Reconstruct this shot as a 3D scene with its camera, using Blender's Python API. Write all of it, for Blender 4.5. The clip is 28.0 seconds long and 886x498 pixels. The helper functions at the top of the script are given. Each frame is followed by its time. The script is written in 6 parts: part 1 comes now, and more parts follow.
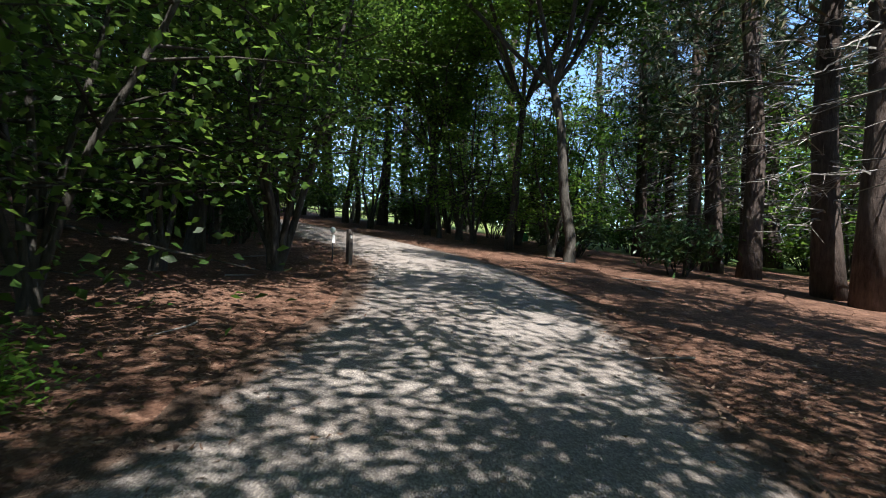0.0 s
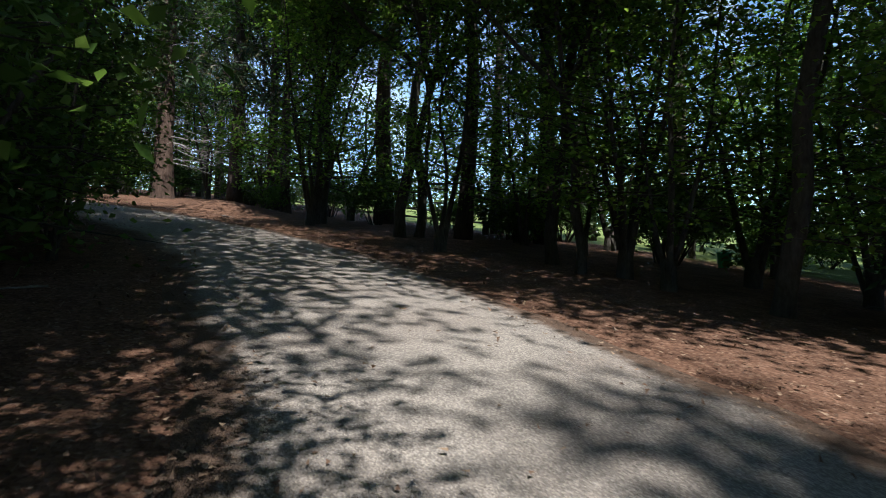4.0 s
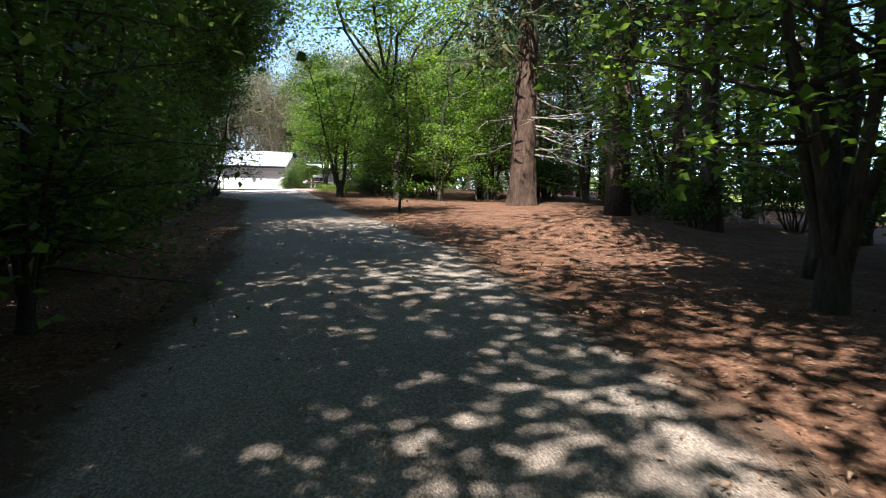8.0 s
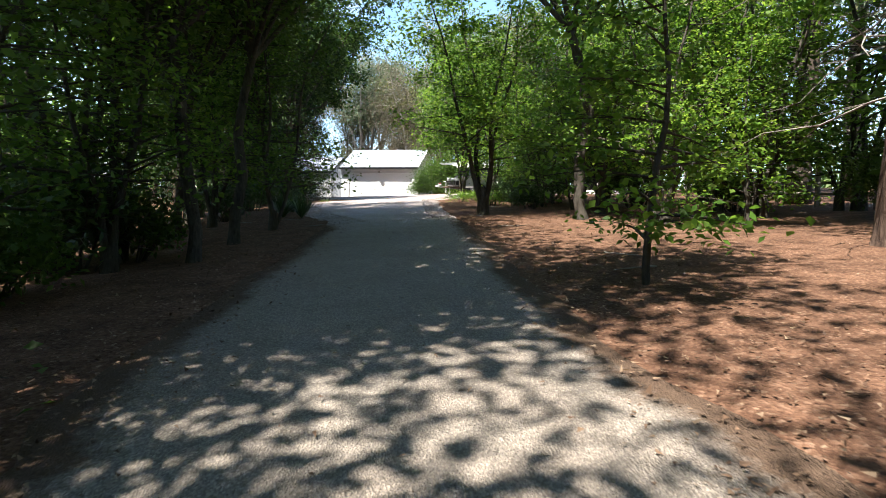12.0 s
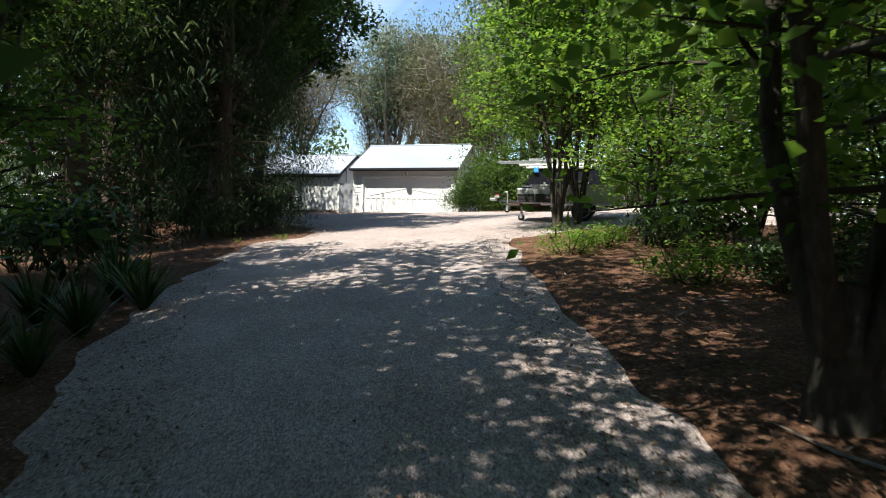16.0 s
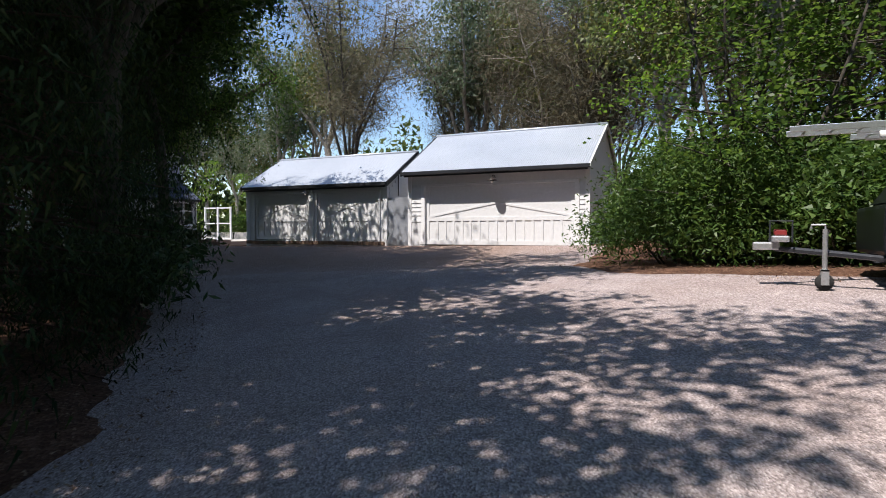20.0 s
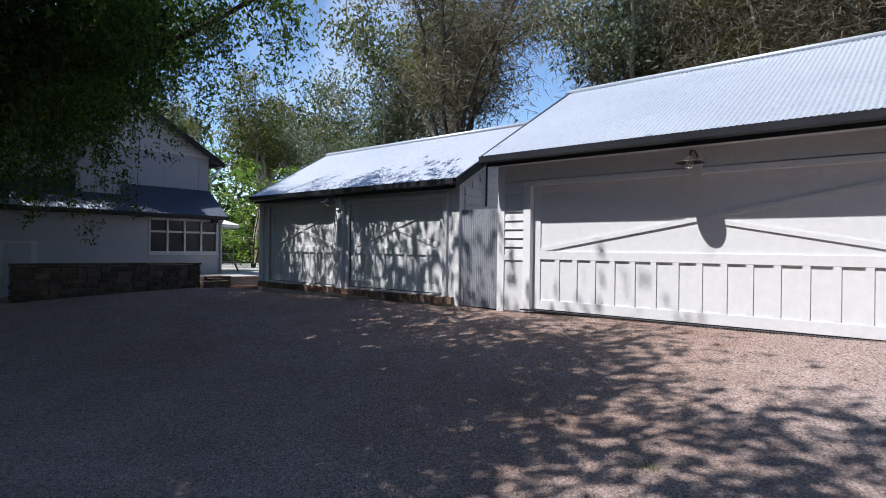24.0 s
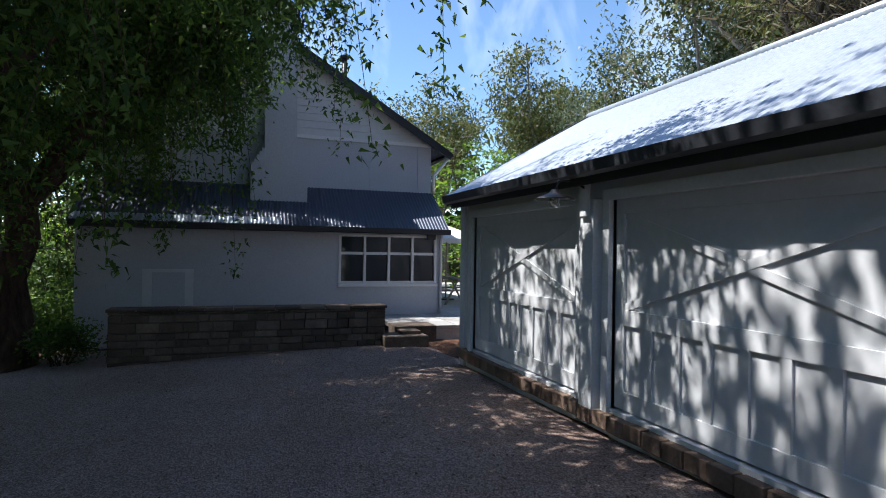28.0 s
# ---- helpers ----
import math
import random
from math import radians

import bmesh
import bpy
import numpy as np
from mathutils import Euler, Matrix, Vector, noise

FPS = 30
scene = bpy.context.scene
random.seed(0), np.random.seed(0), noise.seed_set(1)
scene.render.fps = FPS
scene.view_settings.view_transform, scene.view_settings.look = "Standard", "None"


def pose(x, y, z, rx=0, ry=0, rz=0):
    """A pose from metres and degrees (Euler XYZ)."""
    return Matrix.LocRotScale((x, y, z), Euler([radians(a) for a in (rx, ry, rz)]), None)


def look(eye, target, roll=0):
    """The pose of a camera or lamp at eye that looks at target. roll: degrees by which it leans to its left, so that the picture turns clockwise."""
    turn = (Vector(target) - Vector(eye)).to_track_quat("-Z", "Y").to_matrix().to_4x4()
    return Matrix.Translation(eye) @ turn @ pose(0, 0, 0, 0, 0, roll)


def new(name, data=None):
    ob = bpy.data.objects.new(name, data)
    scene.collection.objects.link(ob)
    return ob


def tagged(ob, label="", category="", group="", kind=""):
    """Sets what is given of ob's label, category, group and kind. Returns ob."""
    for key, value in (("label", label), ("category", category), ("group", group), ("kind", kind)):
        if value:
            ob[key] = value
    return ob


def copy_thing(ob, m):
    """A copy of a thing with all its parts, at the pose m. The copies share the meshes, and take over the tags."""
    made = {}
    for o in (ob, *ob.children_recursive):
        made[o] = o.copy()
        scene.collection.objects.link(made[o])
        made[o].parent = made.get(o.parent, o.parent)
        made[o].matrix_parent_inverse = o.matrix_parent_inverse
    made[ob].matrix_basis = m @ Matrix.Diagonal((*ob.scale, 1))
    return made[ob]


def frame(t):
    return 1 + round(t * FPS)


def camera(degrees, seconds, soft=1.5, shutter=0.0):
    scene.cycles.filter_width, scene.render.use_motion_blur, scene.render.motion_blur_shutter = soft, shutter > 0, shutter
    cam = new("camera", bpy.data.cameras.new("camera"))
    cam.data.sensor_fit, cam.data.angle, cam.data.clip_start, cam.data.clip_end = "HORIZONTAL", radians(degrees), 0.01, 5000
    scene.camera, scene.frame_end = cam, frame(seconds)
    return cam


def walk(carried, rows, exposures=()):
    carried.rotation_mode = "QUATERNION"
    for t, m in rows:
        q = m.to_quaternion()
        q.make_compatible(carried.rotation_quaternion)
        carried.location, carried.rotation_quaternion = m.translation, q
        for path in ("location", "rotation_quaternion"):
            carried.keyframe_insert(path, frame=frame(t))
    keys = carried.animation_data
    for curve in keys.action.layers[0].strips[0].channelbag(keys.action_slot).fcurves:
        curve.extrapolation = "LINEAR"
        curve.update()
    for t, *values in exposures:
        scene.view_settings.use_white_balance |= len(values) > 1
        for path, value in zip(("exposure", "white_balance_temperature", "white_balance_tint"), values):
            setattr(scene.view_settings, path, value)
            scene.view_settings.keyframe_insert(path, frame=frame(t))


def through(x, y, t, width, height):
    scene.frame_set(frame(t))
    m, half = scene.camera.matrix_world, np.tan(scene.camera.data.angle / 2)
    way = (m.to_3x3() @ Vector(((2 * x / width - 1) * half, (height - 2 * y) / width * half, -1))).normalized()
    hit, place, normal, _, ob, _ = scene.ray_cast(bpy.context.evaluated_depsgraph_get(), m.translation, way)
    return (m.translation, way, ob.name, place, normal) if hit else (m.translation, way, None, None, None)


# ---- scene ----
cam = camera(74.0, 28.0, soft=0.95, shutter=0.15)
PATH = [
    (0, (-6.531, -37.303, -8.011), (-5.104, -35.902, -7.968), 1.7),
    (0.5, (-5.388, -36.294, -7.888), (-3.972, -34.882, -7.846), 1.7),
    (1, (-4.244, -35.255, -7.773), (-2.832, -33.84, -7.732), 1.6),
    (1.5, (-3.031, -34.245, -7.677), (-1.637, -32.811, -7.632), 1.6),
    (2, (-1.885, -33.237, -7.545), (-0.527, -31.77, -7.499), 1.6),
    (2.5, (-0.633, -32.137, -7.407), (0.662, -30.613, -7.363), 1.9),
    (4.5, (1.407, -27.13, -6.692), (2.555, -25.493, -6.677), 1.4),
    (5, (2.304, -25.946, -6.472), (3.299, -24.211, -6.473), 1.7),
    (5.5, (3.057, -24.614, -6.262), (3.883, -22.793, -6.275), 1.5),
    (6, (3.571, -23.132, -6.146), (4.22, -21.24, -6.165), 1.6),
    (6.5, (4.066, -21.733, -5.998), (4.517, -19.785, -6.025), 1.7),
    (7, (4.409, -20.356, -5.831), (4.712, -18.38, -5.861), 1.8),
    (7.5, (4.621, -19.027, -5.66), (4.765, -17.033, -5.696), 1.6),
    (8, (4.711, -17.768, -5.527), (4.717, -15.768, -5.57), 1.7),
    (8.5, (4.689, -16.485, -5.38), (4.578, -14.489, -5.433), 2.0),
    (9, (4.633, -15.221, -5.256), (4.407, -13.235, -5.313), 1.9),
    (9.5, (4.476, -13.822, -5.118), (4.141, -11.851, -5.179), 1.8),
    (10, (4.227, -12.389, -5.009), (3.848, -10.427, -5.073), 2.0),
    (10.5, (3.956, -11.007, -4.859), (3.542, -9.051, -4.92), 1.9),
    (11, (3.587, -9.68, -4.707), (3.15, -7.729, -4.768), 2.2),
    (11.5, (3.146, -8.243, -4.494), (2.696, -6.295, -4.556), 1.7),
    (13.5, (1.525, -2.975, -3.672), (1.028, -1.04, -3.753), 1.4),
    (14, (0.971, -1.119, -3.493), (0.462, 0.814, -3.571), 1.6),
    (14.5, (0.368, 0.847, -3.311), (-0.156, 2.775, -3.388), 1.7),
    (15, (-0.181, 2.799, -3.133), (-0.725, 4.723, -3.206), 1.6),
    (15.5, (-0.835, 4.785, -2.95), (-1.395, 6.704, -3.021), 1.3),
    (16, (-1.488, 6.678, -2.725), (-2.069, 8.59, -2.796), 1.4),
    (16.5, (-2.172, 8.614, -2.482), (-2.781, 10.518, -2.554), 1.4),
    (17, (-2.853, 10.376, -2.283), (-3.493, 12.269, -2.355), 1.1),
    (17.5, (-3.513, 12.255, -2.12), (-4.19, 14.136, -2.189), 1.0),
    (18, (-4.223, 13.888, -1.984), (-4.907, 15.766, -2.049), 1.4),
    (18.5, (-4.793, 15.66, -1.823), (-5.501, 17.529, -1.885), 1.1),
    (19, (-5.423, 17.258, -1.64), (-6.17, 19.112, -1.706), 0.8),
    (19.5, (-6.126, 19.001, -1.479), (-6.925, 20.833, -1.542), 0.2),
    (20, (-6.719, 20.476, -1.387), (-7.583, 22.279, -1.447), 0.0),
    (20.5, (-7.337, 21.941, -1.276), (-8.284, 23.701, -1.333), 0.2),
    (21, (-7.965, 23.504, -1.123), (-9.019, 25.203, -1.18), 0.2),
    (21.5, (-8.609, 24.98, -0.997), (-9.741, 26.628, -1.056), 0.1),
    (23.5, (-10.614, 30.085, -0.97), (-11.881, 31.633, -0.969), 0.8),
    (24, (-11.151, 31.344, -0.86), (-12.482, 32.836, -0.858), 0.8),
    (24.5, (-11.743, 32.453, -0.761), (-13.148, 33.877, -0.758), 0.8),
    (25, (-12.409, 33.55, -0.715), (-13.877, 34.908, -0.712), 0.8),
    (25.5, (-13.094, 34.41, -0.678), (-14.631, 35.69, -0.678), 0.6),
    (26, (-13.839, 35.101, -0.634), (-15.474, 36.253, -0.635), 0.7),
    (26.5, (-14.628, 35.691, -0.559), (-16.363, 36.686, -0.56), 0.7),
    (27, (-15.456, 36.196, -0.502), (-17.262, 37.054, -0.503), 0.7),
    (27.5, (-16.32, 36.548, -0.428), (-18.178, 37.289, -0.425), 0.9),
    (28, (-17.226, 36.803, -0.329), (-19.115, 37.46, -0.323), 0.9),
]
EXPOSURE = ((0, 1.6, 6400, 8), (2, 1.7, 6300, 7), (5, 0.9, 6400, 6), (6, 0.95, 6600, 8), (8, 1.9, 7000, 10), (9, 1.95, 7100, 10), (11, 2.0, 7100, 9), (14, 2.0, 7300, 1), (16, 1.25, 7200, 4), (18, 0.65, 6600, 9), (20, 0.75, 6900, 13), (23.5, 0.75, 6600, 13), (26, 0.2, 5800, 8), (28, 1.0, 6400, 10))
walk(cam, [(t, look(eye, target, roll)) for t, eye, target, roll in PATH], EXPOSURE)
SKY, SUN = 0.11, 5.0
HALF_ROAD = 1.85
PALE_Y, GRASS_X = 6.0, 17.0
MOUNDS = ((7.3, -6.8, 0.75, 0.36), (8.6, -5.6, 1.0, 0.24), (-9.6, 18.6, 1.4, 0.12))
YARD = [(-0.9, 9.5), (-2.5, 14.7), (-3.2, 17), (-3.9, 19.6), (-1.5, 21.2), (4, 22.5), (7, 29), (1, 32), (-4.6, 29.8), (-8.2, 30.6), (-9.6, 33.2), (-9.9, 40.2), (-27, 40.2), (-30.0, 40.2), (-30.0, 33.2), (-24, 33.0), (-20.9, 32.4), (-16.5, 28.0), (-13.4, 25.6), (-10.6, 22.6), (-9.2, 20.2), (-9.6, 18.2), (-8.2, 14.2), (-6.2, 11), (-5.0, 9.4), (-3.6, 7.9), (-2.3, 6.9)]

# ---- light ----
SUN_FROM = Vector((-0.18, -0.5, 0.92)).normalized()
world = bpy.data.worlds.new("world")
scene.world = world
world.use_nodes = True
wn = world.node_tree
for n in list(wn.nodes):
    wn.nodes.remove(n)
w_out = wn.nodes.new("ShaderNodeOutputWorld")
w_bg = wn.nodes.new("ShaderNodeBackground")
w_sky = wn.nodes.new("ShaderNodeTexSky")
w_sky.sky_type = "NISHITA"
w_sky.sun_disc = False
w_sky.sun_elevation = math.asin(SUN_FROM.z)
w_sky.sun_rotation = math.atan2(SUN_FROM.x, SUN_FROM.y)
w_sky.air_density, w_sky.dust_density, w_sky.ozone_density = 1.0, 0.0, 3.5
# thin streaks of high cloud
w_co = wn.nodes.new("ShaderNodeTexCoord")
w_map = wn.nodes.new("ShaderNodeMapping")
w_map.inputs["Rotation"].default_value = (0.3, 0.5, 0.9)
w_map.inputs["Scale"].default_value = (0.7, 5.5, 2.5)
w_noise = wn.nodes.new("ShaderNodeTexNoise")
w_noise.inputs["Scale"].default_value = 1.6
w_noise.inputs["Detail"].default_value = 6.0
w_noise.inputs["Distortion"].default_value = 0.6
w_ramp = wn.nodes.new("ShaderNodeValToRGB")
w_ramp.color_ramp.elements[0].position, w_ramp.color_ramp.elements[1].position = 0.5, 0.85
w_mix = wn.nodes.new("ShaderNodeMix")
w_mix.data_type = "RGBA"
w_mix.inputs[7].default_value = (11.0, 11.5, 12.0, 1)
wn.links.new(w_co.outputs["Generated"], w_map.inputs["Vector"])
wn.links.new(w_map.outputs["Vector"], w_noise.inputs["Vector"])
wn.links.new(w_noise.outputs["Fac"], w_ramp.inputs["Fac"])
w_amt = wn.nodes.new("ShaderNodeMath")
w_amt.operation = "MULTIPLY"
w_amt.inputs[1].default_value = 0.32
wn.links.new(w_ramp.outputs["Color"], w_amt.inputs[0])
wn.links.new(w_amt.outputs["Value"], w_mix.inputs[0])
w_hue = wn.nodes.new("ShaderNodeHueSaturation")
w_hue.inputs["Saturation"].default_value, w_hue.inputs["Value"].default_value = 1.05, 1.05
wn.links.new(w_sky.outputs["Color"], w_hue.inputs["Color"])
wn.links.new(w_hue.outputs["Color"], w_mix.inputs[6])
wn.links.new(w_mix.outputs[2], w_bg.inputs["Color"])
wn.links.new(w_bg.outputs["Background"], w_out.inputs["Surface"])
w_bg.inputs["Strength"].default_value = SKY
sun_data = bpy.data.lights.new("sun", "SUN")
sun_data.energy, sun_data.angle, sun_data.color = SUN, radians(0.53), (1.0, 0.975, 0.94)
sun = new("sun", sun_data)
sun.matrix_world = look(SUN_FROM * 60, (0, 0, 0))

# ---- materials ----


def nodes(name):
    m = bpy.data.materials.new(name)
    m.use_nodes = True
    nt = m.node_tree
    return m, nt, nt.nodes["Principled BSDF"]


def noise_node(nt, vec, scale, detail=4.0, rough=0.55):
    n = nt.nodes.new("ShaderNodeTexNoise")
    n.inputs["Scale"].default_value, n.inputs["Detail"].default_value, n.inputs["Roughness"].default_value = scale, detail, rough
    nt.links.new(vec, n.inputs["Vector"])
    return n.outputs["Fac"]


def ramp(nt, fac, stops):
    r = nt.nodes.new("ShaderNodeValToRGB")
    e = r.color_ramp.elements
    e[0].position, e[0].color = stops[0][0], (*stops[0][1], 1)
    e[1].position, e[1].color = stops[-1][0], (*stops[-1][1], 1)
    for p, c in stops[1:-1]:
        e.new(p).color = (*c, 1)
    nt.links.new(fac, r.inputs["Fac"])
    return r.outputs["Color"]


def mix(nt, fac, a, b, mode="MIX"):
    n = nt.nodes.new("ShaderNodeMix")
    n.data_type, n.blend_type = "RGBA", mode
    for sock, v in ((n.inputs[0], fac), (n.inputs[6], a), (n.inputs[7], b)):
        if hasattr(v, "links"):
            nt.links.new(v, sock)
        else:
            sock.default_value = v if isinstance(v, float) else (*v, 1)
    return n.outputs[2]


def bump(nt, bsdf, height, strength, dist):
    b = nt.nodes.new("ShaderNodeBump")
    b.inputs["Strength"].default_value, b.inputs["Distance"].default_value = strength, dist
    nt.links.new(height, b.inputs["Height"])
    nt.links.new(b.outputs["Normal"], bsdf.inputs["Normal"])


def obj_co(nt):
    return nt.nodes.new("ShaderNodeTexCoord").outputs["Object"]


def world_co(nt):
    return nt.nodes.new("ShaderNodeNewGeometry").outputs["Position"]


def surface(name, dark, light, coarse, fine, rough=0.85, relief=0.3, depth=0.01, metal=0.0, spec=0.3, place=True, per_piece=0.0):
    """A surface with a coarse stain and a fine grain between two colours."""
    m, nt, b = nodes(name)
    co = world_co(nt) if place else obj_co(nt)
    big, small = noise_node(nt, co, coarse, 3), noise_node(nt, co, fine, 5, 0.65)
    mid = tuple((p + q) / 2 for p, q in zip(dark, light))
    c = ramp(nt, big, ((0.3, dark), (0.5, mid), (0.72, light)))
    c2 = ramp(nt, small, ((0.25, tuple(v - (w - v) * 0.8 for v, w in zip(dark, light)) if light[0] < dark[0] * 1.3 else tuple(v * 0.55 for v in dark)), (0.5, mid), (0.78, tuple(min(1, v * 1.15) for v in light))))
    c = mix(nt, 0.45, c, c2)
    if per_piece:
        info = nt.nodes.new("ShaderNodeObjectInfo")
        k = ramp(nt, info.outputs["Random"], ((0.0, (1 - per_piece,) * 3), (1.0, (1.0,) * 3)))
        c = mix(nt, 1.0, c, k, "MULTIPLY")
    nt.links.new(c, b.inputs["Base Color"])
    b.inputs["Roughness"].default_value, b.inputs["Metallic"].default_value = rough, metal
    b.inputs["Specular IOR Level"].default_value = spec
    bump(nt, b, small, relief, depth)
    return m


def leaf_material(name, colours, through=0.35, gloss=0.5):
    m, nt, b = nodes(name)
    geo = nt.nodes.new("ShaderNodeNewGeometry")
    n = len(colours) - 1
    c = ramp(nt, geo.outputs["Random Per Island"], [(i / n, c) for i, c in enumerate(colours)])
    big = noise_node(nt, geo.outputs["Position"], 0.7, 2)
    c = mix(nt, 1.0, c, ramp(nt, big, ((0.3, (0.72, 0.75, 0.7)), (0.7, (1.12, 1.08, 1.0)))), "MULTIPLY")
    nt.links.new(c, b.inputs["Base Color"])
    b.inputs["Roughness"].default_value = gloss
    b.inputs["Specular IOR Level"].default_value = 0.25
    t = nt.nodes.new("ShaderNodeBsdfTranslucent")
    nt.links.new(mix(nt, 1.0, c, (1.7, 1.45, 1.1), "MULTIPLY"), t.inputs["Color"])
    s = nt.nodes.new("ShaderNodeMixShader")
    s.inputs["Fac"].default_value = through
    nt.links.new(b.outputs["BSDF"], s.inputs[1])
    nt.links.new(t.outputs["BSDF"], s.inputs[2])
    nt.links.new(s.outputs["Shader"], nt.nodes["Material Output"].inputs["Surface"])
    return m


def plain(name, colour, rough=0.5, metal=0.0, spec=0.5):
    m, nt, b = nodes(name)
    co = obj_co(nt)
    f = noise_node(nt, co, 6.0, 4)
    c = mix(nt, 1.0, colour, ramp(nt, f, ((0.3, (0.8,) * 3), (0.7, (1.1,) * 3))), "MULTIPLY")
    nt.links.new(c, b.inputs["Base Color"])
    b.inputs["Roughness"].default_value, b.inputs["Metallic"].default_value, b.inputs["Specular IOR Level"].default_value = rough, metal, spec
    return m


def bark_material(name, dark, light, stretch=0.18, scale=14.0, depth=0.03):
    m, nt, b = nodes(name)
    co = obj_co(nt)
    mp = nt.nodes.new("ShaderNodeMapping")
    mp.inputs["Scale"].default_value = (1, 1, stretch)
    nt.links.new(co, mp.inputs["Vector"])
    f = noise_node(nt, mp.outputs["Vector"], scale, 6, 0.7)
    g = noise_node(nt, co, 1.3, 3)
    mid = tuple((p + q) / 2 for p, q in zip(dark, light))
    c = mix(nt, 0.4, ramp(nt, f, ((0.32, dark), (0.52, mid), (0.7, light))), ramp(nt, g, ((0.3, dark), (0.7, light))))
    nt.links.new(c, b.inputs["Base Color"])
    b.inputs["Roughness"].default_value, b.inputs["Specular IOR Level"].default_value = 0.95, 0.15
    bump(nt, b, f, 0.8, depth)
    return m


M_LITTER = None
M_WALL = surface("painted_boards", (0.53, 0.54, 0.56), (0.58, 0.59, 0.61), 0.8, 9, 0.6, 0.05, 0.003)
M_DOOR = surface("painted_door", (0.57, 0.58, 0.60), (0.62, 0.63, 0.65), 0.9, 9, 0.55, 0.04, 0.003)
M_RENDER = surface("grey_render", (0.40, 0.42, 0.47), (0.50, 0.52, 0.57), 0.5, 30, 0.8, 0.25, 0.006)
M_TRIM = surface("pale_trim", (0.60, 0.61, 0.63), (0.70, 0.71, 0.73), 0.9, 30, 0.5, 0.08, 0.003)
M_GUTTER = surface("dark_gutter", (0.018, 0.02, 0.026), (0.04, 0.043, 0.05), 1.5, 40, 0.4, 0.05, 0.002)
M_ZINC = surface("galvanised_roof", (0.34, 0.38, 0.44), (0.48, 0.52, 0.58), 0.35, 18, 0.38, 0.05, 0.003, metal=0.35, spec=0.5)
M_ZINC_DARK = surface("dark_roof", (0.035, 0.045, 0.075), (0.07, 0.085, 0.12), 0.5, 20, 0.4, 0.05, 0.003, metal=0.2, spec=0.5)
M_FENCE_ZINC = surface("grey_corrugated", (0.27, 0.29, 0.33), (0.40, 0.42, 0.46), 0.8, 25, 0.45, 0.06, 0.003, metal=0.3)
M_STONE = surface("wall_stone", (0.085, 0.062, 0.048), (0.27, 0.205, 0.16), 4.0, 30, 0.9, 0.6, 0.02, per_piece=0.55)
M_MORTAR = surface("mortar", (0.10, 0.09, 0.08), (0.16, 0.145, 0.13), 4.0, 50, 0.95, 0.5, 0.01)
M_BRICK = surface("base_brick", (0.13, 0.085, 0.06), (0.27, 0.185, 0.14), 5.0, 40, 0.9, 0.5, 0.01, per_piece=0.4)
M_PAVE = surface("paving", (0.30, 0.29, 0.28), (0.48, 0.46, 0.44), 2.5, 40, 0.85, 0.3, 0.006, per_piece=0.25)
M_STEEL = surface("zinc_steel", (0.40, 0.41, 0.42), (0.62, 0.63, 0.65), 6.0, 60, 0.4, 0.1, 0.002, metal=0.8, spec=0.5, place=False)
M_RUST = surface("rusted_steel", (0.05, 0.035, 0.028), (0.14, 0.09, 0.065), 6.0, 60, 0.85, 0.3, 0.003, metal=0.3, place=False)
M_BLACK = plain("black_paint", (0.008, 0.009, 0.013), 0.3, 0.0, 0.35)
M_TYRE = surface("tyre_rubber", (0.012, 0.012, 0.013), (0.03, 0.03, 0.03), 6.0, 60, 0.85, 0.3, 0.004, place=False)
M_ALU = surface("aluminium", (0.60, 0.61, 0.63), (0.80, 0.81, 0.83), 6.0, 60, 0.3, 0.05, 0.002, metal=0.9, spec=0.5, place=False)
M_PVC = plain("white_plastic", (0.75, 0.75, 0.73), 0.4)
M_BLUE = plain("blue_cloth", (0.03, 0.25, 0.60), 0.7)
M_GREEN_PLASTIC = plain("green_plastic", (0.02, 0.45, 0.22), 0.5)
M_TIMBER = surface("weathered_timber", (0.16, 0.13, 0.11), (0.34, 0.30, 0.26), 3.0, 40, 0.9, 0.4, 0.006)
M_ENAMEL = plain("brown_enamel", (0.022, 0.015, 0.014), 0.45)
M_OLD_POST = surface("old_post_timber", (0.045, 0.037, 0.032), (0.12, 0.10, 0.085), 3.0, 40, 0.9, 0.4, 0.006)
M_CANVAS = surface("pale_canvas", (0.62, 0.62, 0.60), (0.75, 0.75, 0.72), 2.0, 50, 0.9, 0.1, 0.003)

M_GLASS, _nt, _b = nodes("window_glass")
_b.inputs["Base Color"].default_value = (0.015, 0.018, 0.022, 1)
_b.inputs["Roughness"].default_value = 0.04
_b.inputs["Specular IOR Level"].default_value = 0.6
M_LAMPGLASS, _nt, _b = nodes("lamp_glass")
_b.inputs["Base Color"].default_value = (0.8, 0.8, 0.78, 1)
_b.inputs["Roughness"].default_value = 0.1
_b.inputs["Transmission Weight"].default_value = 0.8

M_PINE_BARK = bark_material("pine_bark", (0.02, 0.015, 0.013), (0.14, 0.105, 0.09), 0.25, 14, 0.05)
M_RED_BARK = bark_material("red_bark", (0.016, 0.010, 0.008), (0.15, 0.10, 0.08), 0.28, 12, 0.10)
M_GREY_BARK = bark_material("grey_bark", (0.018, 0.016, 0.013), (0.115, 0.102, 0.088), 0.3, 20, 0.03)
M_PALE_BARK = bark_material("pale_bark", (0.17, 0.145, 0.125), (0.46, 0.42, 0.37), 0.25, 5, 0.012)
M_TWIG = bark_material("dead_twig", (0.10, 0.09, 0.08), (0.32, 0.29, 0.26), 0.5, 12, 0.004)

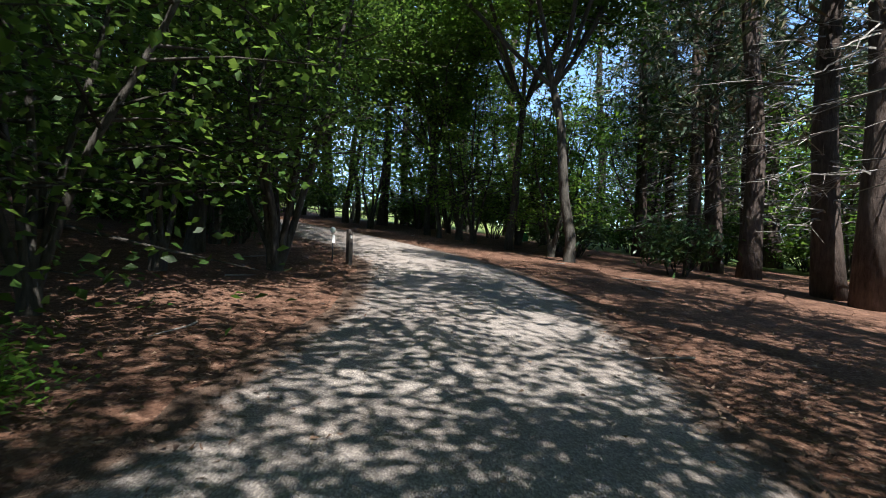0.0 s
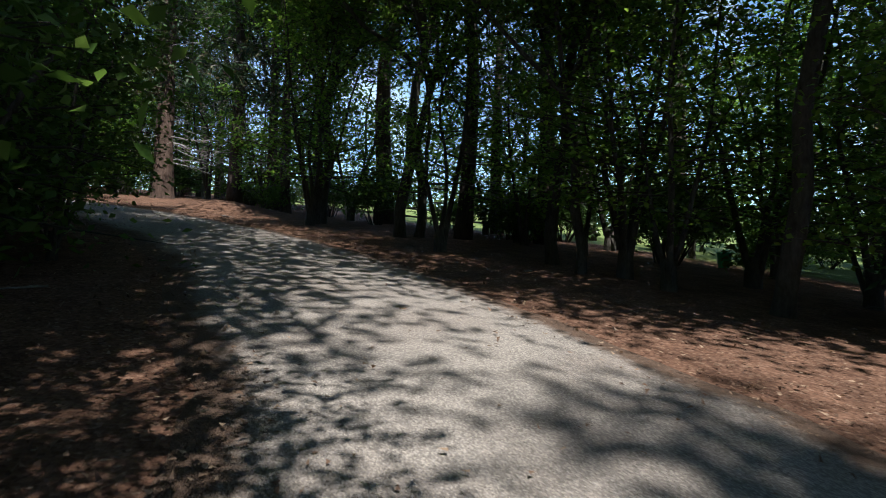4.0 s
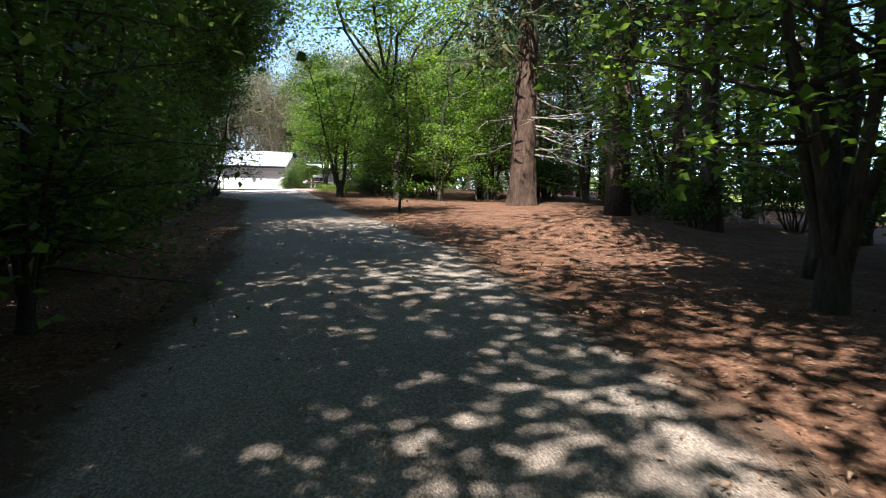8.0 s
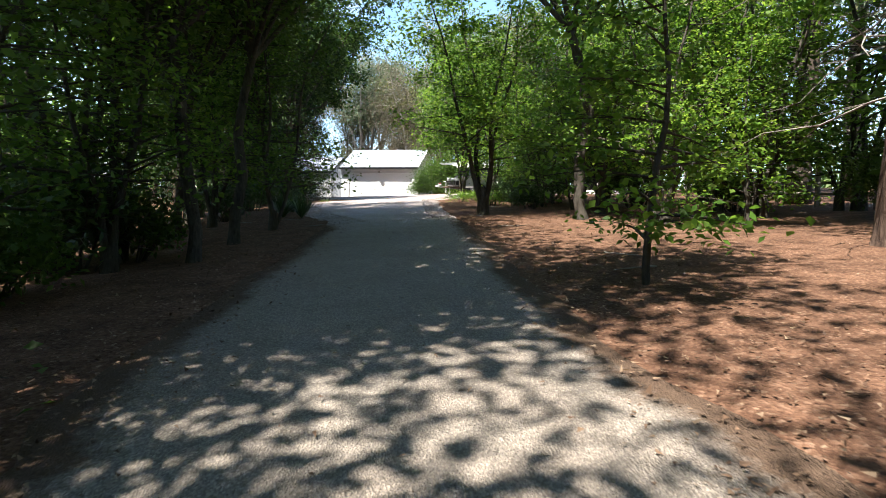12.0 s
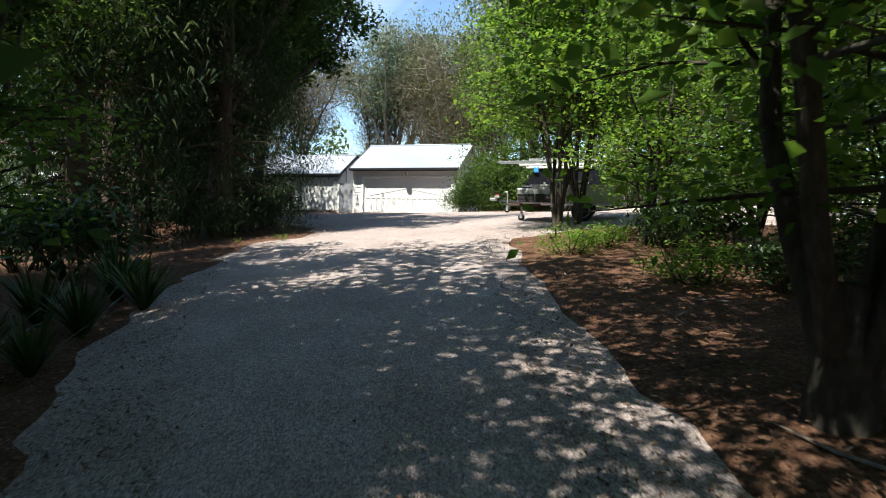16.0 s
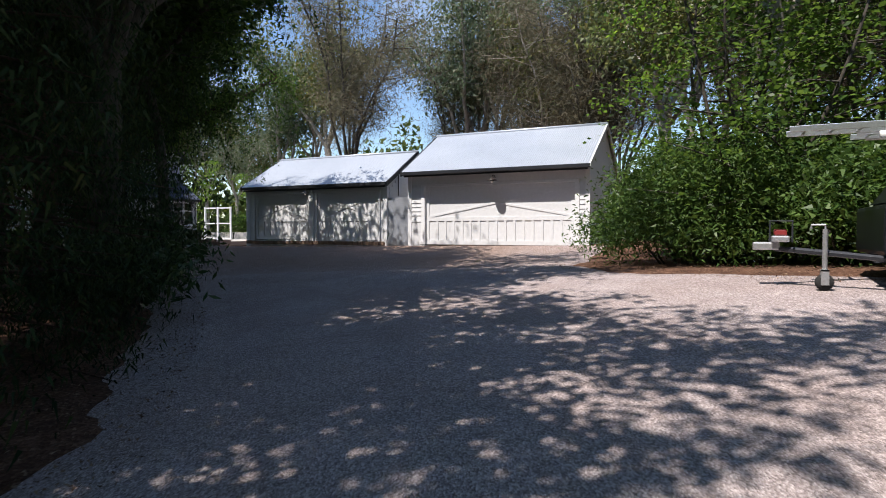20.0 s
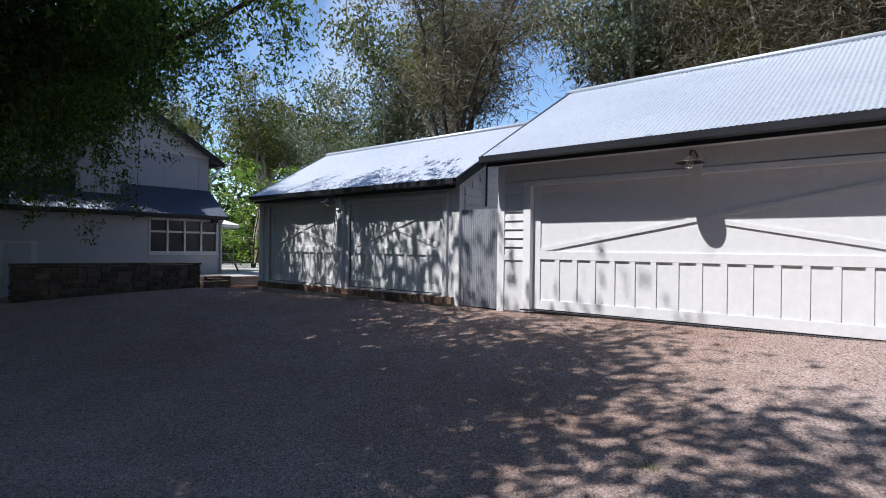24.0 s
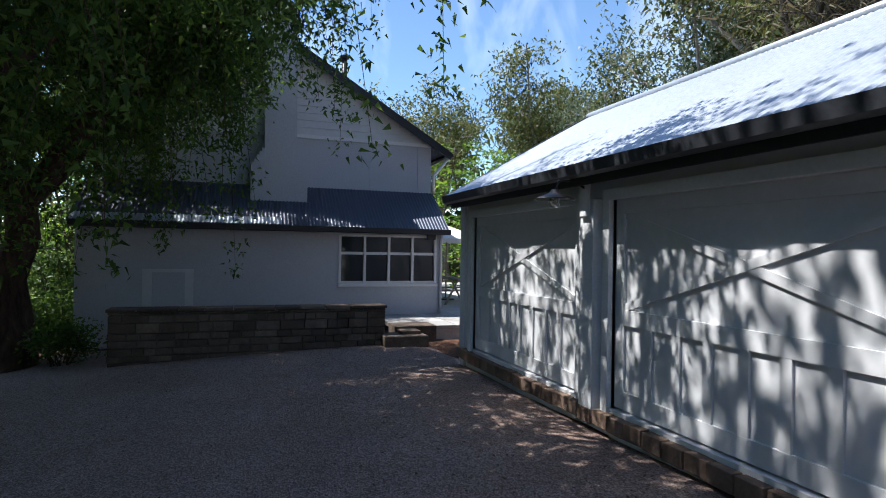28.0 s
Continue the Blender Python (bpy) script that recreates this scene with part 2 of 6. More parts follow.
M_LEAF_GREEN = leaf_material("fresh_leaves", ((0.05, 0.12, 0.02), (0.08, 0.18, 0.03), (0.115, 0.225, 0.04), (0.17, 0.28, 0.055)), 0.58)
M_LEAF_DARK = leaf_material("shade_leaves", ((0.04, 0.088, 0.02), (0.065, 0.13, 0.03), (0.10, 0.18, 0.045)), 0.55, 0.4)
# leaf colour darkened to give crowns over the yard a backlit look
M_FROND_BACKLIT = leaf_material("backlit_frond_leaves", ((0.014, 0.04, 0.010), (0.026, 0.064, 0.014), (0.05, 0.10, 0.022)), 0.4, 0.6)
M_FERNY = leaf_material("feathery_leaves", ((0.022, 0.056, 0.014), (0.04, 0.09, 0.02), (0.075, 0.145, 0.034), (0.11, 0.19, 0.045)), 0.45, 0.6)
M_NEEDLE = leaf_material("pine_needles", ((0.022, 0.048, 0.025), (0.038, 0.07, 0.035), (0.06, 0.09, 0.045), (0.13, 0.10, 0.06)), 0.18)
M_GUM = leaf_material("gum_leaves", ((0.06, 0.10, 0.06), (0.095, 0.14, 0.088), (0.14, 0.185, 0.125), (0.22, 0.26, 0.195)), 0.3, 0.4)
M_GUM_OLIVE = leaf_material("olive_gum_leaves", ((0.055, 0.08, 0.026), (0.085, 0.115, 0.038), (0.12, 0.15, 0.052), (0.19, 0.18, 0.062)), 0.25, 0.45)
M_SHEOAK = leaf_material("sheoak_needles", ((0.07, 0.072, 0.048), (0.11, 0.108, 0.075), (0.15, 0.138, 0.10), (0.20, 0.175, 0.14)), 0.25, 0.7)
M_CYPRESS = leaf_material("cypress_sprays", ((0.008, 0.022, 0.010), (0.014, 0.033, 0.013), (0.024, 0.05, 0.018), (0.045, 0.06, 0.022)), 0.12, 0.9)
M_SHRUB = leaf_material("shrub_leaves", ((0.028, 0.065, 0.016), (0.045, 0.095, 0.022), (0.07, 0.13, 0.032), (0.10, 0.165, 0.05)), 0.35, 0.45)
M_LAUREL = leaf_material("laurel_leaves", ((0.025, 0.06, 0.022), (0.045, 0.09, 0.035), (0.08, 0.13, 0.055)), 0.2, 0.3)
M_FLAX = leaf_material("strap_leaves", ((0.02, 0.055, 0.018), (0.035, 0.08, 0.025), (0.06, 0.10, 0.04)), 0.2, 0.35)
M_GRASS = leaf_material("grass_blades", ((0.06, 0.12, 0.02), (0.10, 0.17, 0.03), (0.17, 0.20, 0.06)), 0.35, 0.5)
M_DEAD_LEAF = leaf_material("fallen_leaves", ((0.06, 0.035, 0.026), (0.11, 0.065, 0.046), (0.17, 0.105, 0.075), (0.28, 0.20, 0.15)), 0.1, 0.7)
M_STRAW = leaf_material("fallen_needles", ((0.11, 0.055, 0.032), (0.19, 0.10, 0.055), (0.27, 0.16, 0.10)), 0.05, 0.8)
M_FARLEAF = leaf_material("far_leaves", ((0.03, 0.06, 0.018), (0.05, 0.09, 0.025), (0.09, 0.13, 0.04), (0.13, 0.16, 0.06)), 0.35, 0.6)

# ---- helpers for meshes ----


def mesh_object(name, bm, material, parent=None, label="", smooth=False):
    me = bpy.data.meshes.new(name)
    bm.to_mesh(me)
    bm.free()
    if material:
        me.materials.append(material)
    if smooth:
        me.polygons.foreach_set("use_smooth", [True] * len(me.polygons))
    ob = new(name, me)
    if parent:
        ob.parent = parent
    if label:
        ob["label"] = label
    return ob


def part(name, bm, material, parent, label="", smooth=False):
    return mesh_object(name, bm, material, parent, label, smooth)


def box(bm, x0, x1, y0, y1, z0, z1, m=None):
    v = [bm.verts.new((x, y, z)) for z in (z0, z1) for x, y in ((x0, y0), (x1, y0), (x1, y1), (x0, y1))]
    if m:
        for p in v:
            p.co = m @ p.co
    for f in ((0, 3, 2, 1), (4, 5, 6, 7), (0, 1, 5, 4), (1, 2, 6, 5), (2, 3, 7, 6), (3, 0, 4, 7)):
        bm.faces.new([v[i] for i in f])
    return v


def boxes(*dims, bevel=0.0):
    bm = bmesh.new()
    for d in dims:
        box(bm, *d)
    if bevel:
        bmesh.ops.bevel(bm, geom=bm.edges[:], offset=bevel, segments=2, affect="EDGES", profile=0.6)
    return bm


def tube(bm, points, radii, sides=8, cap=True):
    """A tapered tube along points."""
    pts = [Vector(p) for p in points]
    rings, side = [], None
    for i, p in enumerate(pts):
        way = (pts[min(i + 1, len(pts) - 1)] - pts[max(i - 1, 0)]).normalized()
        if side is None:
            side = way.cross(Vector((0.3, 0.9, 0.2))).normalized()
        side = (side - way * side.dot(way)).normalized()
        up = way.cross(side)
        rings.append([bm.verts.new(p + (side * math.cos(a) + up * math.sin(a)) * radii[i]) for a in (2 * math.pi * k / sides for k in range(sides))])
    for r, s in zip(rings, rings[1:]):
        for k in range(sides):
            bm.faces.new((r[k], r[(k + 1) % sides], s[(k + 1) % sides], s[k]))
    if cap:
        bm.faces.new(rings[0][::-1])
        bm.faces.new(rings[-1])


def rod(points, r, sides=8):
    bm = bmesh.new()
    tube(bm, points, [r] * len(points), sides)
    return bm


def lathe(profile, sides=24, axis="z"):
    """A turned shape from (radius, height) pairs."""
    bm = bmesh.new()
    rings = [[bm.verts.new((r * math.cos(a), r * math.sin(a), h)) for a in (2 * math.pi * k / sides for k in range(sides))] for r, h in profile]
    for r, s in zip(rings, rings[1:]):
        for k in range(sides):
            bm.faces.new((r[k], r[(k + 1) % sides], s[(k + 1) % sides], s[k]))
    if profile[0][0] > 0.001:
        bm.faces.new(rings[0][::-1])
    if profile[-1][0] > 0.001:
        bm.faces.new(rings[-1])
    if axis == "y":
        bmesh.ops.rotate(bm, verts=bm.verts[:], cent=(0, 0, 0), matrix=Matrix.Rotation(radians(90), 3, "X"))
    if axis == "x":
        bmesh.ops.rotate(bm, verts=bm.verts[:], cent=(0, 0, 0), matrix=Matrix.Rotation(radians(90), 3, "Y"))
    return bm


def empty(name, m, label, category, group="", kind=""):
    ob = new(name)
    ob.empty_display_size = 0.2
    ob.matrix_world = m
    return tagged(ob, label, category, group, kind)


def raw_mesh(name, verts, faces, material):
    """Mesh data from arrays of quads or triangles."""
    me = bpy.data.meshes.new(name)
    n = faces.shape[1]
    me.vertices.add(len(verts))
    me.vertices.foreach_set("co", np.ascontiguousarray(verts, dtype=np.float32).ravel())
    me.loops.add(faces.size)
    me.loops.foreach_set("vertex_index", np.ascontiguousarray(faces, dtype=np.int32).ravel())
    me.polygons.add(len(faces))
    me.polygons.foreach_set("loop_start", np.arange(0, faces.size, n, dtype=np.int32))
    me.update(calc_edges=True)
    me.materials.append(material)
    return me


def leaf_mesh(name, at, along, flat, length, width, material, fold=0.25):
    """Many small pointed leaves: at = roots, along = directions, flat = normals, arrays of n x 3; lengths and widths of n."""
    n = len(at)
    along = along / np.linalg.norm(along, axis=1, keepdims=True)
    side = np.cross(along, flat)
    side /= np.maximum(np.linalg.norm(side, axis=1, keepdims=True), 1e-6)
    nor = np.cross(side, along)
    L, W = np.asarray(length)[:, None], np.asarray(width)[:, None]
    if fold is None:
        v = np.empty((n, 3, 3))
        v[:, 0] = at + side * W * 0.5
        v[:, 1] = at - side * W * 0.5
        v[:, 2] = at + along * L
        return raw_mesh(name, v.reshape(-1, 3), np.arange(n * 3).reshape(n, 3), material)
    v = np.empty((n, 4, 3))
    v[:, 0] = at
    v[:, 1] = at + along * L * 0.45 + side * W * 0.5 + nor * W * fold
    v[:, 2] = at + along * L
    v[:, 3] = at + along * L * 0.45 - side * W * 0.5 + nor * W * fold
    f = np.arange(n * 4).reshape(n, 4)
    return raw_mesh(name, v.reshape(-1, 3), f, material)

# ---- ground ----
# the fall of the land along the drive: x, y, height
DRIVE = ((-34, -58), (-22, -49), (-13, -42.4), (-8, -38.4), (-4, -35.2), (0, -31.6), (2.4, -28.6), (3.6, -25), (4.4, -21), (4.7, -17.5), (4.45, -14), (3.6, -10), (2.7, -7.2), (1.6, -3.6), (0.3, 0), (-0.9, 4), (-1.9, 7.2), (-3.0, 10.5), (-4.4, 14), (-6, 18), (-7.6, 22))


LAND = ((-6.5, -37.3, -9.25), (-3, -34.2, -8.95), (0, -31.5, -8.6), (2.6, -27.6, -7.95), (3.25, -22.3, -7.35), (6.37, -16.6, -6.65), (4.6, -14.2, -6.35), (2.4, -7.75, -5.68), (3.4, 0, -4.85), (0.3, 5.4, -4.39), (-3.7, 12.25, -3.67), (-4.6, 16.36, -3.1), (-8, 24.7, -2.5), (-10.9, 29.2, -2.2), (-8.8, 30.7, -2.13), (-11.2, 40, -1.9), (-16.8, 40, -1.9), (-20.3, 38.1, -1.92), (-27.6, 35, -2.1), (-30, 34, -2.35), (13.8, -16, -6.35), (13.6, -7.8, -5.7), (8.46, -9.5, -5.6), (7.67, 2.16, -4.4), (-10.7, 18.4, -3.45), (8.7, -27, -7.8), (15.2, -29.8, -7.9), (22, -23.5, -7.2), (-4.35, 24, -2.4), (1.83, 12.7, -3.58))
_land = np.array(LAND)
SLOPE = (-5.0886, 0.0317, 0.1061)
_rest = _land[:, 2] - SLOPE[0] - SLOPE[1] * _land[:, 0] - SLOPE[2] * _land[:, 1]


def blend(x, y, reach):
    d = (x[..., None] - _land[:, 0]) ** 2 + (y[..., None] - _land[:, 1]) ** 2
    w = np.exp(-d / (2 * reach * reach))
    return (w * _rest).sum(-1) / (w.sum(-1) + 0.05)


def ground_z(x, y):
    x, y = np.asarray(x, float), np.asarray(y, float)
    cy = np.where(y > 30, 30 + 12 * np.tanh((y - 30) / 12) * 0.35, np.where(y < -45, -45 + 20 * np.tanh((y + 45) / 20), y))
    cx = 30 * np.tanh(x / 30)
    flat = SLOPE[0] + SLOPE[1] * cx + SLOPE[2] * cy
    z = np.where(y > 30, flat, SLOPE[0] + SLOPE[1] * cx + SLOPE[2] * cy) + blend(x, y, 4.0)
    level = np.clip((y - 33) / 6, 0, 1)
    z = z * (1 - level) + level * np.maximum(-1.92 + 0.012 * (x + 16), -2.45)
    for mx, my, r, h in MOUNDS:
        z = z + h * np.exp(-((x - mx) ** 2 + (y - my) ** 2) / (2 * r * r))
    return z


def gz(x, y):
    return float(ground_z(x, y))


# centre line of the drive, finely stepped
_c = np.array([(a, b) for a, b in DRIVE])
_s = np.r_[0, np.cumsum(np.hypot(*np.diff(_c, axis=0).T))]
_u = np.arange(0, _s[-1], 0.5)


def smooth_line(s, c, u):
    out = np.stack([np.interp(u, s, c[:, 0]), np.interp(u, s, c[:, 1])], 1)
    for _ in range(12):
        out[1:-1] = (out[:-2] + 2 * out[1:-1] + out[2:]) / 4
    return out


LINE = smooth_line(_s, _c, _u)


def off_drive(x, y):
    """Distance from the middle of the drive."""
    return float(np.sqrt(((LINE - (x, y)) ** 2).sum(1).min()))


def inside(x, y, poly):
    hit = False
    for (x0, y0), (x1, y1) in zip(poly, poly[1:] + poly[:1]):
        if (y0 > y) != (y1 > y) and x < (x1 - x0) * (y - y0) / (y1 - y0) + x0:
            hit = not hit
    return hit


def far_edge(u, steps, a, b):
    return np.r_[a - np.geomspace(1, 400, steps)[::-1], u, b + np.geomspace(1, 400, steps)]


gx = far_edge(np.arange(-46, 46.1, 0.7), 14, -46, 46)
gy = far_edge(np.arange(-52, 66.1, 0.7), 14, -52, 66)
GX, GY = np.meshgrid(gx, gy)
GZ = ground_z(GX, GY)
rough = np.array([[noise.noise((x * 0.9, y * 0.9, 0.0)) * 0.035 + noise.noise((x * 0.25, y * 0.25, 5.0)) * 0.06 for x in gx] for y in gy])
road_d = np.sqrt(((LINE[None, ::2, 0] - GX.ravel()[:, None]) ** 2 + (LINE[None, ::2, 1] - GY.ravel()[:, None]) ** 2).min(1)).reshape(GX.shape)
yard = np.array([[inside(x, y, YARD) for x in gx] for y in gy])
keep = np.clip((road_d - 1.6) / 1.4, 0, 1) * ~yard
far = np.hypot(GX, GY) < 75
GZ = GZ + rough * keep * far - 0.05 * (1 - np.clip((road_d - 1.2) / 0.9, 0, 1)) - 0.05 * yard
nx, ny = len(gx), len(gy)
idx = np.arange(nx * ny).reshape(ny, nx)
quads = np.stack([idx[:-1, :-1], idx[:-1, 1:], idx[1:, 1:], idx[1:, :-1]], -1).reshape(-1, 4)

# forest floor: brown litter, mottled with needles and soil, grass beyond
M_LITTER, nt, b = nodes("forest_floor")
co = world_co(nt)
big, mid_n, small = noise_node(nt, co, 0.35, 3), noise_node(nt, co, 2.4, 4), noise_node(nt, co, 38, 5, 0.7)
vor = nt.nodes.new("ShaderNodeTexVoronoi")
vor.inputs["Scale"].default_value = 34
nt.links.new(co, vor.inputs["Vector"])
flakes = ramp(nt, vor.outputs["Color"], ((0.0, (0.046, 0.025, 0.018)), (0.4, (0.112, 0.06, 0.041)), (0.75, (0.20, 0.117, 0.083)), (1.0, (0.36, 0.25, 0.19))))
needles = ramp(nt, small, ((0.3, (0.032, 0.018, 0.014)), (0.55, (0.114, 0.063, 0.044)), (0.78, (0.22, 0.137, 0.098))))
c = mix(nt, 0.5, flakes, needles)
c = mix(nt, 1.0, c, ramp(nt, mid_n, ((0.3, (0.55, 0.52, 0.5)), (0.65, (1.1, 1.05, 1.0)))), "MULTIPLY")
sep = nt.nodes.new("ShaderNodeSeparateXYZ")
nt.links.new(co, sep.inputs[0])
# grass paddock past the trees on the east side
gm = nt.nodes.new("ShaderNodeMath")
gm.operation = "MULTIPLY_ADD"
gm.inputs[1].default_value, gm.inputs[2].default_value = 0.35, -GRASS_X * 0.35
nt.links.new(sep.outputs["X"], gm.inputs[0])
gadd = nt.nodes.new("ShaderNodeMath")
gadd.use_clamp = True
nt.links.new(gm.outputs[0], gadd.inputs[0])
nt.links.new(big, gadd.inputs[1])
wm = nt.nodes.new("ShaderNodeMath")
wm.operation = "MULTIPLY_ADD"
wm.inputs[1].default_value, wm.inputs[2].default_value = -0.35, -15.0 * 0.35
yk = nt.nodes.new("ShaderNodeMath")
yk.operation = "SUBTRACT"
yk.inputs[1].default_value = 12.0
nt.links.new(sep.outputs["Y"], yk.inputs[0])
yc = nt.nodes.new("ShaderNodeMath")
yc.operation = "MAXIMUM"
yc.inputs[1].default_value = 0.0
nt.links.new(yk.outputs[0], yc.inputs[0])
xk = nt.nodes.new("ShaderNodeMath")
xk.operation = "MULTIPLY_ADD"
xk.inputs[1].default_value = 2.0
nt.links.new(yc.outputs[0], xk.inputs[0])
nt.links.new(sep.outputs["X"], xk.inputs[2])
nt.links.new(xk.outputs[0], wm.inputs[0])
wadd = nt.nodes.new("ShaderNodeMath")
nt.links.new(wm.outputs[0], wadd.inputs[0])
nt.links.new(big, wadd.inputs[1])
both = nt.nodes.new("ShaderNodeMath")
both.operation = "MAXIMUM"
nt.links.new(gadd.outputs[0], both.inputs[0])
nt.links.new(wadd.outputs[0], both.inputs[1])
gfac = ramp(nt, both.outputs[0], ((0.45, (0, 0, 0)), (0.9, (1, 1, 1))))
grass_c = ramp(nt, mid_n, ((0.3, (0.085, 0.125, 0.035)), (0.7, (0.17, 0.20, 0.07))))
c = mix(nt, gfac, c, grass_c)
nt.links.new(c, b.inputs["Base Color"])
b.inputs["Roughness"].default_value, b.inputs["Specular IOR Level"].default_value = 0.95, 0.1
bump(nt, b, mix(nt, 0.5, small, vor.outputs["Distance"]), 0.9, 0.03)
ground = new("ground", raw_mesh("ground", np.stack([GX, GY, GZ], -1).reshape(-1, 3), quads, M_LITTER))
ground.data.polygons.foreach_set("use_smooth", [True] * len(ground.data.polygons))
tagged(ground, "brown forest floor covered with fallen leaves and needles", "ground", kind="structure")

# gravel of the drive, grey and trodden under the trees, pale pink on the yard
M_GRAVEL, nt, b = nodes("gravel")
co = world_co(nt)
vor = nt.nodes.new("ShaderNodeTexVoronoi")
vor.inputs["Scale"].default_value = 80
nt.links.new(co, vor.inputs["Vector"])
vor2 = nt.nodes.new("ShaderNodeTexVoronoi")
vor2.inputs["Scale"].default_value = 13
nt.links.new(co, vor2.inputs["Vector"])
big, mid_n, small = noise_node(nt, co, 0.22, 3), noise_node(nt, co, 1.6, 4), noise_node(nt, co, 90, 4, 0.7)
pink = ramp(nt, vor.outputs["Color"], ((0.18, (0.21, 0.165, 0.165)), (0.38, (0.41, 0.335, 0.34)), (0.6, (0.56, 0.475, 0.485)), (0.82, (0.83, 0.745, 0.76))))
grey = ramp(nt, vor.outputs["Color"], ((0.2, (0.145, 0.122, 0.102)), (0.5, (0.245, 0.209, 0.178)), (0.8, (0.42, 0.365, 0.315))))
sep = nt.nodes.new("ShaderNodeSeparateXYZ")
nt.links.new(co, sep.inputs[0])
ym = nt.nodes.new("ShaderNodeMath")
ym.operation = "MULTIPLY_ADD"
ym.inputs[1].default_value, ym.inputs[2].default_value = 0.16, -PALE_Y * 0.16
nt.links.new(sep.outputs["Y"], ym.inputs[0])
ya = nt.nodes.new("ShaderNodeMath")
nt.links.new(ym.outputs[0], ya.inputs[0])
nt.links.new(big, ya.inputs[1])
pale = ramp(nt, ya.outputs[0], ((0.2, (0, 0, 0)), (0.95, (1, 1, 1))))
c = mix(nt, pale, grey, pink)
c = mix(nt, 1.0, c, ramp(nt, mid_n, ((0.28, (0.85, 0.84, 0.83)), (0.7, (1.06, 1.06, 1.05)))), "MULTIPLY")
gaps = ramp(nt, vor.outputs["Distance"], ((0.1, (1.1, 1.1, 1.1)), (0.5, (0.97, 0.96, 0.95)), (0.85, (0.72, 0.70, 0.69))))
c = mix(nt, 1.0, c, gaps, "MULTIPLY")
dust = ramp(nt, noise_node(nt, co, 0.7, 5, 0.6), ((0.42, (1, 1, 1)), (0.62, (0.9, 0.85, 0.82))))
c = mix(nt, 1.0, c, dust, "MULTIPLY")
c = mix(nt, 0.3, c, ramp(nt, small, ((0.3, (0.13, 0.118, 0.115)), (0.7, (0.46, 0.42, 0.41)))))
# earthier gravel at the far end of the yard
worn = nt.nodes.new("ShaderNodeAttribute")
worn.attribute_name = "worn"
c = mix(nt, worn.outputs["Fac"], c, mix(nt, 1.0, c, (0.74, 0.60, 0.48), "MULTIPLY"))
# fallen matter trodden into the gravel towards its edges
at_edge = nt.nodes.new("ShaderNodeAttribute")
at_edge.attribute_name = "verge"
em = nt.nodes.new("ShaderNodeMath")
em.operation = "MULTIPLY_ADD"
em.inputs[1].default_value = 0.9
nt.links.new(at_edge.outputs["Fac"], em.inputs[0])
nt.links.new(mix(nt, 0.5, mid_n, noise_node(nt, co, 11.0, 5, 0.7)), em.inputs[2])
verge = ramp(nt, em.outputs[0], ((0.72, (0, 0, 0)), (1.05, (1, 1, 1))))
c = mix(nt, verge, c, ramp(nt, small, ((0.3, (0.04, 0.026, 0.02)), (0.55, (0.11, 0.07, 0.05)), (0.78, (0.20, 0.14, 0.105)))))
nt.links.new(c, b.inputs["Base Color"])
b.inputs["Roughness"].default_value, b.inputs["Specular IOR Level"].default_value = 0.92, 0.15
bump(nt, b, mix(nt, 0.4, vor.outputs["Distance"], vor2.outputs["Distance"]), 1.0, 0.03)

rs = []
cols = (-1.0, -0.93, -0.84, -0.7, -0.5, -0.17, 0.17, 0.5, 0.7, 0.84, 0.93, 1.0)
for i, (x, y) in enumerate(LINE):
    a, z = LINE[max(i - 1, 0)], LINE[min(i + 1, len(LINE) - 1)]
    way = (z - a) / np.hypot(*(z - a))
    side = np.array([way[1], -way[0]])
    wl, wr = (HALF_ROAD + 0.12 + 0.22 * noise.noise((x * 0.5, y * 0.5, s)) + 0.16 * noise.noise((x * 2.1, y * 2.1, s)) for s in (3.0, 9.0))
    for k in cols:
        px, py = (x, y) + side * k * (wl if k < 0 else wr)
        crown = 0.055 * (1 - k * k)
        edge = -0.075 if abs(k) == 1.0 else (-0.01 if abs(k) > 0.9 else 0.0)
        fade = min(1.0, max(0.0, (y - 8.0) / 4.0))
        rs.append((px, py, gz(px, py) + (crown + edge) * (1 - fade) - 0.07 * fade))
nc = len(cols)
rv = np.array(rs)
ri = np.arange(len(rv)).reshape(-1, nc)
rq = np.stack([ri[:-1, :-1], ri[:-1, 1:], ri[1:, 1:], ri[1:, :-1]], -1).reshape(-1, 4)
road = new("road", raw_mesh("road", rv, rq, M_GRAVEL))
road.data.attributes.new("verge", "FLOAT", "POINT").data.foreach_set("value", [max(0.0, (abs(k) - 0.6) / 0.4) * min(1.0, max(0.0, (10.0 - y) / 3.0)) for _, y in LINE for k in cols])
road.data.polygons.foreach_set("use_smooth", [True] * len(road.data.polygons))
tagged(road, "grey trodden gravel drive curving uphill between trees", "driveway", kind="structure")

bm = bmesh.new()
cell = 0.36
xs = np.arange(min(p[0] for p in YARD) - 1, max(p[0] for p in YARD) + 1, cell)
ys = np.arange(min(p[1] for p in YARD) - 1, max(p[1] for p in YARD) + 1, cell)
grid = {}


def edge_of_yard(x, y):
    return min(((Vector((x, y)) - (lambda a, b, t: a + (b - a) * t)(Vector(p), Vector(q), max(0, min(1, (Vector((x, y)) - Vector(p)).dot(Vector(q) - Vector(p)) / (Vector(q) - Vector(p)).length_squared)))).length) for p, q in zip(YARD, YARD[1:] + YARD[:1]))


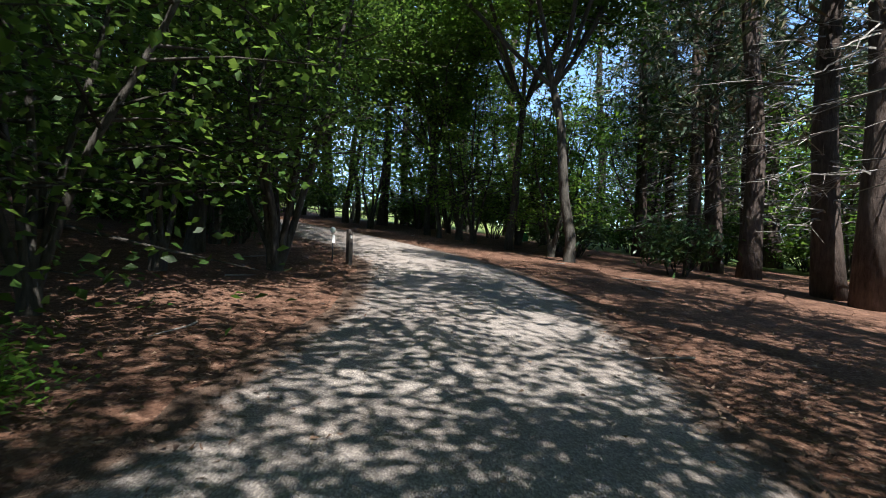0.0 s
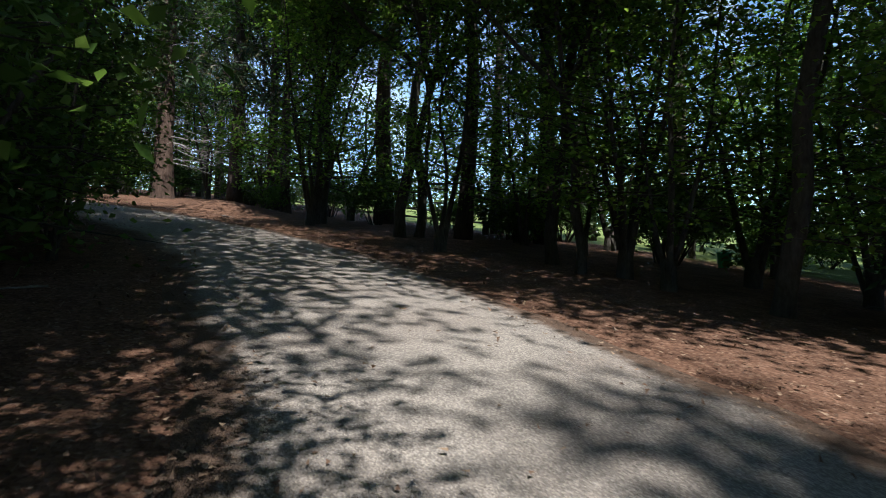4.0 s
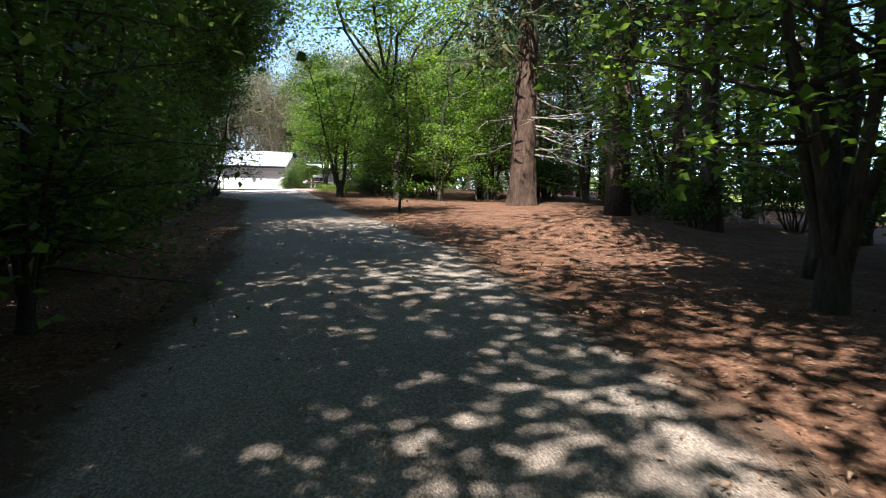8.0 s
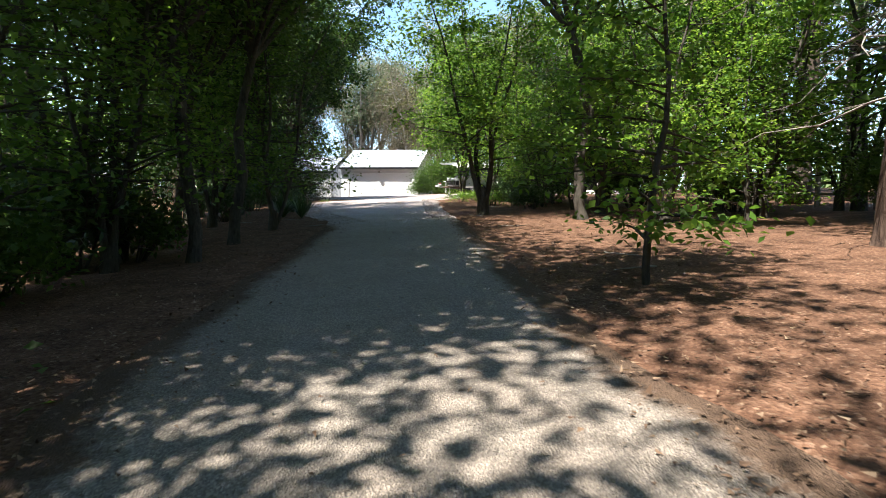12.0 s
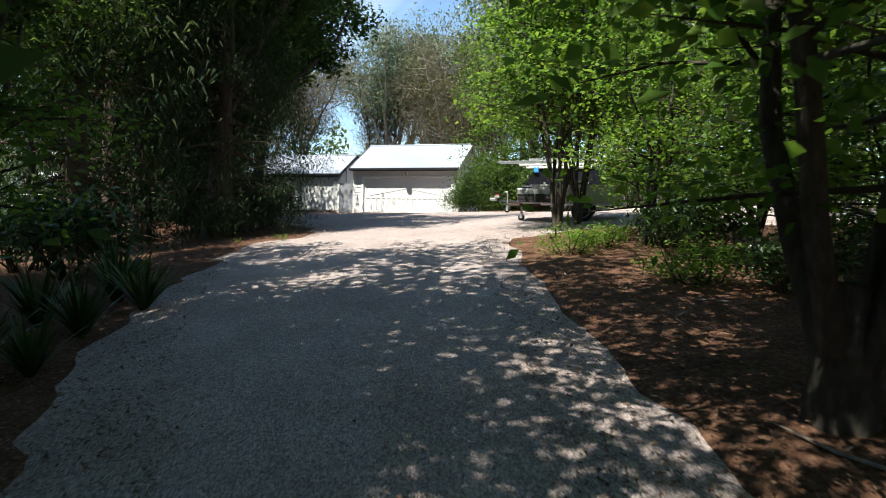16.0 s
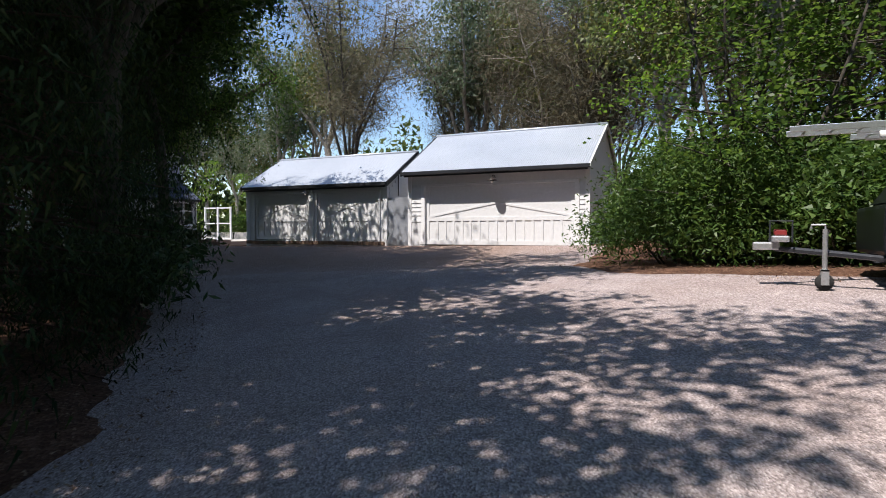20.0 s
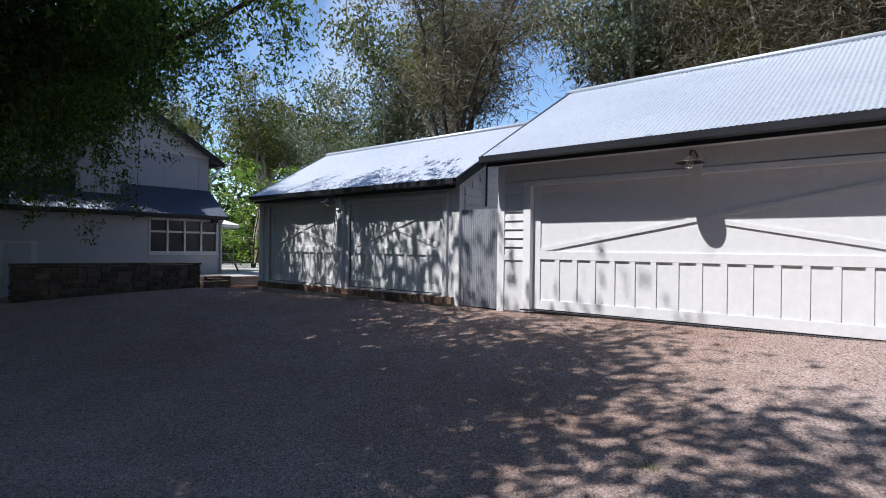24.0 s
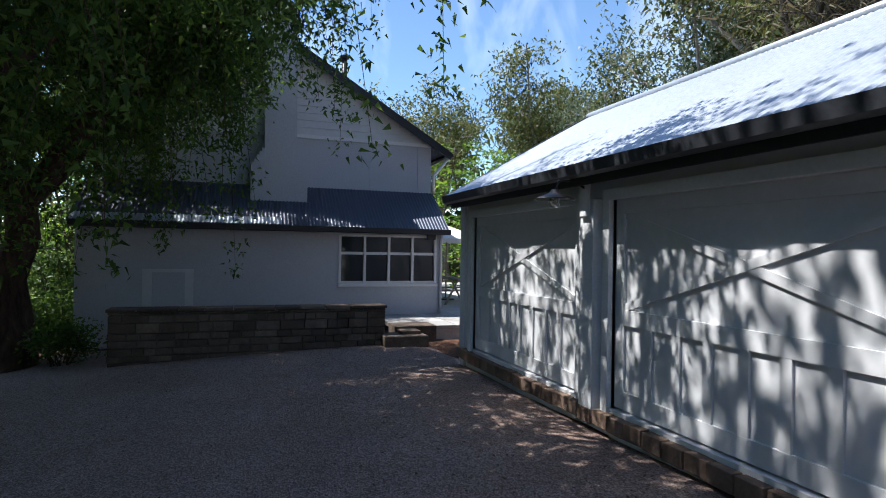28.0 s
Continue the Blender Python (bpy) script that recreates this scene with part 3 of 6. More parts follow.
for i, x in enumerate(xs):
    for j, y in enumerate(ys):
        jx, jy = x + 0.1 * noise.noise((x, y, 1)), y + 0.1 * noise.noise((x, y, 2))
        d = edge_of_yard(jx, jy) * (1 if inside(jx, jy, YARD) else -1) + (0.35 * noise.noise((x * 0.8, y * 0.8, 3)) + 0.12 * noise.noise((x * 2.4, y * 2.4, 4))) * min(1.0, max(0.0, (y - 9.5) / 4.0))
        if d > -0.9:
            grid[i, j] = bm.verts.new((jx, jy, gz(jx, jy) + 0.012 - 0.1 * min(1.0, max(0.0, (0.35 - d) / 0.75))))
for (i, j), v in list(grid.items()):
    four = [grid.get(k) for k in ((i, j), (i + 1, j), (i + 1, j + 1), (i, j + 1))]
    if all(four):
        bm.faces.new(four)
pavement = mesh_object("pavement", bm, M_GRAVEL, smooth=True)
strewn = [max(0.0, min(0.8, (v.co.y - 30.0) / 6.0)) * max(0.0, min(1.0, (-9.5 - v.co.x) / 4.0)) for v in pavement.data.vertices]
pavement.data.attributes.new("worn", "FLOAT", "POINT").data.foreach_set("value", strewn)
tagged(pavement, "pale pinkish gravel yard in front of the garages", "gravel yard", kind="structure")

# ---- garages and house ----
# local axes: x along the garage fronts from the wide door's left edge, y into the building, z up from the door's foot
B = Matrix.Translation((-16.83, 40.0, -1.88))


def corrugated(name, a, b, c, d, material, parent, label="", pitch=0.076, amp=0.009, rows=2):
    """A corrugated sheet on the corners a, b (low edge) and d, c (high edge); the waves run from low to high."""
    a, b, c, d = (Vector(v) for v in (a, b, c, d))
    nor = (b - a).cross(d - a).normalized()
    n = max(2, int((b - a).length / pitch) * 6)
    cols, verts = n + 1, []
    for j in range(rows):
        t = j / (rows - 1)
        for i in range(cols):
            s = i / n
            p = a.lerp(b, s).lerp(d.lerp(c, s), t) + nor * amp * math.sin(s * (b - a).length / pitch * 2 * math.pi)
            verts.append(p)
    verts = np.array(verts)
    k = np.arange(len(verts)).reshape(rows, cols)
    q = np.stack([k[:-1, :-1], k[:-1, 1:], k[1:, 1:], k[1:, :-1]], -1).reshape(-1, 4)
    me = raw_mesh(name, verts, q, material)
    me.polygons.foreach_set("use_smooth", [True] * len(me.polygons))
    ob = new(name, me)
    ob.parent = parent
    if label:
        ob["label"] = label
    return ob


def boards(parent, x0, x1, z0, z1, y, out=-1, step=0.156, along="x", material=None, top=None):
    """Lapped weatherboards; out: which way they face. top: upper limit of a board's length by height, for gables."""
    z, me_by = z0, {}
    while z < z1 - 0.02:
        h = min(step, z1 - z)
        a, b = (x0, x1) if top is None else top(z + h + 0.012)
        if b - a > 0.08:
            bm = bmesh.new()
            prof = ((0, -0.004), (0, 0.034), (h + 0.012, 0.008), (h + 0.012, -0.004))
            vs = [[bm.verts.new((s, y + out * o, z + zz) if along == "x" else (y + out * o, s, z + zz)) for zz, o in prof] for s in (a, b)]
            for i in range(4):
                bm.faces.new((vs[0][i], vs[0][(i + 1) % 4], vs[1][(i + 1) % 4], vs[1][i]))
            bm.faces.new(vs[0][::-1])
            bm.faces.new(vs[1])
            bmesh.ops.recalc_face_normals(bm, faces=bm.faces[:])
            part("weatherboard", bm, material or M_WALL, parent)
        z += step


def braced_door(parent, x0, x1, z0, z1, y, panels, split=0.44, label="", bands=0.11):
    """A panelled garage door: flat leaf, rails, stiles, a wide cross above and narrow sunk panels below."""
    door = part("garage_door", boxes((x0 + 0.004, x1 - 0.004, y, y + 0.04, z0 + 0.01, z1)), M_DOOR, parent, label)
    zs = z0 + (z1 - z0) * split
    f = y - 0.024
    e = 0.13
    for name, d in (("rail", (x0, x1, f, y, z1 - e, z1)), ("rail", (x0 + e, x1 - e, f, y, zs - 0.07, zs + 0.07)), ("rail", (x0 + e, x1 - e, f, y, z0 + 0.01, z0 + 0.17)), ("stile", (x0, x0 + e, f, y, z0 + 0.01, z1 - e)), ("stile", (x1 - e, x1, f, y, z0 + 0.01, z1 - e))):
        part(name, boxes(d, bevel=0.003), M_DOOR, door)
    n = panels
    for k in range(1, n):
        x = x0 + e + (x1 - x0 - 2 * e) * k / n
        part("stile", boxes((x - 0.045, x + 0.045, f + 0.002, y, z0 + 0.17, zs - 0.07)), M_DOOR, door)
    lo, hi = zs + 0.07, z1 - e
    for s, dy in ((1, 0.0), (-1, 0.004)):
        bm = bmesh.new()
        xa, xb = x0 + e, x1 - e
        za, zb = (lo, hi) if s > 0 else (hi, lo)
        w = Vector((xb - xa, 0, zb - za)).normalized()
        p = Vector((-w.z, 0, w.x)) * bands * 0.5
        quad = []
        for q in (Vector((xa, 0, za)) - p * s, Vector((xb, 0, zb)) - p * s, Vector((xb, 0, zb)) + p * s, Vector((xa, 0, za)) + p * s):
            q.z = min(max(q.z, lo - 0.01), hi + 0.01)
            quad.append(q)
        fr = [bm.verts.new((q.x, f + 0.003 + dy, q.z)) for q in quad]
        bk = [bm.verts.new((q.x, y, q.z)) for q in quad]
        bm.faces.new(fr)
        for i in range(4):
            bm.faces.new((fr[i], bk[i], bk[(i + 1) % 4], fr[(i + 1) % 4]))
        bmesh.ops.recalc_face_normals(bm, faces=bm.faces[:])
        part("brace", bm, M_DOOR, door)
    return door


def barn_lamp(x, y, z, label, turn=0.0):
    """A gooseneck lamp with a wide enamel shade, on a wall."""
    lamp = empty("wall_lamp", B @ pose(x, y, z, 0, 0, turn), label, "wall lamp", "lamps over the garage doors")
    part("back_plate", boxes((-0.07, 0.07, -0.025, 0.0, -0.22, 0.22), bevel=0.004), M_TRIM, lamp, "pale mounting board")
    part("arm", rod([(0, -0.02, 0.05), (0, -0.14, 0.12), (0, -0.30, 0.10), (0, -0.34, 0.0)], 0.012), M_ENAMEL, lamp)
    prof = ((0.035, 0.0), (0.05, -0.03), (0.11, -0.055), (0.185, -0.085), (0.19, -0.095), (0.18, -0.092), (0.10, -0.065), (0.03, -0.04))
    shade = part("shade", lathe(prof, 28), M_ENAMEL, lamp, "dark brown enamel shade", smooth=True)
    shade.location = (0, -0.34, 0.02)
    glass = part("glass", lathe(((0.045, -0.05), (0.055, -0.09), (0.05, -0.15), (0.02, -0.175)), 16), M_LAMPGLASS, lamp, smooth=True)
    glass.location = (0, -0.34, 0.02)
    return lamp


def gutter(parent, x0, x1, y, z, along="x"):
    prof = ((0.0, 0.0), (0.0, -0.11), (-0.07, -0.125), (-0.115, -0.10), (-0.125, 0.0), (-0.113, 0.0), (-0.10, -0.09), (-0.012, -0.1), (-0.012, 0.0))
    bm = bmesh.new()
    vs = [[bm.verts.new((s, y + a, z + b) if along == "x" else (y - a, s, z + b)) for a, b in prof] for s in (x0, x1)]
    n = len(prof)
    for i in range(n):
        bm.faces.new((vs[0][i], vs[0][(i + 1) % n], vs[1][(i + 1) % n], vs[1][i]))
    bm.faces.new(vs[0])
    bm.faces.new(vs[1][::-1])
    bmesh.ops.recalc_face_normals(bm, faces=bm.faces[:])
    return part("gutter", bm, M_GUTTER, parent, "dark painted gutter")


def gable_roof(parent, x0, x1, ye, ze, yr, zr, yb, mat_front, mat_barge):
    """Two corrugated slopes, ridge cap and barge boards."""
    roof = corrugated("roof", (x0, ye, ze), (x1, ye, ze), (x1, yr, zr), (x0, yr, zr), mat_front, parent, "corrugated galvanised roof")
    corrugated("roof", (x1, yb, ze), (x0, yb, ze), (x0, yr, zr), (x1, yr, zr), mat_front, parent)
    part("ridge_cap", rod([(x0 - 0.02, yr, zr + 0.012), (x1 + 0.02, yr, zr + 0.012)], 0.055, 10), M_ZINC, parent, smooth=True)
    for x in (x0, x1):
        for y0, y1 in ((ye, yr), (yb, yr)):
            bm = bmesh.new()
            s = 0.025
            pts = [(y0, ze + 0.01), (y1, zr + 0.03), (y1, zr - 0.16), (y0, ze - 0.17)]
            a = [bm.verts.new((x - s, p, q)) for p, q in pts]
            b = [bm.verts.new((x + s, p, q)) for p, q in pts]
            bm.faces.new(a)
            bm.faces.new(b[::-1])
            for i in range(4):
                bm.faces.new((a[i], b[i], b[(i + 1) % 4], a[(i + 1) % 4]))
            bmesh.ops.recalc_face_normals(bm, faces=bm.faces[:])
            part("barge_board", bm, M_GUTTER if x == x0 else mat_barge, parent)
    return roof


def gable_wall(parent, x, y0, y1, yr, z0, ze, zr, thick=0.1):
    bm = bmesh.new()
    pts = [(y0, z0), (y1, z0), (y1, ze), (yr, zr), (y0, ze)]
    a = [bm.verts.new((x, p, q)) for p, q in pts]
    b = [bm.verts.new((x + thick, p, q)) for p, q in pts]
    bm.faces.new(a)
    bm.faces.new(b[::-1])
    for i in range(5):
        bm.faces.new((a[i], b[i], b[(i + 1) % 5], a[(i + 1) % 5]))
    bmesh.ops.recalc_face_normals(bm, faces=bm.faces[:])
    return part("wall", bm, M_WALL, parent)


# wide garage
W0, W1, DW, DH = -0.70, 6.10, 5.61, 2.15
EZ, RY, RZ, EY = 2.69, 2.66, 4.44, -0.36
garage = empty("garage", B, "grey weatherboard garage with a wide braced door and zinc roof", "garage")
back = 2 * RY - EY
for d in ((DW + 0.16, W1 - 0.02, 0.03, 0.13, -0.6, EZ - 0.05), (-0.16, DW + 0.16, 0.03, 0.13, DH + 0.08, EZ - 0.05), (W0 + 0.02, W1 - 0.02, back - 0.5, back - 0.4, -0.6, EZ)):
    part("wall", boxes(d), M_WALL, garage)
wall = part("wall", boxes((W0 + 0.02, -0.16, 0.03, 0.13, -0.6, EZ - 0.05)), M_WALL, garage)
gable_wall(garage, W0 + 0.02, 0.13, back - 0.4, RY, -0.6, EZ - 0.02, RZ - 0.06)
gable_wall(garage, W1 - 0.12, 0.13, back - 0.4, RY, -0.6, EZ - 0.02, RZ - 0.06)
boards(wall, W0 + 0.13, -0.15, 0.93, DH - 0.02, 0.03)
boards(wall, DW + 0.15, W1 - 0.13, 0.93, DH - 0.02, 0.03)
boards(wall, W0 + 0.13, W1 - 0.13, DH + 0.10, EZ - 0.12, 0.03)


def gable_span(y0, y1, yr, ze, zr):
    return lambda z: (y0, y1) if z < ze else (y0 + (yr - y0) * (z - ze) / (zr - ze), y1 - (y1 - yr) * (z - ze) / (zr - ze))


boards(wall, 0, 1, -0.1, RZ - 0.25, W0 + 0.02, -1, along="y", top=gable_span(0.13, back - 0.4, RY, EZ - 0.1, RZ - 0.15))
for x in (W0 + 0.065, W1 - 0.065):
    part("corner_board", boxes((x - 0.075, x + 0.075, -0.012, 0.03, -0.5, EZ - 0.08), bevel=0.004), M_TRIM, garage)
for x0, x1 in ((W0 + 0.14, -0.155), (DW + 0.155, W1 - 0.14)):
    part("kick_panel", boxes((x0, x1, 0.012, 0.03, -0.05, 0.85), bevel=0.003), M_WALL, garage)
    part("kick_rail", boxes((x0, x1, -0.006, 0.03, 0.85, 0.93), bevel=0.003), M_TRIM, garage)
for d in ((-0.15, 0.0, -0.018, 0.16, -0.05, DH), (DW, DW + 0.15, -0.018, 0.16, -0.05, DH), (-0.15, DW + 0.15, -0.018, 0.16, DH, DH + 0.085)):
    part("door_frame", boxes(d, bevel=0.004), M_TRIM, garage)
braced_door(garage, 0.01, DW - 0.01, 0.0, DH - 0.002, 0.115, 16, label="pale grey braced garage door with sunk lower panels")
part("fascia", boxes((W0, W1, EY + 0.005, EY + 0.03, EZ - 0.19, EZ - 0.01)), M_GUTTER, garage)
part("soffit", boxes((W0, W1, EY + 0.03, 0.03, EZ - 0.16, EZ - 0.14)), M_WALL, garage)
gable_roof(garage, W0 - 0.08, W1 + 0.08, EY - 0.05, EZ, RY, RZ, back, M_ZINC, M_WALL)
gutter(garage, W0 - 0.1, W1 + 0.1, EY + 0.003, EZ - 0.015)
drain = part("drain_grate", boxes(*[(x, x + 0.022, -0.16, -0.04, -0.012, 0.012) for x in np.arange(-0.1, DW + 0.1, 0.04)]), M_GUTTER, garage, "narrow steel drain grate")
barn_lamp(2.80, 0.005, 2.34, "brown gooseneck barn lamp above the wide garage door")

# lower garage with two braced doors
L0, L1 = -8.80, -1.62
LE, LRY, LRZ, LEY = 2.36, 2.30, 3.82, -0.16
low = empty("low_garage", B, "low grey garage with two braced doors on a brick footing", "garage")
lback = 2 * LRY - LEY
LD = ((-8.34, -5.52), (-4.98, -2.06))
LT = 2.04
solid = [(L0 + 0.02, LD[0][0], 0.05, 0.15, -0.5, LE), (LD[0][1], LD[1][0], 0.05, 0.15, -0.5, LE), (LD[1][1], L1 - 0.02, 0.05, 0.15, -0.5, LE)]
solid += [(a, b, 0.05, 0.15, LT + 0.03, LE) for a, b in LD] + [(a, b, 0.03, 0.15, -0.5, 0.13) for a, b in LD] + [(L0 + 0.02, L1 - 0.02, lback - 0.4, lback - 0.3, -0.5, LE)]
for d in solid[1:]:
    part("wall", boxes(d), M_DOOR, low)
lwall = part("wall", boxes(solid[0]), M_DOOR, low)
gable_wall(low, L0 + 0.02, 0.15, lback - 0.3, LRY, -0.5, LE - 0.02, LRZ - 0.06)
gable_wall(low, L1 - 0.12, 0.15, lback - 0.3, LRY, -0.5, LE - 0.02, LRZ - 0.06)
boards(lwall, 0, 1, -0.1, LRZ - 0.25, L1 - 0.02, 1, along="y", top=gable_span(0.16, lback - 0.3, LRY, LE - 0.1, LRZ - 0.15))
for a, b in LD:
    for d in ((a - 0.10, a, 0.0, 0.16, 0.0, LT + 0.1), (b, b + 0.10, 0.0, 0.16, 0.0, LT + 0.1), (a, b, 0.0, 0.16, LT, LT + 0.1)):
        part("door_frame", boxes(d, bevel=0.004), M_TRIM, low)
    braced_door(low, a + 0.01, b - 0.01, 0.14, LT - 0.002, 0.10, 8, label="grey braced garage door with sunk lower panels")
for x in (L0 + 0.07, L1 - 0.14):
    part("corner_board", boxes((x - 0.07, x + 0.12, 0.01, 0.05, -0.3, LE - 0.05), bevel=0.004), M_TRIM, low)
part("mullion_post", boxes((-5.36, -5.14, -0.06, 0.05, 0.02, LT + 0.02), bevel=0.006), M_TRIM, low)
part("fascia", boxes((L0, L1, LEY + 0.005, LEY + 0.03, LE - 0.17, LE - 0.0)), M_GUTTER, low)
gable_roof(low, L0 - 0.06, L1 + 0.10, LEY - 0.05, LE + 0.03, LRY, LRZ, lback, M_ZINC, M_GUTTER)
gutter(low, L0 - 0.06, L1 + 0.06, LEY + 0.003, LE + 0.015)
part("vent_pipe", rod([(L1 + 0.06, 0.75, 1.9), (L1 + 0.06, 0.75, 2.75)], 0.022), M_GUTTER, low, "thin black pipe")
rb = random.Random(5)
bx = L0 + 0.05
brick_me = boxes((0, 0.225, 0, 0.10, 0, 0.14), bevel=0.008)
brick0 = part("brick", brick_me, M_BRICK, low)
bx += 0.25
brick0.location = (L0 + 0.04, -0.05, -0.04)
while bx < L1 - 0.35:
    bo = new("brick", brick0.data)
    bo.parent = low
    bo.location = (bx, -0.06 - rb.random() * 0.015, -0.045 + rb.uniform(-0.008, 0.006))
    bo.rotation_euler = (0, rb.uniform(-0.015, 0.015), rb.uniform(-0.02, 0.02))
    bx += 0.235 + rb.random() * 0.012
barn_lamp(-5.25, -0.07, 2.12, "brown gooseneck barn lamp under the low garage eaves")

# corrugated gate between the garages
gate = empty("corrugated_gate", B, "upright corrugated iron gate closing the gap between garages", "gate")
corrugated("gate_sheet", (L1 + 0.01, 0.05, -0.05), (W0 - 0.02, 0.05, -0.05), (W0 - 0.02, 0.05, 1.79), (L1 + 0.01, 0.05, 1.79), M_FENCE_ZINC, gate, pitch=0.045, amp=0.011)
part("gate_rail", boxes((L1, W0, 0.08, 0.13, 0.4, 0.48), (L1, W0, 0.08, 0.13, 1.4, 1.48)), M_TIMBER, gate)

# house: low wing in front of a two storey gable, all facing the yard's east side
HX, HY0, HY1 = -13.29, -6.15, 1.24
HU = -14.4
house = empty("house", B, "two storey grey rendered house with a lean-to and dark roof", "house")
wz0, wz1, wy0, wy1 = 0.80, 1.86, -1.10, 1.10
for d in ((HX - 0.2, HX, HY0, wy0, -1.2, 2.02), (HX - 0.2, HX, wy1, HY1, -1.2, 2.02), (HX - 0.2, HX, wy0, wy1, -1.2, wz0), (HX - 0.2, HX, wy0, wy1, wz1, 2.02), (HX - 9.0, HX - 0.2, HY0, HY0 + 0.2, -1.2, 2.02), (HX - 9.0, HX - 0.2, HY1 - 0.2, HY1, -1.2, 2.02)):
    part("wall", boxes(d), M_RENDER, house)
win = part("window", boxes((HX - 0.088, HX + 0.016, wy0 + 0.031, wy1 - 0.031, wz1 - 0.025, wz1 + 0.02)), M_TRIM, house, "white framed window with four lights")
n = 4
for k in range(n + 1):
    y = wy0 + (wy1 - wy0) * k / n
    part("frame", boxes((HX - 0.09, HX + 0.02, y - 0.03, y + 0.03, wz0, wz1), bevel=0.004), M_TRIM, win)
for z in (wz0 + 0.02, wz0 + (wz1 - wz0) * 0.63, ):
    part("frame", boxes((HX - 0.088, HX + 0.016, wy0 + 0.031, wy1 - 0.031, z - 0.03, z + 0.03)), M_TRIM, win)
part("sill", boxes((HX - 0.05, HX + 0.06, wy0 - 0.05, wy1 + 0.05, wz0 - 0.07, wz0 - 0.012), bevel=0.006), M_TRIM, win)
for k in range(n):
    y0, y1 = (wy0 + (wy1 - wy0) * (k + s) / n for s in (0, 1))
    for za, zb in ((wz0, wz0 + (wz1 - wz0) * 0.63), (wz0 + (wz1 - wz0) * 0.63, wz1)):
        part("pane", boxes((HX - 0.062, HX - 0.054, y0 + 0.02, y1 - 0.02, za + 0.02, zb - 0.02)), M_GLASS, win)
# pale blinds behind two lights
for k in (1, 2):
    y0 = wy0 + (wy1 - wy0) * (k + 0.55) / n
    part("blind", boxes(*[(HX - 0.14, HX - 0.12, y0, y0 + 0.16, z, z + 0.03) for z in np.arange(wz0 + 0.08, wz0 + 0.55, 0.05)]), M_TRIM, win)
# near-black sheet behind the window stands in for the unlit room
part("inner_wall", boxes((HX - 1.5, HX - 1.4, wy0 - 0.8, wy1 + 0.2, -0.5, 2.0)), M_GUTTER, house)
# lean-to roof, low edge to the yard
corrugated("lean_to_roof", (HX + 0.22, HY1 + 0.12, 2.03), (HX + 0.22, HY0 - 0.05, 2.03), (HU + 0.02, HY0 - 0.05, 2.98), (HU + 0.02, HY1 + 0.12, 2.98), M_ZINC_DARK, house, "dark corrugated lean-to roof")
corrugated("roof_apron", (HX + 0.235, -2.35, 2.052), (HX + 0.235, HY0 - 0.06, 2.052), (HX + 0.02, HY0 - 0.06, 2.20), (HX + 0.02, -2.35, 2.20), M_ZINC, house, "bright galvanised apron along the roof edge")
gutter(house, HY0 - 0.05, HY1 + 0.12, HX + 0.22, 2.03, along="y")
part("fascia", boxes((HX + 0.0, HX + 0.2, HY0, HY1, 1.99, 2.02)), M_GUTTER, house)
part("downpipe", rod([(HX + 0.2, HY1 - 0.03, 1.93), (HX + 0.06, HY1 - 0.03, 1.78), (HX + 0.06, HY1 - 0.03, -0.4)], 0.04), M_RENDER, house, smooth=True)
# upper storey gable
UY0, UY1, UE, UR, UYR = HY0 + 0.1, HY1 + 0.08, 4.22, 6.45, -2.43
bm = bmesh.new()
pts = [(UY0, 2.4), (UY1, 2.4), (UY1, UE), (UYR, UR), (UY0, UE)]
a = [bm.verts.new((HU, p, q)) for p, q in pts]
b_ = [bm.verts.new((HU - 7.0, p, q)) for p, q in pts]
bm.faces.new(a)
bm.faces.new(b_[::-1])
for i in range(5):
    bm.faces.new((a[i], b_[i], b_[(i + 1) % 5], a[(i + 1) % 5]))
bmesh.ops.recalc_face_normals(bm, faces=bm.faces[:])
upper = part("upper_wall", bm, M_RENDER, house)
boards(upper, 0, 1, UE - 0.02, UR - 0.2, HU, 1, step=0.17, along="y", top=gable_span(UY0, UY1, UYR, UE, UR))
part("string_course", boxes((HU, HU + 0.05, UY0, UY1, UE - 0.10, UE - 0.02)), M_TRIM, house)
for y in (UY1 - 1.55, UY1 - 0.35, UY0 + 2.2):
    part("batten", boxes((HU, HU + 0.02, y, y + 0.035, 2.9, UE - 0.1)), M_RENDER, house)
for s, ye in ((1, UY1 + 0.42), (-1, UY0 - 0.42)):
    zl = UE - (UR - UE) * 0.42 / abs(UYR - (UY1 if s > 0 else UY0))
    corrugated("roof", (HU + 0.3, ye, zl) if s > 0 else (HU - 7.3, ye, zl), (HU - 7.3, ye, zl) if s > 0 else (HU + 0.3, ye, zl), (HU - 7.3, UYR, UR + 0.02) if s > 0 else (HU + 0.3, UYR, UR + 0.02), (HU + 0.3, UYR, UR + 0.02) if s > 0 else (HU - 7.3, UYR, UR + 0.02), M_ZINC_DARK, house)
    bm = bmesh.new()
    pts = [(ye, zl + 0.03), (UYR, UR + 0.06), (UYR, UR - 0.16), (ye, zl - 0.17)]
    a = [bm.verts.new((HU + 0.27, p, q)) for p, q in pts]
    b_ = [bm.verts.new((HU + 0.31, p, q)) for p, q in pts]
    bm.faces.new(a)
    bm.faces.new(b_)
    for i in range(4):
        bm.faces.new((a[i], b_[i], b_[(i + 1) % 4], a[(i + 1) % 4]))
    bmesh.ops.recalc_face_normals(bm, faces=bm.faces[:])
    part("barge_board", bm, M_GUTTER, house)
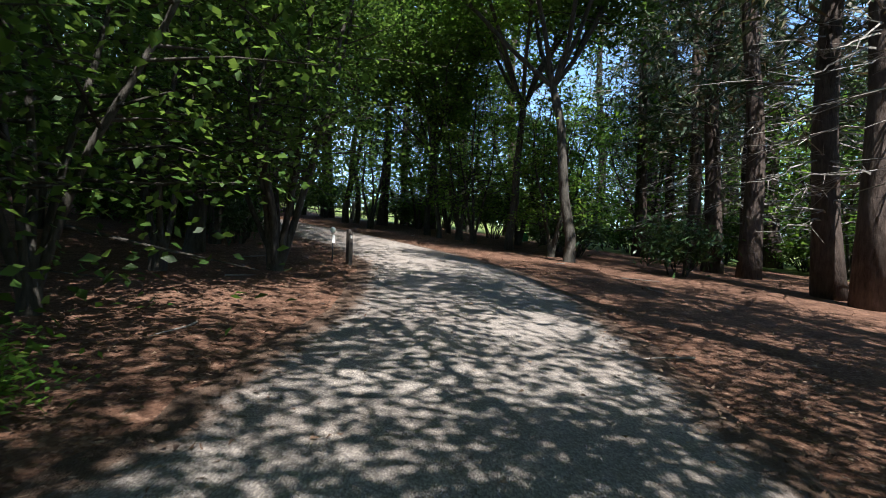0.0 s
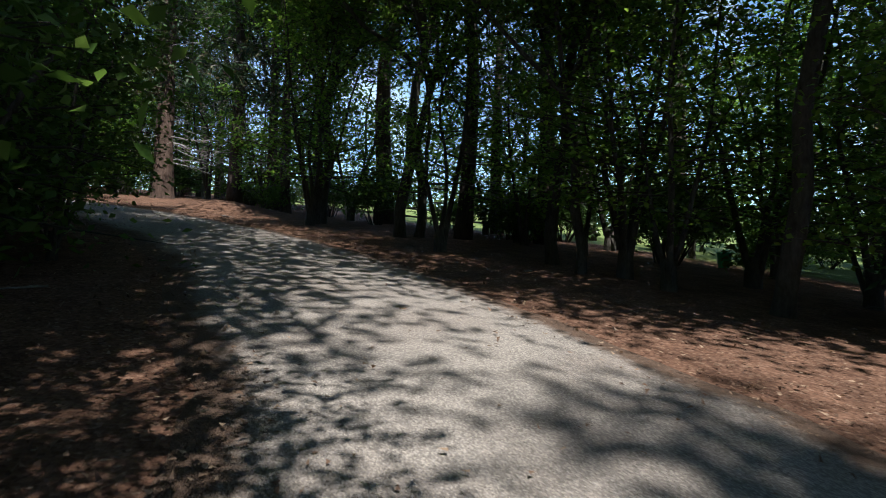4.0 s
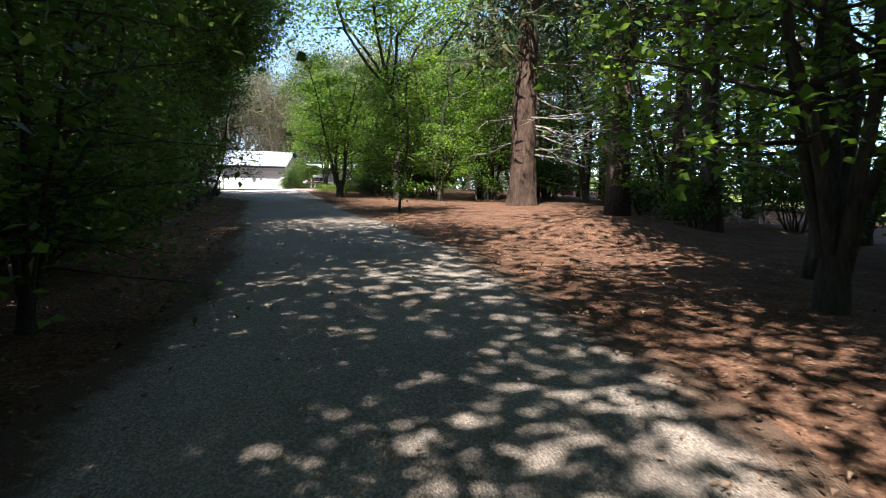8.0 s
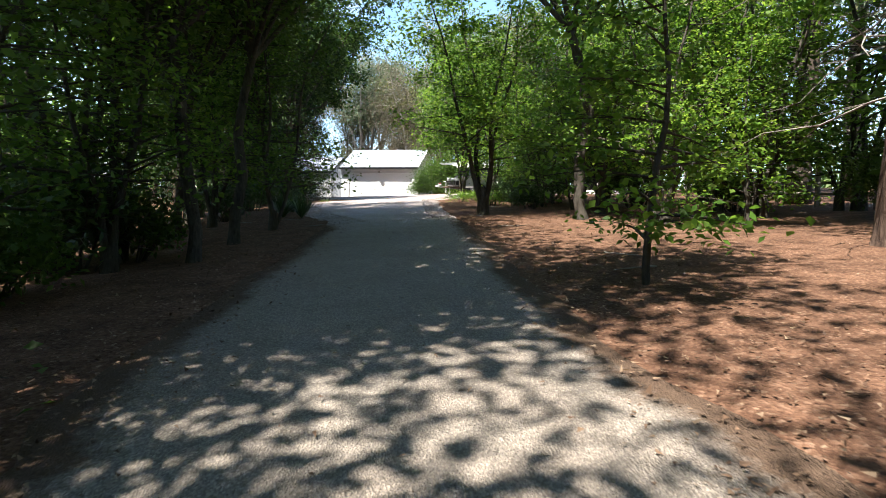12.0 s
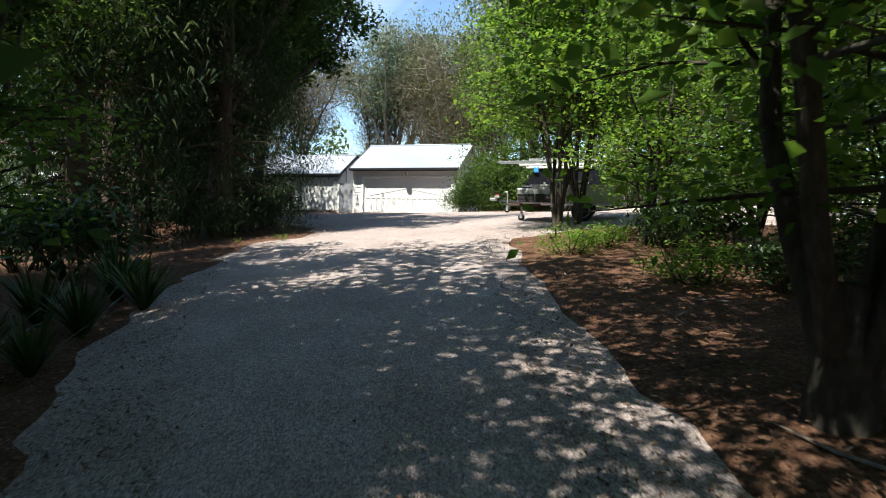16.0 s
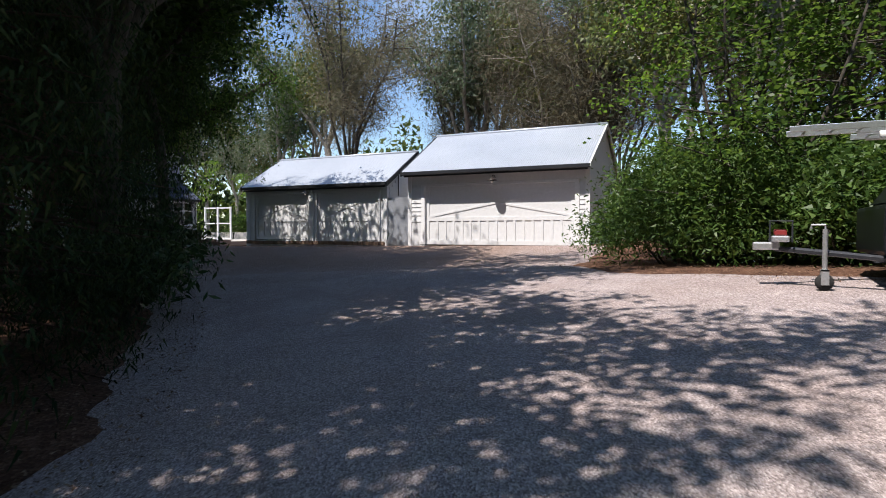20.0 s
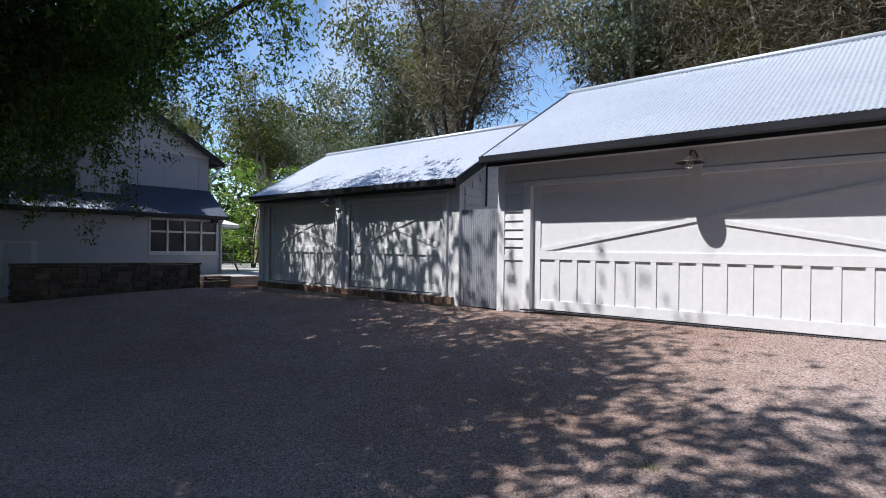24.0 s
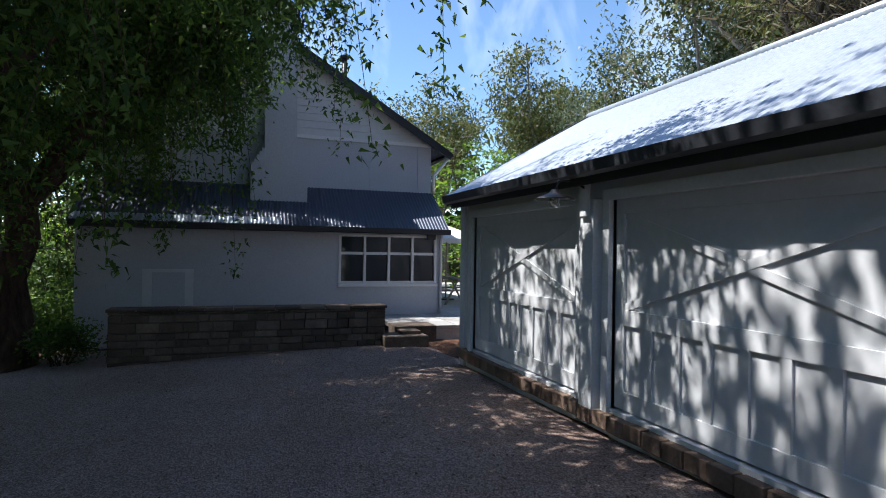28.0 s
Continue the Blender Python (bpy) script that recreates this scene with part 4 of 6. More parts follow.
part("gutter", rod([(HU + 0.3, UY1 + 0.42, UE - 0.3), (HU - 7, UY1 + 0.42, UE - 0.3)], 0.06), M_GUTTER, house)
part("downpipe", rod([(HU + 0.22, UY1 + 0.40, UE - 0.35), (HU + 0.05, UY1 + 0.06, UE - 0.8), (HU + 0.05, UY1 + 0.06, 3.0)], 0.04), M_TRIM, house, smooth=True)
# chimney breast with corbelled side
CY0, CY1 = -2.97, -1.76
chim = part("chimney", boxes((HU, HU + 0.55, CY0 + 0.28, CY1 - 0.25, 2.3, 7.0), (HU + 0.004, HU + 0.556, CY0, CY1, 2.3, 3.35)), M_RENDER, house, "rendered chimney breast with a stepped shoulder")
for k in range(5):
    part("corbel", boxes((HU + 0.006, HU + 0.553, CY0 + 0.055 * k, CY0 + 0.3, 3.35 + k * 0.08, 3.43 + k * 0.08), bevel=0.006), M_RENDER, chim)
part("flue", rod([(HU - 0.8, -0.75, 5.0), (HU - 0.8, -0.75, 6.35)], 0.07, 12), M_GUTTER, house, "dark flue pipe", smooth=True)
part("flue_cap", lathe(((0.12, 0), (0.13, 0.05), (0.04, 0.1)), 12), M_GUTTER, house).location = (HU - 0.8, -0.75, 6.35)
# meter cupboard on the low wall
part("cupboard", boxes((HX, HX + 0.03, -4.98, -4.05, -0.6, 1.1), bevel=0.005), M_DOOR, house)
part("cupboard_door", boxes((HX + 0.03, HX + 0.05, -4.80, -4.2, -0.5, 1.04), bevel=0.006), M_RENDER, house)
part("wall_light", boxes((HX, HX + 0.12, HY0 + 0.35, HY0 + 0.5, 1.72, 1.86), bevel=0.02), M_GUTTER, house, "small black wall light")
part("speaker_box", boxes((HX, HX + 0.16, HY1 - 0.36, HY1 - 0.18, 1.80, 1.95), bevel=0.02), M_GUTTER, house, "small black box under the eaves")

# low stone wall before the house
SX, SY0, SY1, SZ = -10.80, -5.12, -0.66, 0.50
swall = empty("stone_wall", B, "low dry wall of brown stone with a flat top", "stone wall")
part("wall_core", boxes((SX - 0.34, SX - 0.03, SY0 + 0.03, SY1 - 0.03, -0.8, SZ - 0.03)), M_MORTAR, swall)
rs_ = random.Random(3)
z = -0.42
while z < SZ - 0.05:
    h = min(rs_.uniform(0.10, 0.17), SZ - z)
    for face in (0, 1, 2):
        y = SY0 if face == 0 else 0
        end = SY1 if face == 0 else 0.34
        while y < end - 0.02:
            w = min(rs_.uniform(0.16, 0.42), end - y)
            if end - y - w < 0.08:
                w = end - y
            g = 0.007
            o = rs_.uniform(0.0, 0.02)
            if face == 0:
                d = (SX - 0.06, SX + o, y + g, y + w - g, z + g, z + h - g)
            else:
                e = SY0 - o if face == 1 else SY1 - 0.05
                d = (SX - 0.38 + y + g, SX - 0.38 + y + w - g - 0.03, e, e + 0.05 + o, z + g, z + h - g)
            part("stone", boxes(d, bevel=0.012), M_STONE, swall)
            y += w
    z += h
y = SY0 - 0.03
while y < SY1:
    w = min(rs_.uniform(0.4, 0.75), SY1 + 0.03 - y)
    part("coping_stone", boxes((SX - 0.40, SX + 0.03, y + 0.006, y + w - 0.006, SZ, SZ + 0.05), bevel=0.012), M_STONE, swall)
    y += w
steps = empty("stone_steps", B, "paved path with two low stone steps beside the low garage", "steps")
for k, (dx, dy, dz) in enumerate(((0.25, -0.28, 0.02), (-0.3, 0.05, 0.13))):
    part("step", boxes((SX + dx - 0.5, SX + dx + 0.1, SY1 + dy + 0.2, SY1 + dy + 1.0, dz - 0.35, dz), bevel=0.015), M_STONE, steps)
for i in range(8):
    for j in range(3):
        part("paver", boxes((SX - 0.4 - (i + 1) * 0.62, SX - 0.4 - i * 0.62 - 0.012, -0.35 + j * 0.62, 0.257 + j * 0.62, 0.02, 0.10), bevel=0.008), M_PAVE, steps)
part("border_wall", boxes((SX - 0.3, SX + 0.12, -0.38, -0.02 + 0.0, -0.4, 0.085), bevel=0.015), M_STONE, steps)

# terrace, table and umbrella past the gap
terrace = part("terrace", boxes((HX - 14, SX - 0.45, 0.2, 14.0, -0.5, 0.015)), M_PAVE, None)
terrace.matrix_world = B
tagged(terrace, "pale paved terrace behind the garages", "terrace", kind="structure")


def umbrella(x, y):
    u = empty("garden_umbrella", B @ pose(x, y, 0.0), "pale canvas garden umbrella standing open on the terrace", "umbrella")
    part("pole", rod([(0, 0, 0), (0, 0, 2.3)], 0.025), M_TIMBER, u)
    bm = bmesh.new()
    top = bm.verts.new((0, 0, 2.35))
    rim = [bm.verts.new((1.35 * math.cos(a), 1.35 * math.sin(a), 1.92)) for a in (k * math.pi / 4 for k in range(8))]
    low_ = [bm.verts.new((v.co.x, v.co.y, 1.80)) for v in rim]
    for k in range(8):
        bm.faces.new((top, rim[k], rim[(k + 1) % 8]))
        bm.faces.new((rim[k], low_[k], low_[(k + 1) % 8], rim[(k + 1) % 8]))
    part("canopy", bm, M_CANVAS, u)
    for k in range(8):
        a = k * math.pi / 4
        part("rib", rod([(0, 0, 2.3), (1.33 * math.cos(a), 1.33 * math.sin(a), 1.9)], 0.008, 5), M_TIMBER, u)
    part("base_plate", lathe(((0.28, 0.0), (0.28, 0.05), (0.05, 0.09)), 20), M_GUTTER, u)


def picnic_table(x, y):
    t = empty("picnic_table", B @ pose(x, y, 0.015, 0, 0, 8), "weathered timber picnic table with benches", "table")
    for k in range(5):
        part("plank", boxes((-0.9, 0.9, -0.36 + k * 0.145, -0.225 + k * 0.145, 0.70, 0.735), bevel=0.004), M_TIMBER, t)
    for s in (-1, 1):
        part("bench", boxes((-0.9, 0.9, s * 0.72 - 0.13, s * 0.72 + 0.13, 0.42, 0.455), bevel=0.004), M_TIMBER, t)
        for e in (-0.65, 0.65):
            part("leg", rod([(e, s * 0.62, 0.0), (e, s * 0.22, 0.70)], 0.035, 6), M_TIMBER, t)
    for e in (-0.65, 0.65):
        part("crossbar", boxes((e - 0.02, e + 0.02, -0.8, 0.8, 0.38, 0.42)), M_TIMBER, t)


umbrella(HX - 4.6, 3.0)
picnic_table(HX - 3.6, 2.9)
# garden bed wall, trellis frame
bed = part("garden_edging", boxes((HX - 9, L0 - 0.6, 9.0, 9.25, -0.1, 0.42), bevel=0.02), M_PAVE, None)
bed.matrix_world = B
tagged(bed, "pale low retaining edge of a garden bed", "garden edging")
trellis = empty("trellis_frame", B @ pose(-16.4, 5.6, 0.0), "pale timber frame with wire standing by the garden", "trellis")
for x in (-1.0, 0.0, 1.0):
    part("post", boxes((x - 0.045, x + 0.045, -0.045, 0.045, -0.3, 1.9), bevel=0.005), M_TRIM, trellis)
for z in (1.84, 0.95, 0.1):
    part("rail", boxes((-1.0, 1.0, -0.03, 0.03, z - 0.035, z + 0.035)), M_TRIM, trellis)
# ---- plants ----
rng = np.random.default_rng(7)


def unit(n):
    v = rng.normal(size=(n, 3))
    return v / np.linalg.norm(v, axis=1, keepdims=True)


def bend(a, b, n, wobble, seed, sag=0.0):
    """Points from a to b with a wandering line."""
    a, b = Vector(a), Vector(b)
    out = []
    for i in range(n + 1):
        t = i / n
        w = math.sin(math.pi * t) if n > 1 else 0
        off = Vector(noise.noise_vector((t * 2.3 + seed, seed * 1.7, 0.3))) * wobble * (w + 0.25 * t)
        out.append(a.lerp(b, t) + off + Vector((0, 0, -sag * t * t)))
    return out


class Growth:
    """Collects limbs in one bmesh and the leaf places along them."""

    def __init__(self):
        self.bm, self.tips = bmesh.new(), []

    def limb(self, pts, r0, r1, sides=6):
        n = len(pts)
        tube(self.bm, pts, [r0 + (r1 - r0) * i / (n - 1) for i in range(n)], sides, False)


def leaves_at(centres, spread, per, size, aspect, droop=0.0, flat=0.0):
    """Leaves in clumps round centres. flat: 0 any way, 1 lying level; droop: 1 hanging."""
    c = np.repeat(np.array(centres), per, axis=0)
    sp = np.repeat(np.atleast_1d(spread) * np.ones(len(centres)), per)[:, None]
    at = c + rng.normal(size=c.shape) * sp * np.array([1, 1, 0.55 if flat > 0.3 else 0.8])
    along = unit(len(at))
    along[:, 2] = along[:, 2] * (1 - flat) * (1 - droop * 0.5) - droop * 1.3 - 0.15
    nor = unit(len(at)) * (1 - flat * 0.75)
    nor[:, 2] += flat * 1.2
    L = size * rng.uniform(0.65, 1.25, len(at))
    return at, along, nor, L, L * aspect


def plant(name, growth, bark, leaf_sets, leaf_mat, label, category, kind="crown", trunk="trunk", fold=None):
    root = empty(name, Matrix(), label, category)
    part(trunk, growth.bm, bark, root, smooth=True)
    packs = [np.concatenate(p) for p in zip(*leaf_sets)]
    ob = new(kind, leaf_mesh(kind, *packs, leaf_mat, fold))
    ob.parent = root
    return root


def broadleaf(seed, height, stems, spread, leaf_mat=None, bark=None, per=40, size=0.15, base=0.12, bole=0.9, low=0.16, label="", dens=1.0, fold=None):
    """A slender, many-stemmed understorey tree with level sprays of leaves."""
    g, r = Growth(), random.Random(seed)
    sets = []
    for s in range(stems):
        a = 2 * math.pi * (s + r.random() * 0.6) / stems
        lean = spread * (0.35 + 0.65 * r.random()) * (0.25 if stems == 1 else 1.0)
        top = Vector((math.cos(a) * lean, math.sin(a) * lean, height * (0.75 + 0.25 * r.random())))
        foot = Vector((math.cos(a) * base * 0.7, math.sin(a) * base * 0.7, bole * r.uniform(0.15, 0.7))) if stems > 1 else Vector((0, 0, -0.3))
        pts = bend(foot, top, 9, height * 0.06, seed + s * 3.1)
        rad = base * (0.62 if stems > 1 else 1.0) * (0.7 + 0.3 * r.random())
        g.limb(pts, rad, 0.012, 7)
        n_br = int(height * 2.6 * dens)
        for k in range(n_br):
            t = low + (1 - low) * (k + r.random()) / n_br
            i = min(int(t * 9), 8)
            p = pts[i].lerp(pts[i + 1], t * 9 - i)
            b = r.random() * 2 * math.pi
            ln = (0.22 + 0.3 * (1 - t)) * height * (0.28 + 0.3 * r.random()) + 0.35
            tip = p + Vector((math.cos(b) * ln, math.sin(b) * ln, ln * r.uniform(-0.05, 0.45)))
            q = bend(p, tip, 4, ln * 0.12, seed + k * 1.37 + s, sag=ln * 0.12)
            g.limb(q[::2], max(0.010, 0.028 * (1 - t) + 0.008), 0.004, 3)
            cs = [q[1].lerp(q[2], 0.6)] + [q[2].lerp(q[4], u) for u in (0.2, 0.6, 1.0)]
            for m in range(2):
                w = r.random() * 6.28
                e = q[3] + Vector((math.cos(w), math.sin(w), 0.1)) * ln * 0.33
                if leaf_mat is None:
                    g.limb([q[2], e], 0.006, 0.003, 3)
                cs += [e, q[2].lerp(e, 0.55)]
            sets.append(leaves_at(cs, 0.09 + ln * 0.11, int(per / 4), size, 0.62, 0.1, 0.55))
    if stems > 1:
        g.limb([(0, 0, -0.3), (0, 0, bole * 0.35), (0, 0, bole * 0.75)], base * 1.5, base * 0.95, 9)
    return plant("broadleaf_tree", g, bark or M_GREY_BARK, sets, leaf_mat or M_LEAF_GREEN, label, "tree", fold=fold)


def pine(seed, height, girth, clear, label, bark=None, dead=56, tufts=48, furrows=0):
    """A tall pine: bare bole with dead lower boughs, tufted needles higher up."""
    g, r = Growth(), random.Random(seed)
    bole = bend((0, 0, -0.4), (r.uniform(-0.4, 0.4), r.uniform(-0.4, 0.4), height), 10, 0.5, seed)
    n = len(bole)
    radii = [girth * (1.28 if i == 0 else 1 - 0.085 * i) for i in range(n)]
    if furrows:
        fine = [bole[0].lerp(bole[1], u / 12) for u in range(12)] + [bole[k].lerp(bole[k + 1], u / 12) for k in range(1, 5) for u in range(12)] + bole[5:]
        size = [girth * ((1.0 + 0.42 * math.exp(-(p.z + 0.4) / 0.5)) - 0.085 * (p.z + 0.4) / (height + 0.4) * 10) for p in fine]
        tube(g.bm, fine, size, furrows)
        for v in g.bm.verts:
            p = min(fine, key=lambda q: (q.z - v.co.z) ** 2)
            out = Vector((v.co.x - p.x, v.co.y - p.y, 0))
            a = math.atan2(out.y, out.x)
            ridge = noise.noise((math.cos(a) * 4.2, math.sin(a) * 4.2, v.co.z * 0.55)) + 0.6 * noise.noise((math.cos(a) * 9, math.sin(a) * 9, v.co.z * 1.6))
            v.co += out.normalized() * (0.055 * ridge - 0.02)
    else:
        tube(g.bm, bole, radii, 12)

    def on(z):
        t = max(0.0, min(0.999, (z + 0.4) / (height + 0.4))) * 10
        return bole[int(t)].lerp(bole[int(t) + 1], t - int(t))

    dry = Growth()
    for k in range(dead):
        z = clear * 0.35 + (height * 0.55 - clear * 0.35) * (k + r.random()) / dead
        a, ln = r.random() * 6.283, r.uniform(1.0, 2.8) * (1.5 if furrows else 1.0)
        p = on(z)
        tip = p + Vector((math.cos(a) * ln, math.sin(a) * ln, r.uniform(-0.5, 0.3)))
        q = bend(p, tip, 4, 0.3, seed + k, sag=0.35)
        dry.limb(q, 0.026, 0.006, 3)
        for m in range(8):
            f = q[1 + m % 4]
            w = a + r.uniform(-1.2, 1.2)
            e = f + Vector((math.cos(w), math.sin(w), r.uniform(-0.5, 0.15))) * r.uniform(0.3, 0.9)
            dry.limb([f, e], 0.008, 0.003, 3)
    sets = []
    for k in range(tufts):
        u = (k + r.random()) / tufts
        z = clear + (height - clear) * u
        a = r.random() * 6.283
        ln = (0.6 + 2.0 * (1 - u) ** 0.7) * r.uniform(0.6, 1.1)
        p = on(z)
        tip = p + Vector((math.cos(a) * ln, math.sin(a) * ln, ln * r.uniform(-0.2, 0.45)))
        if k % 2 == 0:
            g.limb(bend(p, tip, 2, 0.2, seed + k), 0.03, 0.008, 3)
        cs = [p.lerp(tip, v) for v in (0.45, 0.65, 0.82, 1.0)]
        sets.append(leaves_at(cs, 0.30, 11, 0.5, 0.2, 0.25, 0.1))
    root = plant("pine_tree", g, bark or M_PINE_BARK, sets, M_NEEDLE, label, "tree")
    part("dead_bough", dry.bm, M_TWIG, root, "grey dead lower boughs")
    return root


def gum(seed, height, leaf_mat, label, bark=None, clumps=55, size=0.26, aspect=0.24, droop=0.75, per=60, girth=0.24, wide=0.30, spread=0.55, flat=0.0, name="gum_tree", limbs=5, fork_at=(0.28, 0.42), hang=0.0, fold=None):
    """A tall open-crowned tree with forking limbs and hanging leaf clumps."""
    g, r = Growth(), random.Random(seed)
    fork = height * r.uniform(*fork_at)
    trunk = bend((0, 0, -0.4), (r.uniform(-0.6, 0.6), r.uniform(-0.6, 0.6), fork), 5, 0.5, seed)
    g.limb(trunk, girth * 1.15, girth * 0.8, 10)
    g.limb([(0, 0, -0.4), trunk[0].lerp(trunk[1], 0.32), trunk[0].lerp(trunk[1], 0.75)], girth * 1.75, girth * 1.08, 10)
    ends, strands = [], []
    for s in range(limbs):
        a = 2 * math.pi * (s + r.random() * 0.7) / limbs
        reach = height * wide * r.uniform(0.45, 1.0)
        top = trunk[-1] + Vector((math.cos(a) * reach, math.sin(a) * reach, (height - fork) * r.uniform(0.65, 1.0)))
        q = bend(trunk[-1], top, 6, height * 0.07, seed + s * 2.2)
        g.limb(q, girth * 0.55, 0.03, 7)
        for k in range(int(clumps / limbs)):
            i = 2 + k % 4
            p = q[i].lerp(q[i + 1], r.random())
            w = r.random() * 6.283
            ln = height * r.uniform(0.06, 0.15)
            e = p + Vector((math.cos(w) * ln, math.sin(w) * ln, ln * r.uniform(-0.2, 0.8)))
            g.limb(bend(p, e, 2, 0.2, seed + k), 0.03, 0.008, 3)
            ends.append(e)
            ends.append(p.lerp(e, 0.5))
            for u in (0.5, 1.0) if hang else ():
                foot = e + Vector((r.uniform(-0.5, 0.5), r.uniform(-0.5, 0.5), 0))
                low = foot + Vector((r.uniform(-0.5, 0.5), r.uniform(-0.5, 0.5), -hang * u * r.uniform(0.3, 1.0)))
                strand = bend(foot, low, 7, 0.25, seed + k * 0.7 + u)
                g.limb([e, strand[3], low], 0.008, 0.003, 3)
                strands += strand
    sets = [leaves_at(ends, spread * height / 16, per // 2, size, aspect, droop, flat)]
    if hang:
        sets.append(leaves_at(strands, 0.11, 18 if size < 0.1 else 11, size, aspect * 0.8, 0.45, 0.0))
    return plant(name, g, bark or M_PALE_BARK, sets, leaf_mat, label, "tree", fold=fold)


def cypress(seed, height, radius, label, leaf_mat=None, n=420, per=26, low=0.04, size=0.27):
    """A dense dark conifer whose drooping sprays reach almost to the ground."""
    g, r = Growth(), random.Random(seed)
    bole = bend((0, 0, -0.4), (0.2, 0.1, height * 0.96), 8, 0.3, seed)
    g.limb(bole, 0.28, 0.03, 9)
    sets = []
    for k in range(n):
        u = ((k + r.random()) / n) ** 0.85
        z = height * (low + (0.97 - low) * u)
        a = r.random() * 6.283
        lump = 0.75 + 0.5 * noise.noise((math.cos(a) * 1.2 + seed, math.sin(a) * 1.2, z * 0.45))
        ln = radius * (1 - u) ** 0.6 * lump * r.uniform(0.75, 1.05) + 0.25
        p = Vector((0, 0, z))
        tip = p + Vector((math.cos(a) * ln, math.sin(a) * ln, -ln * r.uniform(0.02, 0.3)))
        if k % 3 == 0:
            g.limb(bend(p, tip, 3, 0.15, seed + k), 0.03, 0.006, 4)
        cs = [p.lerp(tip, v) for v in (0.7, 0.85, 0.95, 1.0)]
        sets.append(leaves_at(cs, 0.16 + 0.05 * ln, per // 4, size, 0.2, 0.75, 0.0))
    return plant("cypress_tree", g, M_RED_BARK, sets, leaf_mat or M_CYPRESS, label, "tree")


def shrub(seed, height, radius, label, leaf_mat, stems=14, n=150, per=22, size=0.1, aspect=0.4, droop=0.1, flat=0.2, name="shrub", fold=None):
    """A bushy shrub with an uneven outline."""
    g, r = Growth(), random.Random(seed)
    cs = []
    for s in range(stems):
        a = r.random() * 6.283
        e = Vector((math.cos(a) * radius * r.uniform(0.3, 0.8), math.sin(a) * radius * r.uniform(0.3, 0.8), height * r.uniform(0.5, 0.9)))
        g.limb(bend((0.1 * math.cos(a), 0.1 * math.sin(a), -0.2), e, 4, 0.2, seed + s), 0.02 + 0.01 * height / 2, 0.006, 5)
    for k in range(n):
        a, u = r.random() * 6.283, r.random()
        el = math.asin(u * 1.25 - 0.25) if u * 1.25 - 0.25 < 1 else 1.5
        lump = 0.72 + 0.55 * noise.noise((math.cos(a) * 1.7 + seed, math.sin(a) * 1.7, el * 1.7))
        rr = lump * r.uniform(0.72, 1.05)
        cs.append(Vector((math.cos(a) * math.cos(el) * radius * rr, math.sin(a) * math.cos(el) * radius * rr, height * 0.42 + math.sin(el) * height * 0.58 * rr)))
    sets = [leaves_at(cs, 0.10 + 0.075 * radius, per, size, aspect, droop, flat)]
    return plant(name, g, M_GREY_BARK, sets, leaf_mat, label, "shrub", "foliage", "base_stem", fold)


def straps(seed, height, n, label, leaf_mat, width=0.035, name="strap_plant"):
    """A clump of arching strap leaves."""
    r = random.Random(seed)
    bm = bmesh.new()
    for k in range(n):
        a, ln = r.random() * 6.283, height * r.uniform(0.6, 1.15)
        out = r.uniform(0.25, 0.8) * ln
        side = Vector((-math.sin(a), math.cos(a), 0)) * width * 0.5
        prev = None
        for i in range(6):
            t = i / 5
            p = Vector((math.cos(a) * out * t, math.sin(a) * out * t, ln * (t - 0.55 * t * t * out / ln) - 0.02))
            w = 1 - 0.9 * t * t
            now = (bm.verts.new(p - side * w), bm.verts.new(p + side * w))
            if prev:
                bm.faces.new((prev[0], prev[1], now[1], now[0]))
            prev = now
    return tagged(mesh_object(name, bm, leaf_mat), label, "plant")


def set_down(proto, x, y, turn=None, size=1.0, sink=0.05, z=None, lean=0.0, stretch=1.0):
    """A copy of a plant on the ground."""
    t = rng.uniform(0, 360) if turn is None else turn
    m = pose(x, y, (gz(x, y) if z is None else z) - sink, lean, 0, t) @ Matrix.Diagonal((size, size, size * stretch, 1))
    ob = copy_thing(proto, m)
    ob.matrix_basis = m
    return ob


def drop(proto):
    for o in (*proto.children_recursive, proto):
        bpy.data.objects.remove(o)

# ---- the wood ----
BROAD = [
    broadleaf(11, 7.0, 5, 2.2, per=32, size=0.125, fold=0.15, label="many-stemmed broadleaf tree with fresh green sprays"),
    broadleaf(12, 6.2, 4, 1.8, per=32, size=0.125, fold=0.15, label="slender many-stemmed tree with green leaves"),
    broadleaf(13, 8.0, 3, 1.6, base=0.13, per=40, size=0.12, fold=0.15, label="young three-stemmed broadleaf tree beside the drive"),
    broadleaf(14, 5.0, 1, 0.8, base=0.05, bole=0.4, dens=2.2, per=52, size=0.11, fold=0.15, label="thin single-stemmed sapling with green leaves"),
]
SHADE = [
    broadleaf(21, 8.5, 5, 2.6, M_LEAF_DARK, per=32, size=0.13, low=0.10, base=0.09, fold=0.15, label="dark leafy understorey tree in deep shade"),
    broadleaf(22, 9.5, 4, 2.2, M_LEAF_DARK, per=32, size=0.14, low=0.10, base=0.12, fold=0.15, label="tall dark broadleaf tree in deep shade"),
]
FILL = [
    broadleaf(23, 9.0, 3, 2.4, M_LEAF_DARK, per=20, size=0.24, low=0.05, base=0.14, dens=0.7, label="dark broadleaf tree deep in the wood"),
    broadleaf(24, 8.0, 3, 2.4, M_LEAF_GREEN, per=20, size=0.22, low=0.05, base=0.12, dens=0.8, label="green broadleaf tree standing back from the drive"),
]
